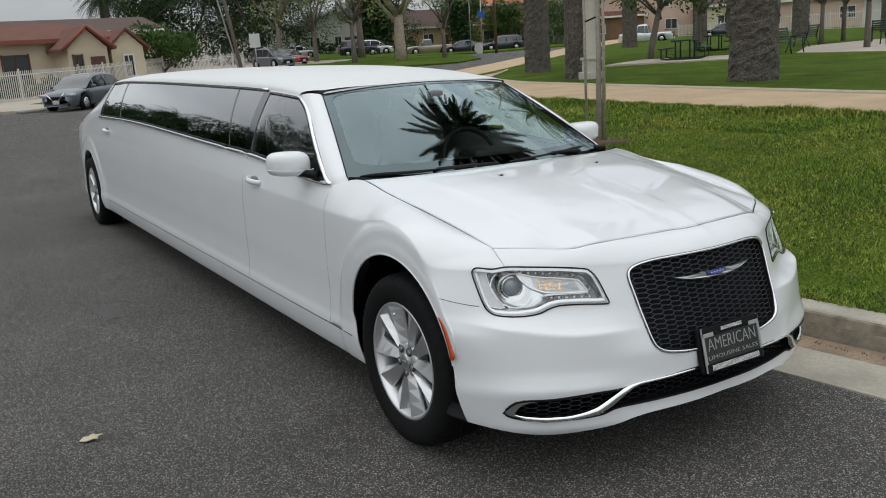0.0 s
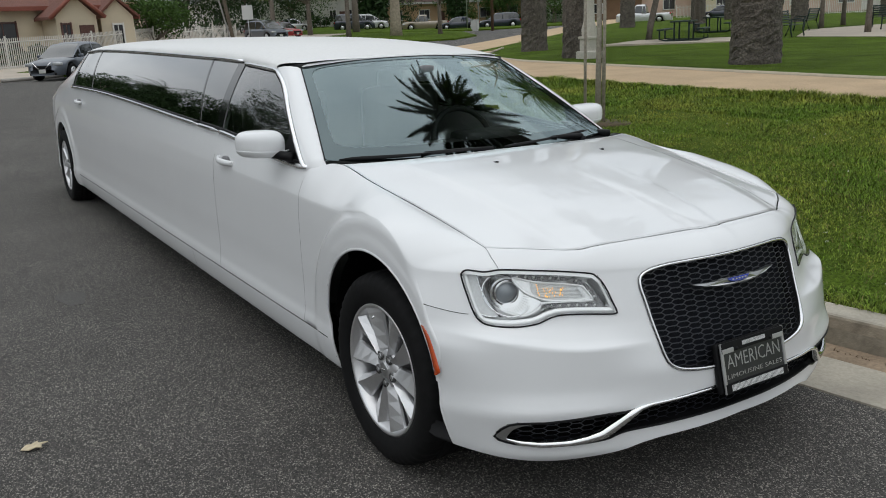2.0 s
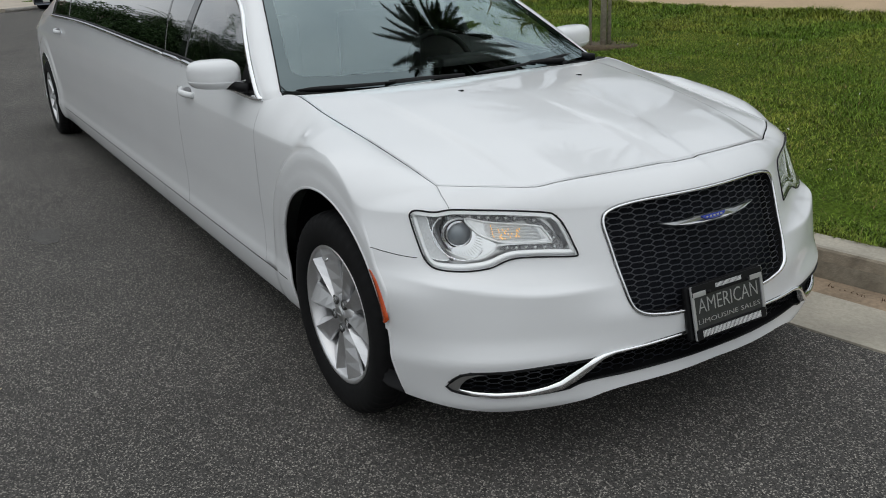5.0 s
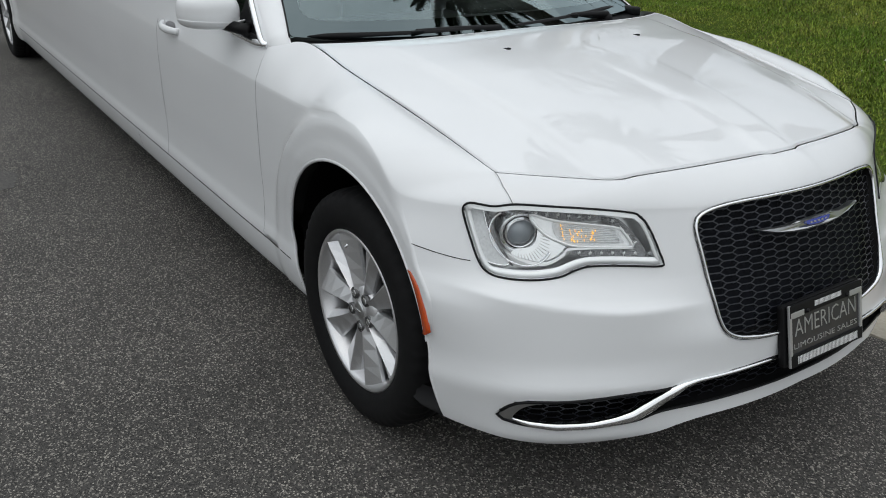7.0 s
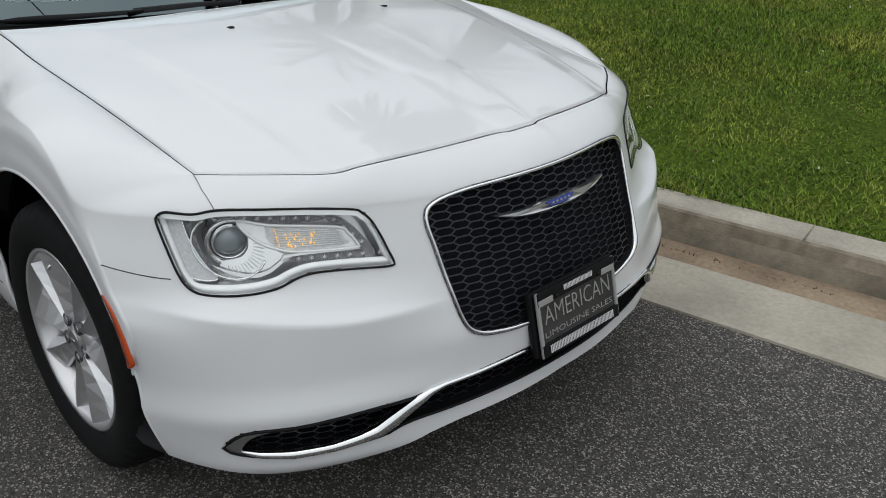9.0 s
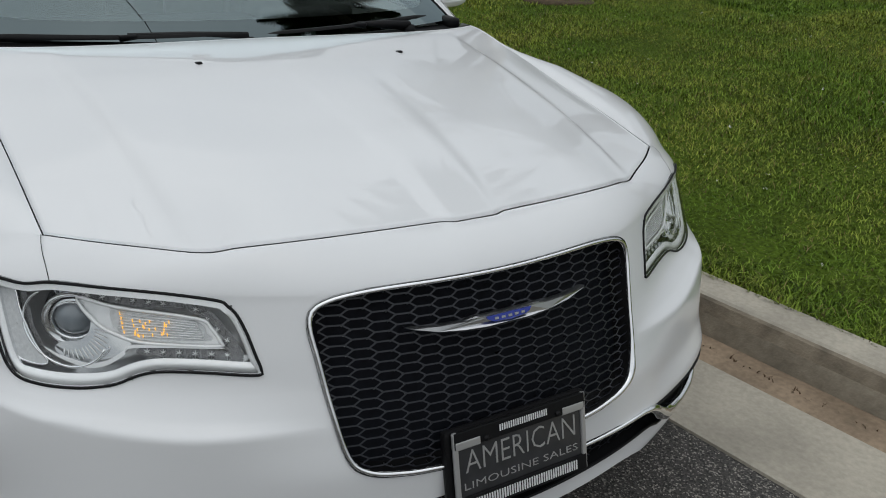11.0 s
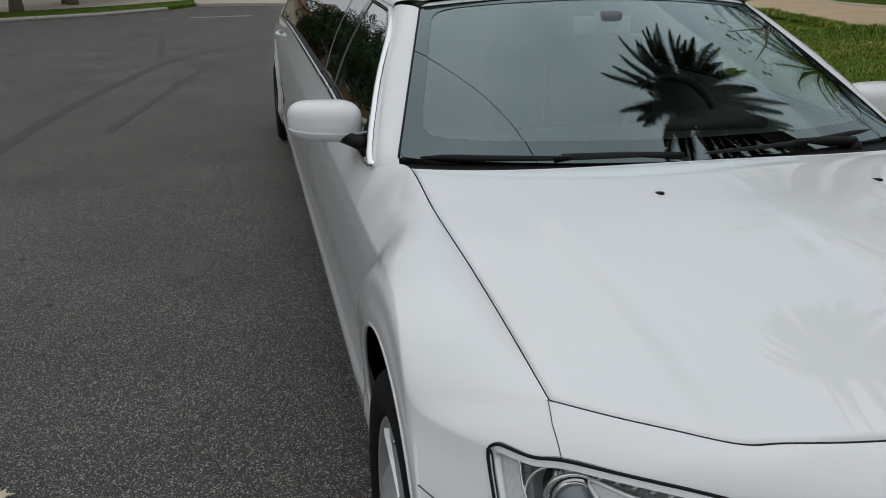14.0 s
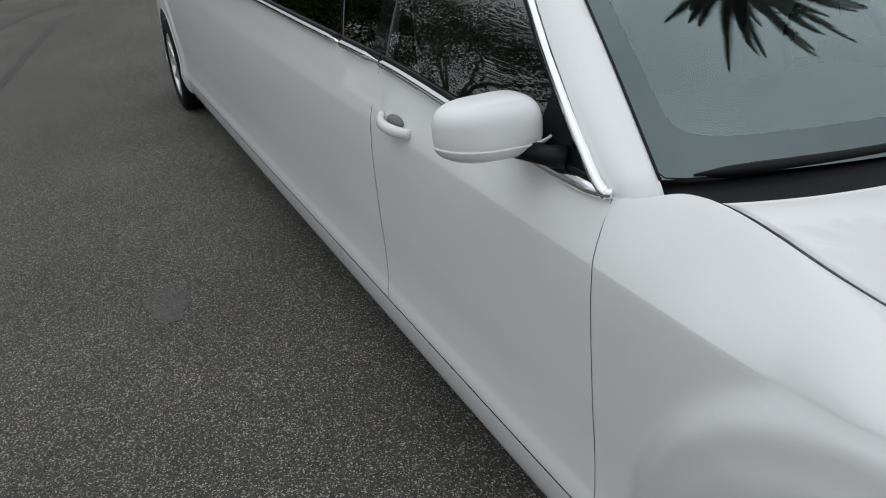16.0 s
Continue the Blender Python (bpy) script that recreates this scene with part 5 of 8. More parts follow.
# ---- ground ----
def speckled(name, base, light, dark, scale, patch=0.12, rough=0.9, bump=0.002, share=0.16):
    """Stony surface: a mid ground with single light and dark stones and soft patches."""
    m = material(name, base, rough)
    n, l = m.node_tree.nodes, m.node_tree.links
    p, tc = n["Principled BSDF"], n.new("ShaderNodeTexCoord")
    v = n.new("ShaderNodeTexVoronoi")
    v.inputs["Scale"].default_value = scale
    l.new(tc.outputs["Object"], v.inputs["Vector"])
    sep = n.new("ShaderNodeSeparateColor")
    l.new(v.outputs["Color"], sep.inputs[0])
    r = n.new("ShaderNodeValToRGB")
    e = r.color_ramp.elements
    e[0].position, e[0].color = 0.0, (*dark, 1)
    e[1].position, e[1].color = 1.0, (*light, 1)
    for at, col in ((0.19, dark), (0.27, base), (1 - share * 1.6, base), (1 - share * 0.6, tuple((a + 2 * b) / 3 for a, b in zip(base, light)))):
        q = e.new(at)
        q.color = (*col, 1)
    l.new(sep.outputs[0], r.inputs["Fac"])
    t = n.new("ShaderNodeTexNoise")
    t.inputs["Scale"].default_value, t.inputs["Detail"].default_value = 0.9, 6
    l.new(tc.outputs["Object"], t.inputs["Vector"])
    g = n.new("ShaderNodeMapRange")
    g.inputs[1].default_value, g.inputs[2].default_value, g.inputs[3].default_value, g.inputs[4].default_value = 0.3, 0.7, 1 - patch, 1 + patch
    l.new(t.outputs["Fac"], g.inputs[0])
    s = n.new("ShaderNodeVectorMath")
    s.operation = "SCALE"
    l.new(r.outputs["Color"], s.inputs[0]), l.new(g.outputs[0], s.inputs["Scale"])
    l.new(s.outputs[0], p.inputs["Base Color"])
    b = n.new("ShaderNodeBump")
    b.inputs["Distance"].default_value, b.inputs["Strength"].default_value = bump, 1.0
    l.new(v.outputs["Distance"], b.inputs["Height"]), l.new(b.outputs["Normal"], p.inputs["Normal"])
    return m


ASPHALT = speckled("worn asphalt", (0.068, 0.0638, 0.059), (0.40, 0.373, 0.329), (0.028, 0.0266, 0.0252), 225, 0.18, 0.9, 0.0028, 0.135)
LAWN = material("lawn soil and grass", (0.077, 0.122, 0.012), 0.95, spec=0.1, grain=((45, 0.45), (1.3, 0.30), (0.35, 0.2)), bump=(70, 0.03))
CONCRETE = material("weathered concrete", (0.40, 0.365, 0.30), 0.85, grain=((60, 0.12), (3.5, 0.20)), bump=(110, 0.0015))
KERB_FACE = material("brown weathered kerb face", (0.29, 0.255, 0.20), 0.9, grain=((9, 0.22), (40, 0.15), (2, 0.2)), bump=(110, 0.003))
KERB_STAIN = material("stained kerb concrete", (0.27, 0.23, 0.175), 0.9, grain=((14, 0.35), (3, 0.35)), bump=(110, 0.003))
GUTTER_DIRT = material("brown gutter silt", (0.30, 0.225, 0.155), 0.95, grain=((50, 0.2), (4, 0.3)))
TAN_PATH = material("tan decomposed granite", (0.51, 0.375, 0.235), 0.95, grain=((50, 0.16), (1.2, 0.12)), bump=(80, 0.004))
PALE_SLAB = material("pale paving concrete", (0.47, 0.41, 0.34), 0.9, grain=((20, 0.08), (1, 0.1)))
WHITE_LINE = material("white road paint", (0.62, 0.62, 0.60), 0.8, grain=((30, 0.25),))
SMOOTH_PATCH = speckled("smooth tar patch", (0.085, 0.081, 0.076), (0.15, 0.142, 0.13), (0.05, 0.048, 0.045), 160, 0.1, 0.88, 0.001, 0.15)


def fall(y):
    """The road falls towards the gutter."""
    return -0.0245 * np.clip(np.asarray(y, float) + 0.9, 0, 2.2)


def kerb_y(x):
    x = np.asarray(x, float)
    return np.where(x > 0, 1.38 + 0.135 * x, 1.38 - 0.162 * (1 - np.exp(np.minimum(x, 0) / 1.2)))


def rise(x, y):
    """The ground climbs gently far off."""
    dx, dy = np.asarray(x, float) - 2.83, np.asarray(y, float) + 2.44
    d, b = np.hypot(dx, dy), np.degrees(np.arctan2(dy, dx))
    b = np.where(b < 0, b + 360, b)
    return 0.0125 * np.clip(d - 42, 0, 110) * (1 + np.clip((b - 145) / 14, 0, 1.3) * np.clip((200 - b) / 20, 0, 1))


def spot(bearing, far, z=0.0):
    """A place by its bearing and distance from where the walk begins, on the ground."""
    x, y = 2.83 + far * math.cos(math.radians(bearing)), -2.44 + far * math.sin(math.radians(bearing))
    return Vector((x, y, float(rise(x, y)) + z))


axis = np.concatenate([[-900, -500, -300], np.linspace(-180, -20, 60), np.linspace(-18, 8, 53), np.linspace(10, 60, 11), [120, 300, 700]])
axis_y = np.concatenate([[-900, -400, -150], np.linspace(-60, -8, 20), np.linspace(-7, 3, 41), np.linspace(5, 150, 50), [300, 900]])
gx, gy = np.meshgrid(axis, axis_y, indexing="ij")
road = part("road", np.stack([gx, gy, np.where(gy < 4, fall(gy), fall(4)) * np.clip((gx + 40) / 20, 0, 1) + rise(gx, gy)], -1).reshape(-1, 3), grid_faces(*gx.shape), ASPHALT)
tagged(road, "worn grey asphalt road with pale stone chips", "road", kind="structure")


def sheet(name, poly, lift, mat, label, category, cell=2.5, thick=0.3, base=None):
    """A raised patch of ground over a plan outline: it follows the rise, with a vertical edge."""
    poly = np.array(poly, float)
    bm = bmesh.new()
    vs = [bm.verts.new((x, y, 0)) for x, y in poly]
    face = bm.faces.new(vs)
    lo, hi = poly.min(0), poly.max(0)
    for k, (a, b) in enumerate(zip(lo, hi)):
        c = a + cell
        while c < b:
            co = (c, 0, 0) if k == 0 else (0, c, 0)
            no = (1, 0, 0) if k == 0 else (0, 1, 0)
            bmesh.ops.bisect_plane(bm, geom=bm.verts[:] + bm.edges[:] + bm.faces[:], plane_co=co, plane_no=no)
            c += cell * (1 if c - a < 60 else 4)
    side = bmesh.ops.extrude_edge_only(bm, edges=[e for e in bm.edges if e.is_boundary])
    low = {v for v in side["geom"] if isinstance(v, bmesh.types.BMVert)}
    vx, vy = np.array([v.co.x for v in bm.verts]), np.array([v.co.y for v in bm.verts])
    h = rise(vx, vy) + (lift(vx, vy) if callable(lift) else lift)
    for v, z in zip(bm.verts, h):
        v.co.z = float(z) - (thick if v in low else 0)
    bmesh.ops.recalc_face_normals(bm, faces=bm.faces)
    ob = from_bm(name, bm, mat)
    return tagged(ob, label, category, kind="structure")


# kerb, gutter and the park's lawn beside the car
x = np.linspace(-15, 30, 181)
def strip_along(name, rows, mat, label, category):
    g = np.array([np.stack([x, kerb_y(x) + dy, np.full_like(x, z)], -1) for dy, z in rows])
    return tagged(part(name, g.reshape(-1, 3), grid_faces(len(rows), len(x)), mat, smooth=False), label, category, kind="structure")
strip_along("gutter", ((-0.56, -0.06), (-0.555, -0.036), (-0.25, -0.046), (-0.02, -0.044)), CONCRETE, "pale concrete gutter", "gutter")
strip_along("gutter_silt", ((-0.17, -0.0455), (-0.10, -0.040), (-0.012, -0.036)), GUTTER_DIRT, "brown silt along the gutter", "silt")
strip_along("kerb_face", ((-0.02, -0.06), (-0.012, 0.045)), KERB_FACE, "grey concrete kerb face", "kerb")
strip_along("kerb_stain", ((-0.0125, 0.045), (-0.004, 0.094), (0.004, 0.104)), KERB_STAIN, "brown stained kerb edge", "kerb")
kerb = strip_along("kerb", ((0.003, 0.1035), (0.014, 0.110), (0.150, 0.114), (0.152, 0.05)), CONCRETE, "worn pale concrete kerb", "kerb")
for jx in (0.86, -2.2, 3.9, -5.3):
    v, f = box(0, 0.07, 0.112, 0.006, 0.16, 0.006)
    ob = part("kerb_joint", v, f, KERB_STAIN, kerb, smooth=False)
    ob.matrix_basis = pose(jx, float(kerb_y(jx)), 0, 0, 0, 9)

edge = [(float(a), float(kerb_y(a)) + 0.15) for a in np.linspace(30, -15, 40)]


def nearer(points, k=0.79):
    """Park outlines drawn from where the walk begins, pulled in towards it."""
    return [(2.83 + k * (a - 2.83), -2.44 + k * (b + 2.44)) for a, b in points]


LAWN_EDGE = edge + [(-16, 2.0), (-18.5, 3.4), (-21, 6.2), (-24, 9.6)] + nearer([(-41, 25), (-54, 41), (-78, 70)]) + [(-110, 110), (-60, 170), (30, 170)]


def lawn_lift(px, py):
    """The lawn swells to a low plateau inside its edge and falls again far off."""
    px, py = np.asarray(px, float), np.asarray(py, float)
    inside = -signed(np.array(LAWN_EDGE), px, py)
    far = np.hypot(px - 2.83, py + 2.44)
    return 0.10 + 0.36 * np.clip((inside - 0.3) / 6.7, 0, 1) * np.clip((72 - far) / 22, 0, 1) + 0.05 * np.clip((far - 50) / 22, 0, 1)


def park(bearing, far, z=0.0):
    """A place on the park's lawn by bearing and distance."""
    p = spot(bearing, 0.79 * far)
    p.z += float(lawn_lift(p.x, p.y)) + z
    return p


sheet("lawn", LAWN_EDGE, lawn_lift, LAWN, "green mown park lawn", "lawn", 2.0)
over_lawn = lambda px, py: lawn_lift(px, py) + 0.02
PATH_NEAR = nearer([(38, 11.2), (8, 10.5), (-5, 10.45), (-14, 11.0), (-24, 14.2), (-37, 25.0)])
PATH_FAR = nearer([(-42, 31.0), (-30, 20.8), (-21, 16.1), (-6.7, 13.4), (8, 12.9), (38, 13.6)])
sheet("park_path", PATH_NEAR + PATH_FAR, over_lawn, TAN_PATH, "tan crushed granite path across the lawn", "path", 2.0, 0.1)
sheet("path_verge", nearer([(-38, 24), (-44, 24.5), (-58, 42), (-80, 68), (-110, 106), (-105, 110), (-76, 70), (-53, 42.5), (-42, 29)]), over_lawn, TAN_PATH, "tan crushed granite verge along the street", "path", 2.0, 0.3)
EDGING = material("pale path edging", (0.50, 0.44, 0.34), 0.9, grain=((20, 0.1),))
for line in (PATH_FAR,):
    pts = np.array([(a, b, float(rise(a, b) + lawn_lift(a, b)) + 0.02) for a, b in line])
    t = np.linspace(0, len(pts) - 1, 60)
    c = np.stack([np.interp(t, range(len(pts)), pts[:, k]) for k in range(3)], -1)
    tagged(part("path_edging", *tube(c, 0.05, 6), EDGING), "pale concrete edging of the path", "edging", kind="structure")
sheet("plaza", [tuple(park(b, d)[:2]) for b, d in ((125.2, 47), (119, 42), (112, 42), (112, 66), (120, 64), (124.6, 58))], over_lawn, PALE_SLAB, "pale concrete plaza in the park", "plaza", 3, 0.2)

# the far side of the street: verge, driveway and walk
sheet("verge", [(-24, -30), (-32.5, -10.1), (-34.9, -6.8), (-38.5, -4.6), (-40.5, -3.4), (-44, -3.6), (-41, -7), (-38.2, -12), (-30, -31)], 0.14, LAWN, "grass verge along the far kerb", "verge", 2.0)
sheet("sidewalk", [(-30.2, -31), (-38.3, -12), (-41.1, -7), (-44, -3.8), (-40.6, -3.3), (-39.5, -0.5), (-37.5, 1.6), (-38.4, 3.2), (-41, 6), (-50, 14), (-72, 34), (-100, 60), (-140, 40), (-140, -60), (-40, -60)], 0.13, PALE_SLAB, "pale concrete walk and driveway", "sidewalk", 3.0)
KERB_FAR = material("far kerb concrete", (0.36, 0.34, 0.31), 0.9, grain=((10, 0.2),))
for line in ([(-24, -30.2), (-32.4, -10.1), (-34.8, -6.7), (-38.4, -4.5)], [(-37.3, 1.5), (-38.2, 3.2), (-40.8, 6.1), (-49.8, 14.2), (-72, 34.3)]):
    pts = np.array([(a, b, float(rise(a, b)) + 0.06) for a, b in line])
    t = np.linspace(0, len(pts) - 1, 40)
    tagged(part("far_kerb", *tube(np.stack([np.interp(t, range(len(pts)), pts[:, k]) for k in range(3)], -1), 0.10, 6), KERB_FAR), "grey kerb on the far side of the street", "kerb", kind="structure")
sheet("planting_strip", [(-38.8, 4.2), (-42.5, 6.6), (-44.5, 5.2), (-42, 2.6)], 0.15, LAWN, "worn grass strip beside the kerb", "verge", 2.0)
# second street's near and far verges
sheet("street_verge", [tuple(spot(b, d)[:2]) for b, d in ((159.3, 66), (155, 64), (150, 63), (146.5, 66), (145.0, 74), (146.0, 90), (150, 93), (154, 92), (158.2, 88))], 0.13, LAWN, "grass strip under the street trees", "verge", 4.0)
sheet("far_verge", [tuple(spot(b, d)[:2]) for b, d in ((160, 84), (154, 88), (149, 91), (144, 96), (139, 104), (132, 116), (124, 112), (118, 104), (118, 240), (160, 240))], 0.16, LAWN, "grass verge and front yards across the far street", "verge", 6.0)

ob = part("lane_mark", *box(0, 0, 0, 0.10, 2.1, 0.006), WHITE_LINE, smooth=False)
ob.matrix_world = pose(-30.8, -2.0, 0.005, 0, 0, 3)
tagged(ob, "faded white lane mark", "road marking", kind="structure")

# ---- plants ----
BARK = material("grey bark", (0.16, 0.135, 0.11), 0.95, grain=((14, 0.35), (60, 0.25)), bump=(40, 0.02))
PALE_BARK = material("pale mottled bark", (0.34, 0.29, 0.22), 0.9, grain=((5, 0.3), (30, 0.2)), bump=(30, 0.01))
PALM_BARK = material("rough grey palm trunk", (0.125, 0.108, 0.092), 0.95, grain=((22, 0.5), (5, 0.35)), bump=(30, 0.06))
STAKE = material("weathered grey stake", (0.36, 0.32, 0.27), 0.9, grain=((30, 0.25),))


def leaf_material(name, base, amount=0.35, patch=None):
    m = material(name, base, 0.6, spec=0.15)
    n, l = m.node_tree.nodes, m.node_tree.links
    p = n["Principled BSDF"]
    g = n.new("ShaderNodeNewGeometry")
    r = n.new("ShaderNodeMapRange")
    r.inputs[3].default_value, r.inputs[4].default_value = 1 - amount, 1 + amount
    l.new(g.outputs["Random Per Island"], r.inputs[0])
    v = n.new("ShaderNodeVectorMath")
    v.operation = "SCALE"
    v.inputs[0].default_value = base
    if patch:
        tc, t, x = n.new("ShaderNodeTexCoord"), n.new("ShaderNodeTexNoise"), n.new("ShaderNodeMix")
        t.inputs["Scale"].default_value, t.inputs["Detail"].default_value, t.inputs["Roughness"].default_value = 1.1, 6, 0.65
        x.data_type = "RGBA"
        x.inputs[6].default_value, x.inputs[7].default_value = (*base, 1), (*patch, 1)
        k = n.new("ShaderNodeMapRange")
        k.inputs[1].default_value, k.inputs[2].default_value = 0.42, 0.66
        l.new(tc.outputs["Object"], t.inputs["Vector"]), l.new(t.outputs["Fac"], k.inputs[0])
        l.new(k.outputs[0], x.inputs[0]), l.new(x.outputs[2], v.inputs[0])
    l.new(r.outputs[0], v.inputs["Scale"]), l.new(v.outputs[0], p.inputs["Base Color"])
    return m


LEAF_DARK = leaf_material("dark green leaves", (0.028, 0.055, 0.018))
LEAF_MID = leaf_material("mid green leaves", (0.055, 0.105, 0.022))
LEAF_YOUNG = leaf_material("young yellow-green leaves", (0.20, 0.24, 0.10))
LEAF_PALM = leaf_material("palm leaflets", (0.030, 0.050, 0.020), 0.25)
GRASS = leaf_material("grass blades", (0.125, 0.205, 0.022), 0.8, (0.27, 0.29, 0.05))
GRASS_DRY = leaf_material("dry grass blades", (0.26, 0.20, 0.085), 0.4)


def leaf_cloud(rng, centres, radii, count, size, squash=0.75):
    """Many small leaves scattered in clumps: a quad each, folded at random."""
    centres, radii = np.array(centres, float), np.array(radii, float)
    w = radii**2
    pick = rng.choice(len(centres), count, p=w / w.sum())
    d = rng.normal(size=(count, 3))
    d /= np.linalg.norm(d, axis=1, keepdims=True)
    r = radii[pick] * rng.uniform(0.35, 1.0, count) ** 0.6
    c = centres[pick] + d * r[:, None] * (1, 1, squash)
    a, b = rng.normal(size=(count, 3)), rng.normal(size=(count, 3))
    a /= np.linalg.norm(a, axis=1, keepdims=True)
    b -= a * (a * b).sum(1, keepdims=True)
    b /= np.linalg.norm(b, axis=1, keepdims=True)
    s = size * rng.uniform(0.6, 1.3, (count, 1))
    v = np.stack([c - a * s, c + b * s * 0.55, c + a * s, c - b * s * 0.55], 1).reshape(-1, 3)
    return v, np.arange(4 * count).reshape(-1, 4)


def fast_part(name, verts, faces, mat, parent=None, label=""):
    me = bpy.data.meshes.new(name)
    v, f = np.asarray(verts, np.float32), np.asarray(faces, np.int32)
    me.vertices.add(len(v))
    me.vertices.foreach_set("co", v.ravel())
    k = f.shape[1]
    me.loops.add(f.size)
    me.loops.foreach_set("vertex_index", f.ravel())
    me.polygons.add(len(f))
    me.polygons.foreach_set("loop_start", np.arange(0, f.size, k, dtype=np.int32))
    me.polygons.foreach_set("loop_total", np.full(len(f), k, np.int32))
    me.update(calc_edges=True)
    me.materials.append(mat)
    ob = new(name, me)
    if parent:
        ob.parent = parent
    return tagged(ob, label)


def tree(place, height, trunk, spread, leaves, size, mat, bark, label, seed, fork=0.45, clumps=26, squash=0.8, category="tree", name="tree", lean=(0, 0), low=0.35, group=""):
    """A tapered trunk that forks into limbs and twigs, and a ragged crown of single leaves round the twigs."""
    rng = np.random.default_rng(seed)
    t = thing(name, label, category, Matrix.Translation(place), group)
    top = np.array((lean[0], lean[1], height * fork))
    base = [np.array((0, 0, -0.3)), np.array((0, 0, 0.25 * height * fork)) + top * (0.2, 0.2, 0), top]
    pieces = [tube(base, [trunk * 1.25, trunk, trunk * 0.75], 9)]
    tips, radii = [], []
    for k in range(6):
        a = 2 * math.pi * (k + rng.uniform(0, 0.6)) / 6
        out = spread * rng.uniform(0.45, 0.8)
        end = top + np.array((out * math.cos(a), out * math.sin(a), height * (1 - fork) * rng.uniform(0.45, 0.95)))
        start = top * (1, 1, rng.uniform(0.72, 1.0))
        mid = (start + end) / 2 + np.array((0, 0, -0.06 * height)) + rng.normal(size=3) * 0.04 * height
        pieces.append(tube([start, mid, end], [trunk * 0.5, trunk * 0.3, trunk * 0.1], 6))
        for j in range(3):
            s = mid + (end - mid) * rng.uniform(0.1, 0.9)
            e = s + np.array((rng.uniform(-1, 1) * spread * 0.5, rng.uniform(-1, 1) * spread * 0.5, rng.uniform(0.0, 0.22) * height))
            pieces.append(tube([s, (s + e) / 2 + rng.normal(size=3) * 0.1, e], [trunk * 0.2, trunk * 0.13, trunk * 0.04], 5))
            tips.append(e), radii.append(spread * rng.uniform(0.22, 0.4))
        tips.append(end), radii.append(spread * rng.uniform(0.25, 0.42))
    while len(tips) < clumps:
        a, r = rng.uniform(0, 2 * math.pi), spread * rng.uniform(0.2, 0.95)
        tips.append(np.array((top[0] + r * math.cos(a), top[1] + r * math.sin(a), height * rng.uniform(low, 1.0)))), radii.append(spread * rng.uniform(0.18, 0.36))
    part("trunk", *joined(*pieces), bark, t)
    fast_part("crown", *leaf_cloud(rng, tips, radii, leaves, size, squash), mat, t)
    return t


def cypress(place, height, wide, seed, label="tall narrow dark cypress"):
    rng = np.random.default_rng(seed)
    t = thing("cypress_tree", label, "tree", Matrix.Translation(place))
    part("trunk", *tube([(0, 0, -0.3), (0, 0, height * 0.8)], [0.2, 0.05], 7), BARK, t)
    z = np.linspace(0.05, 0.97, 26)
    c = [(rng.normal() * 0.1, rng.normal() * 0.1, h * height) for h in z]
    r = [wide * (0.35 + 0.65 * math.sin(math.pi * min(1, (h + 0.25) / 1.25))) * (1.02 - h) ** 0.35 for h in z]
    fast_part("crown", *leaf_cloud(rng, c, r, 2600, 0.26, 1.1), LEAF_DARK, t)


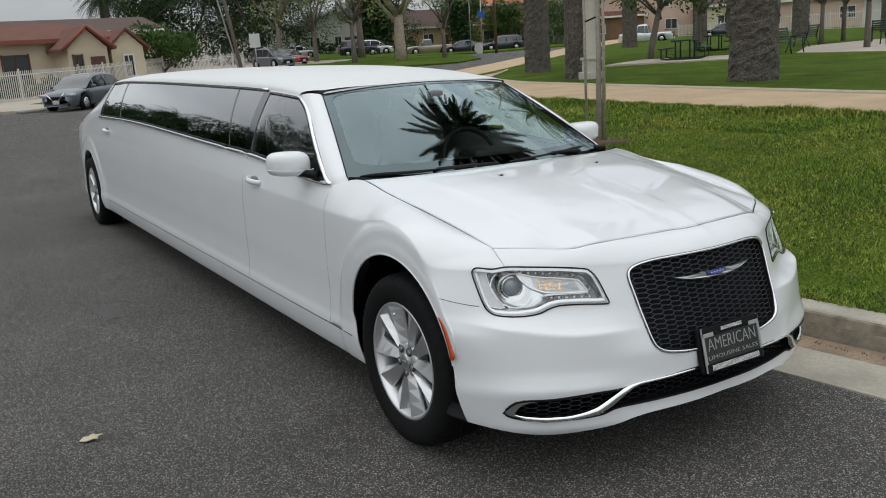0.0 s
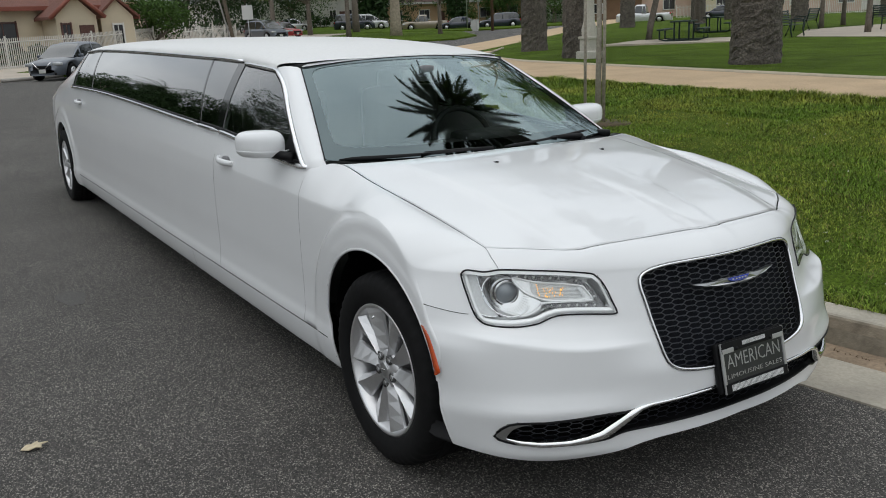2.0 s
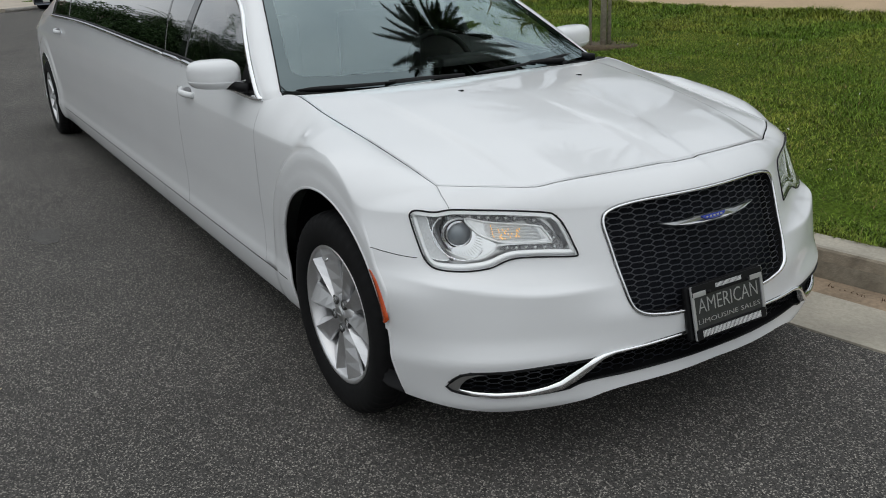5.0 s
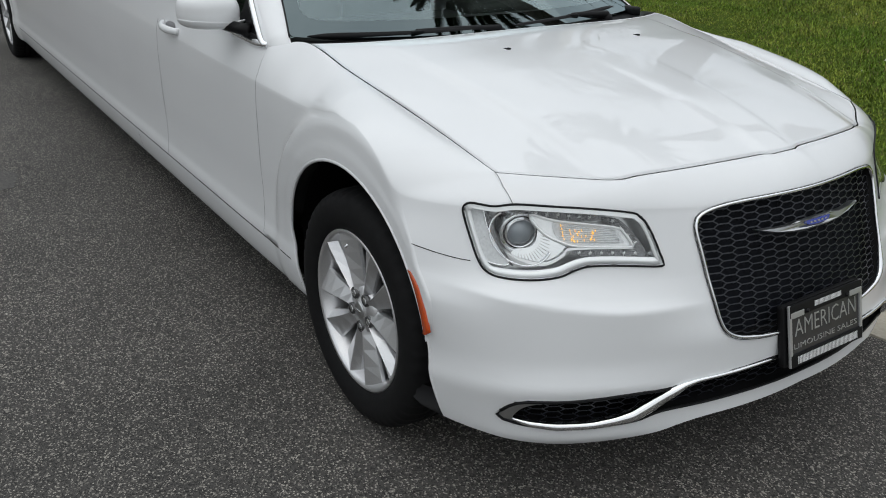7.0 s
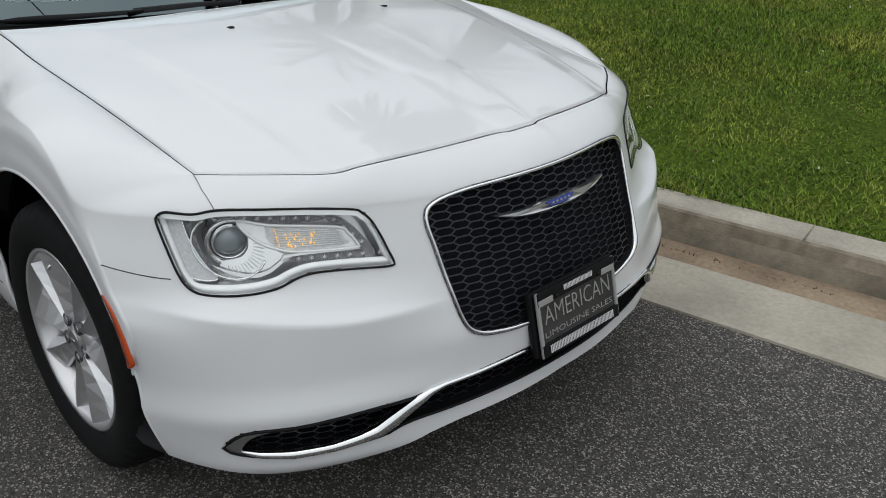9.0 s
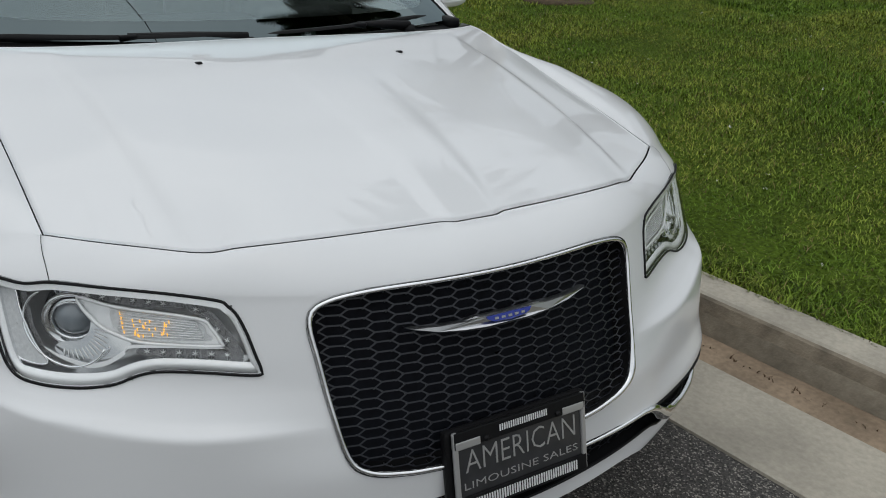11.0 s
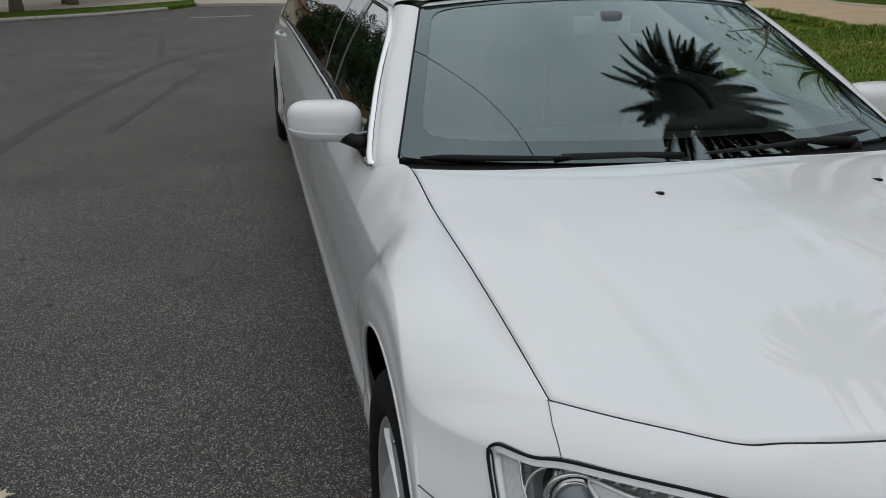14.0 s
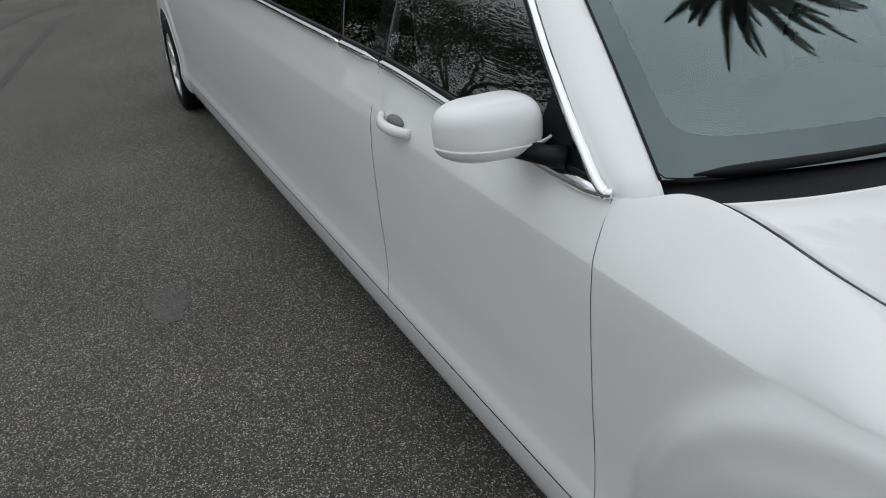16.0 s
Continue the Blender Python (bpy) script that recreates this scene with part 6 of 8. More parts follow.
def palm(place, height, trunk, reach, fronds, seed, label, lean=(0.0, 0.0), leaflets=34, boss=True, width=0.016, leaf=0.16):
    """Feather palm: scarred trunk, swollen under a crown of arching fronds made of single leaflets."""
    rng = np.random.default_rng(seed)
    t = thing("palm_tree", label, "palm tree", Matrix.Translation(place))
    n, k = 120, 34
    v = []
    for i in range(n):
        h = i / (n - 1)
        rad = trunk * (1.0 + 0.14 * math.exp(-h * height / 0.5) + 0.10 * h + (0.35 * max(0, (h - 0.86) / 0.14) if boss else 0))
        for j in range(k):
            a = 2 * math.pi * (j + 0.5 * (i % 2)) / k
            r = rad * (1 + rng.uniform(-0.05, 0.05) + 0.05 * noise.noise((7 * math.cos(a), 7 * math.sin(a), i * 0.45)))
            v.append((lean[0] * h**1.4 + r * math.cos(a), lean[1] * h**1.4 + r * math.sin(a), h * height - 0.2))
    part("trunk", v, grid_faces_ring(n, k), PALM_BARK, t, smooth=False)
    top = np.array((lean[0], lean[1], height - 0.3))
    verts, faces, stems = [], [], []
    for f in range(fronds):
        az = 2.39996 * f + rng.uniform(-0.2, 0.2)
        up = 1.25 - 1.95 * (f / fronds) ** 0.8 + rng.uniform(-0.12, 0.12)
        length = reach * rng.uniform(0.85, 1.12)
        d = np.array((math.cos(az), math.sin(az), 0.0))
        pts, p, e = [], top.copy(), up
        steps = 14
        for s in range(steps + 1):
            pts.append(p.copy())
            p = p + (d * math.cos(e) + np.array((0, 0, math.sin(e)))) * length / steps
            e -= (1.45 if up > 0 else 0.8) / steps
        pts = np.array(pts)
        stems.append(tube(pts, np.linspace(0.055, 0.008, steps + 1) * trunk / 0.45, 4))
        for q in np.linspace(0.10, 0.99, leaflets):
            i = min(int(q * steps), steps - 1)
            w = q * steps - i
            c = pts[i] * (1 - w) + pts[i + 1] * w
            along = pts[i + 1] - pts[i]
            along /= np.linalg.norm(along)
            across = np.cross(along, (0, 0, 1))
            across /= np.linalg.norm(across) + 1e-9
            over = np.cross(across, along)
            ln = reach * leaf * math.sin(math.pi * min(0.97, 0.18 + 0.80 * q)) ** 0.7
            for sgn in (-1, 1):
                tip = c + (across * sgn * 0.80 + along * 0.62 - over * 0.10 + np.array((0, 0, -0.18)) + rng.normal(size=3) * 0.05) * ln
                half = along * (width * reach / 3)
                b = len(verts)
                verts += [c - half, c + half, tip]
                faces.append((b, b + 1, b + 2))
    part("frond_stem", *joined(*stems), LEAF_PALM, t)
    crown = fast_part("crown", np.array(verts), np.array(faces), LEAF_PALM, t)
    return t


def grid_faces_ring(n, k):
    return [(i * k + j, i * k + (j + 1) % k, (i + 1) * k + (j + 1) % k, (i + 1) * k + j) for i in range(n - 1) for j in range(k)]


# near palm over the car's kerb side, and the park's row of palms
palm(Vector((-0.65, 8.25, 0.4)), 9.8, 0.21, 2.6, 95, 3, "tall feather palm on the lawn beside the car", lean=(-3.2, -2.15), leaflets=50, width=0.034, leaf=0.10)
palm(park(127.65, 25.0), 8.6, 0.49, 3.4, 70, 5, "stout old date palm with a rough grey trunk")
palm(park(138.5, 32.0), 11.5, 0.40, 4.2, 56, 6, "stout date palm behind the lamp post")
palm(park(141.25, 44.5), 12.0, 0.49, 4.4, 50, 7, "stout date palm beside the granite path")
palm(spot(135.25, 76.0, 0.15), 12.5, 0.60, 4.4, 40, 8, "date palm across the lawn", leaflets=20)
palm(spot(130.9, 80.0, 0.15), 12.5, 0.60, 4.4, 40, 9, "date palm across the lawn", leaflets=20)
palm(spot(128.9, 90.0, 0.15), 12.5, 0.65, 4.4, 40, 10, "date palm across the lawn", leaflets=20)
palm(spot(125.0, 72.0, 0.15), 12.5, 0.60, 4.4, 40, 11, "date palm beyond the plaza", leaflets=20)
palm(spot(120.2, 78.0, 0.15), 12.5, 0.60, 4.4, 40, 12, "date palm beyond the plaza", leaflets=20)
palm(spot(168.6, 86, 0), 7.2, 0.4, 3.0, 90, 13, "bushy palm behind the house", leaflets=24)
palm(Vector((-44, -9.5, 0.1)), 9.0, 0.3, 3.2, 40, 14, "feather palm beside the driveway", leaflets=26)

# young tree with stakes close to the car
young = thing("young_tree", "slim grey young tree tied to a stake on the lawn", "tree", Matrix.Translation(spot(137.35, 11.0, 0.28)))
rngs = np.random.default_rng(21)
stem = [tube([(0, 0, -0.2), (0.03, 0.0, 1.2), (-0.03, 0.04, 2.6), (0.05, 0, 4.2)], [0.040, 0.032, 0.030, 0.018], 10)]
stem.append(tube([(0.05, 0.05, 0), (0.10, 0.02, 1.3), (0.04, 0.06, 2.6)], [0.024, 0.020, 0.018], 8))
tips = []
for k in range(9):
    a = k * 2.4
    e = (1.1 * math.cos(a), 1.1 * math.sin(a), 3.4 + 0.25 * k)
    stem.append(tube([(0, 0, 2.4 + 0.15 * k), tuple(0.5 * c + 0.1 for c in e[:2]) + (3.0 + 0.2 * k,), e], [0.03, 0.02, 0.008], 5))
    tips.append(e)
part("trunk", *joined(*stem), STAKE, young)
fast_part("crown", *leaf_cloud(rngs, tips, [0.4] * 9, 160, 0.06), LEAF_MID, young)
part("stake", *tube([(-0.10, -0.11, -0.2), (-0.09, -0.12, 2.6)], 0.018, 8), STAKE, young, "wooden stake")
part("tie", *tube([(-0.09, -0.12, 1.5), (0, -0.02, 1.55), (0.05, 0.05, 1.5)], 0.012, 5), BLACK, young)
soil = part("mulch", *prism([(0.42 * math.cos(k) * (1 + 0.15 * math.sin(3 * k)), 0.34 * math.sin(k)) for k in np.linspace(0, 6.28, 24, endpoint=False)], -0.05, 0.018), material("bare brown soil", (0.10, 0.075, 0.045), 0.95, grain=((30, 0.3),)), young)

# street trees across the way: sparse spring leaves, limbs showing
for b, d, h, tr, sp, n, sd, bk in ((158.2, 78, 12, 0.24, 5.0, 3600, 31, BARK), (155.9, 84, 11, 0.24, 4.6, 3000, 32, BARK), (153.4, 76, 12, 0.22, 4.6, 3600, 33, BARK), (147.4, 80, 10.5, 0.20, 4.6, 3200, 35, BARK)):
    tree(spot(b, d), h, tr, sp, n, 0.12, LEAF_YOUNG, bk, "street tree with sparse young leaves and bare limbs", sd, 0.32, 30, group="street trees")
tree(spot(150.3, 78), 13, 0.5, 5.0, 3600, 0.13, LEAF_YOUNG, PALE_BARK, "large pale-barked street tree with sparse leaves", 34, 0.34, 30)
tree(spot(152.9, 92), 12, 0.36, 4.0, 2000, 0.2, LEAF_DARK, BARK, "dark old tree across the street", 36, 0.4)
tree(spot(165.6, 60), 3.7, 0.13, 2.3, 6000, 0.10, LEAF_MID, BARK, "round dense green tree behind the fence", 41, 0.22, 44, 0.75, low=0.35)
for b, d, h, sp, n, m, sd in ((165.6, 92, 9.5, 4.0, 4200, LEAF_DARK, 42), (163.6, 100, 13, 6.5, 4200, LEAF_MID, 43), (161.2, 96, 12, 6.5, 4500, LEAF_DARK, 44), (159.7, 92, 11, 6.0, 4500, LEAF_DARK, 45), (157.0, 120, 10, 6, 2800, LEAF_MID, 47),
                              (150.9, 120, 11, 4.5, 2600, LEAF_DARK, 48), (146.0, 118, 8, 4.0, 2400, LEAF_MID, 49), (139.9, 118, 7, 4.5, 2400, LEAF_MID, 50), (143.2, 122, 6, 3.0, 1800, LEAF_MID, 51)):
    tree(spot(b, d), h, 0.3, sp, int(4 * n), 0.12, m, BARK, "dense green tree among the houses", sd, 0.25, 60, 0.85, low=0.12)
cypress(spot(152.2, 112), 13, 1.5, 61)
cypress(spot(151.4, 112), 14, 1.7, 62)
cypress(spot(146.3, 112), 15, 1.7, 63)
tree(park(134.0, 50), 6.4, 0.15, 4.2, 9000, 0.10, LEAF_MID, BARK, "leaning park tree behind the picnic table", 71, 0.38, 50, lean=(-0.3, 1.0), low=0.42)
tree(park(131.0, 64), 6.4, 0.17, 4.2, 9000, 0.10, LEAF_MID, BARK, "leafy park tree on the lawn", 72, 0.4, 50, low=0.36)
for b, d, sd in ((123.8, 61, 73), (121.3, 50, 74), (122.6, 66, 75)):
    tree(park(b, d), 5.6, 0.12, 2.8, 6000, 0.08, LEAF_MID, BARK, "young plaza tree in a mulch ring", sd, 0.42, 44, low=0.5, group="plaza trees")
# trees along the near street's other side, mirrored in the windows
for az, far, h, sp, sd, m in ((188.5, 48, 7, 3.5, 80, LEAF_DARK), (191.5, 42, 8.5, 3.2, 81, LEAF_DARK), (195, 38, 7.5, 3.4, 82, LEAF_DARK), (199.5, 37.5, 10, 4.0, 83, LEAF_DARK), (204.5, 37, 14, 5.0, 84, LEAF_DARK), (211, 36, 19, 6.5, 85, LEAF_DARK), (219, 33, 17, 6.0, 86, LEAF_DARK)):
    x, y = -2 + far * math.cos(math.radians(az)), -0.8 + far * math.sin(math.radians(az))
    tree(Vector((x, y, 0.1)), h, 0.28, sp, 17000, 0.11, m, BARK, "dense dark street tree on the verge", sd, 0.22, 60, 0.9, low=0.16, group="verge trees")


# ---- street furniture ----
LAMP_WHITE = material("cream concrete lamp post", (0.55, 0.52, 0.46), 0.8, grain=((20, 0.1),), bump=(60, 0.002))
POLE_WOOD = material("brown utility pole wood", (0.13, 0.075, 0.045), 0.9, grain=((12, 0.3),))
GALV = material("galvanised steel", (0.45, 0.46, 0.47), 0.45, 0.7)
GREEN_STEEL = material("dark green coated steel", (0.012, 0.030, 0.026), 0.45)
SIGN_BLUE = material("blue sign face", (0.02, 0.10, 0.42), 0.4)
SIGN_WHITE = material("white sign face", (0.6, 0.6, 0.58), 0.5)

lamp = thing("street_lamp", "cream concrete park lamp post on a stepped base", "lamp", Matrix.Translation(park(137.75, 31.0)))
part("plinth", *joined(box(0, 0, 0.09, 0.52, 0.52, 0.22, 0.03), box(0, 0, 0.34, 0.38, 0.38, 0.38, 0.04), box(0, 0, 0.56, 0.44, 0.44, 0.08, 0.02)), LAMP_WHITE, lamp, smooth=False)
part("post", *lathe([(0.20, 0.60), (0.21, 0.78), (0.155, 0.98), (0.14, 1.3), (0.13, 3.0), (0.12, 6.0), (0.10, 7.2), (0.0, 7.2)], 16, "z"), LAMP_WHITE, lamp)
part("globe", *lathe([(0.06, 7.15), (0.18, 7.3), (0.24, 7.55), (0.18, 7.8), (0.0, 7.9)], 16, "z"), SIGN_WHITE, lamp)


def pole(bearing, far, height, rad, mat, label, lean=(0, 0), sign=None, name="utility_pole", category="pole"):
    t = thing(name, label, category, Matrix.Translation(spot(bearing, far)))
    part("shaft", *tube([(0, 0, -0.3), (lean[0], lean[1], height)], [rad, rad * 0.8], 10), mat, t)
    if sign:
        for w, h, z, m in sign:
            o = part("sign_panel", *box(0, 0, 0, 0.02, w, h, 0.004), m, t, smooth=False)
            o.matrix_basis = Matrix.Translation((0.05, -0.02, z)) @ Matrix.Rotation(math.radians(-35), 4, "Z")
    return t
pole(160.75, 72, 11, 0.16, BARK, "dark leaning utility pole", (0.3, -1.7))
pole(160.9, 72.5, 11, 0.07, GALV, "pale conduit beside the utility pole", (0.3, -2.4), name="conduit_pole")
pole(143.95, 92, 12, 0.16, POLE_WOOD, "brown wooden utility pole")
pole(144.85, 96, 7.5, 0.06, GALV, "street post with a blue sign", sign=((0.8, 0.6, 4.2, SIGN_BLUE),), name="sign_post", category="sign")
pole(145.6, 100, 9, 0.06, GALV, "slim grey steel street post", name="steel_post", category="post")
pole(159.75, 62, 3.0, 0.04, GALV, "small white sign on a post", sign=((0.75, 0.95, 2.4, SIGN_WHITE),), name="sign_post", category="sign")
box_ob = thing("utility_box", "pale street utility box on the verge", "utility box", Matrix.Translation(spot(145.1, 95)) @ pose(0, 0, 0, 0, 0, 40))
part("cabinet", *box(0, 0, 0.55, 0.7, 0.9, 1.2, 0.04), SIGN_WHITE, box_ob)
part("cap", *box(0, 0, 1.17, 0.78, 0.98, 0.06, 0.02), GALV, box_ob)


def picnic_table(m):
    t = thing("picnic_table", "dark green steel picnic table on a concrete slab", "table", m)
    part("tabletop", *box(0, 0, 0.75, 0.80, 2.3, 0.06, 0.015), GREEN_STEEL, t)
    for s in (-1, 1):
        part("bench_seat", *box(s * 0.75, 0, 0.45, 0.30, 2.3, 0.06, 0.012), GREEN_STEEL, t)
        part("leg_loop", *tube([(-0.85, s * 0.7, 0.43), (-0.85, s * 0.7, 0.08), (-0.6, s * 0.7, 0.03), (0.6, s * 0.7, 0.03), (0.85, s * 0.7, 0.08), (0.85, s * 0.7, 0.43)], 0.035, 8), GREEN_STEEL, t)
        part("upright", *tube([(-0.28, s * 0.7, 0.03), (-0.28, s * 0.7, 0.73)], 0.035, 8), GREEN_STEEL, t)
        part("upright", *tube([(0.28, s * 0.7, 0.03), (0.28, s * 0.7, 0.73)], 0.035, 8), GREEN_STEEL, t)
    return t
slab_at = park(131.8, 46.0, 0.01)
slab = part("table_slab", *prism([(-2.6, -2.4), (2.4, -2.4), (2.6, 2.4), (-2.4, 2.4)], -0.1, 0.03), PALE_SLAB, smooth=False)
slab.matrix_world = Matrix.Translation(slab_at) @ pose(0, 0, 0, 0, 0, 30)
tagged(slab, "pale concrete slab under the picnic table", "slab", kind="structure")
picnic_table(Matrix.Translation(slab_at + Vector((0, 0, 0.03))) @ pose(0, 0, 0, 0, 0, 34))
picnic_table(Matrix.Translation(park(130.0, 60.0)) @ pose(0, 0, 0, 0, 0, 34))


def bench(m):
    t = thing("park_bench", "dark green slatted steel park bench", "bench", m, "park benches")
    for k in range(5):
        part("slat", *box(-0.20 + 0.1 * k, 0, 0.45, 0.07, 1.7, 0.03, 0.006), GREEN_STEEL, t)
        part("slat", *box(-0.27 - 0.02 * k, 0, 0.55 + 0.1 * k, 0.03, 1.7, 0.07, 0.006), GREEN_STEEL, t)
    for s in (-1, 1):
        part("side_frame", *tube([(0.30, s * 0.85, 0.0), (0.24, s * 0.85, 0.25), (0.26, s * 0.85, 0.62), (0.05, s * 0.85, 0.66), (-0.25, s * 0.85, 0.62)], 0.03, 6), GREEN_STEEL, t)
        part("side_frame", *tube([(-0.42, s * 0.85, 0.0), (-0.26, s * 0.85, 0.42), (-0.40, s * 0.85, 1.0)], 0.03, 6), GREEN_STEEL, t)
    return t
b0 = bench(Matrix.Translation(park(125.55, 46.5, 0.03)) @ pose(0, 0, 0, 0, 0, 20))
for bb, dd, rr in ((124.7, 57, 200), (120.0, 58, 120), (119.4, 54, 140)):
    copy_thing(b0, Matrix.Translation(park(bb, dd, 0.03)) @ pose(0, 0, 0, 0, 0, rr))


# ---- parked cars ----
CAR_GLASS = material("dark car glass", (0.02, 0.024, 0.026), 0.05, coat=1.0, spec=0.8)
TAIL_RED = material("red tail lamp", (0.35, 0.01, 0.01), 0.2, coat=1.0)
LAMP_CLEAR = material("clear lamp glass", (0.55, 0.57, 0.58), 0.1, 0.4, coat=1.0)


def parked_car(m, kind, length, width, height, paint, label, group="parked cars"):
    """A parked car lofted along its length: body, glass house, panes, wheels, lamps and bumpers."""
    t = thing("parked_" + {"sedan": "sedan", "suv": "suv", "van": "minivan", "pickup": "pickup"}[kind], label, "car", m, group)
    L, W, H = length / 2, width / 2, height
    belt = H * (0.60 if kind in ("sedan",) else 0.58)
    if kind == "pickup":
        hoodz = curve((-L, 0.92), (-L + 0.1, 1.0), (-0.1 * L, 1.0), (0.35 * L, belt), (L - 0.25, belt * 0.96), (L - 0.04, belt * 0.84), (L, belt * 0.6))
        roof = curve((-0.12 * L, belt), (-0.06 * L, H), (0.22 * L, H), (0.48 * L, belt))
        x0, x1 = -0.12 * L, 0.48 * L
    elif kind == "sedan":
        hoodz = curve((-L, belt * 0.85), (-L + 0.1, belt * 1.04), (-0.5 * L, belt * 1.06), (0.45 * L, belt), (L - 0.3, belt * 0.86), (L - 0.05, belt * 0.72), (L, belt * 0.5))
        roof = curve((-0.72 * L, belt * 1.04), (-0.35 * L, H * 0.985), (-0.05 * L, H), (0.15 * L, H * 0.97), (0.55 * L, belt))
        x0, x1 = -0.72 * L, 0.55 * L
    else:
        hoodz = curve((-L, belt * 0.9), (-L + 0.05, belt * 1.04), (0.45 * L, belt), (L - 0.25, belt * 0.88), (L - 0.04, belt * 0.74), (L, belt * 0.5))
        roof = curve((-L + 0.05, belt * 1.02), (-0.82 * L, H * 0.97), (-0.3 * L, H), (0.1 * L, H * 0.98), (0.62 * L, belt))
        x0, x1 = -L + 0.05, 0.62 * L
    xs = np.concatenate([[-L], np.linspace(-L + 0.03, L - 0.03, 44), [L]])
    plan = curve((-L, 0.72), (-L + 0.15, 0.90), (-L + 0.6, 0.98), (0, 1.0), (L - 0.9, 0.98), (L - 0.3, 0.90), (L - 0.08, 0.76), (L, 0.62))
    rows = []
    axles = (-L * 0.60, L * 0.63)
    wr = 0.33 if kind == "sedan" else 0.37
    for x in xs:
        w, zt = W * float(plan(x)), float(hoodz(x))
        zb = 0.22
        for ax in axles:
            if abs(x - ax) < wr + 0.06:
                zb = max(zb, 0.32 + math.sqrt(max(0, (wr + 0.06) ** 2 - (x - ax) ** 2)))
        zb = min(zb, zt - 0.1)
        half = [(0.90 * w, zb), (w, zb + 0.35 * (zt - zb)), (0.985 * w, zb + 0.72 * (zt - zb)), (0.93 * w, zt - 0.02), (0.80 * w, zt), (0.4 * w, zt + 0.03)]
        rows.append([(x, -y, z) for y, z in half] + [(x, 0, zt + 0.035)] + [(x, y, z) for y, z in half[::-1]])
    g = np.array(rows)
    body = part("body", g.reshape(-1, 3), grid_faces(len(xs), 13) + [tuple(range(13))[::-1], tuple((len(xs) - 1) * 13 + k for k in range(13))], paint, t)
    xr = np.linspace(x0, x1, 24)
    rows = []
    for x in xr:
        zt = float(roof(x))
        zb = float(hoodz(x)) - 0.02
        zt = max(zt, zb + 0.004)
        k = (zt - zb) / max(0.01, H - belt)
        w0, w1 = 0.92 * W * float(plan(x)), (0.92 - 0.17 * k) * W
        half = [(w0, zb), (w0 + (w1 - w0) * 0.85, zb + 0.85 * (zt - zb)), (w1 * 0.94, zt - 0.01 * k), (w1 * 0.5, zt + 0.03 * k)]
        rows.append([(x, -y, z) for y, z in half] + [(x, 0, zt + 0.035 * k)] + [(x, y, z) for y, z in half[::-1]])
    g = np.array(rows)
    faces = grid_faces(24, 9)
    top, glass = [], []
    for f in faces:
        i, j = divmod(f[0], 9)
        mid = xr[i]
        side = j in (0, 7)
        slope = j in (2, 3, 4, 5) and (abs(roof(xr[i]) - roof(xr[min(i + 1, 23)])) > 0.022)
        (glass if side or slope else top).append(f)
    part("glass_house", *used(g.reshape(-1, 3), glass), CAR_GLASS, t, "dark car windows")
    part("roof", *used(g.reshape(-1, 3), top), paint, t)
    for xp in ({"sedan": (-0.62, -0.12, 0.30), "pickup": (0.02, 0.30), "suv": (-0.62, -0.12, 0.34), "van": (-0.62, -0.12, 0.34)}[kind]):
        for s in (-1, 1):
            x = xp * L
            zb, zt = float(hoodz(x)), float(roof(x))
            if zt - zb > 0.12:
                k = (zt - zb) / max(0.01, H - belt)
                part("door_pillar", *tube([(x, s * 0.925 * W * float(plan(x)), zb), (x - 0.04, s * (0.925 - 0.16 * k) * W, zt - 0.04)], 0.035, 5), paint, t)
    for ax in axles:
        for s in (-1, 1):
            w = part("wheel", *lathe([(0.0, 0.0), (wr * 0.62, 0.0), (wr * 0.66, 0.02), (wr * 0.9, 0.02), (wr, 0.0), (wr, -0.18), (0, -0.18)], 22), RUBBER, t)
            w.location = (ax, s * 0.97 * W, wr)
            w.rotation_euler = (0, 0, 0 if s > 0 else math.pi)
            rim = part("rim", *lathe([(0.0, 0.03), (wr * 0.2, 0.03), (wr * 0.6, 0.015), (wr * 0.62, 0.0)], 16), ALLOY, w)
            for k in range(5):
                a = k * 1.2566
                part("spoke_gap", *box(wr * 0.4 * math.cos(a), 0.026, wr * 0.4 * math.sin(a), 0.05, 0.004, 0.05, 0.0), BLACK, w)
    fx = L - 0.10
    for s in (-1, 1):
        part("headlight", *box(fx - 0.08, s * W * 0.70, belt * 0.74, 0.26, 0.34, 0.13, 0.04), LAMP_CLEAR, t)
        part("tail_light", *box(-L + 0.07, s * W * 0.74, belt * 0.86, 0.14, 0.26, 0.20, 0.03), TAIL_RED, t)
        part("wing_mirror", *box(0.40 * L, s * (W + 0.08), belt + 0.06, 0.12, 0.20, 0.13, 0.04), paint, t)
    part("grille", *box(L - 0.035, 0, belt * 0.58, 0.07, W * 0.95, 0.20, 0.03), BLACK, t)
    part("lower_bumper", *box(L - 0.06, 0, 0.30, 0.10, W * 1.35, 0.15, 0.04), BLACK, t)
    part("plate", *box(L + 0.004, 0, belt * 0.44, 0.01, 0.31, 0.16, 0.003), SIGN_WHITE, t)
    part("plate", *box(-L - 0.004, 0, belt * 0.7, 0.01, 0.31, 0.16, 0.003), SIGN_WHITE, t)
    return t


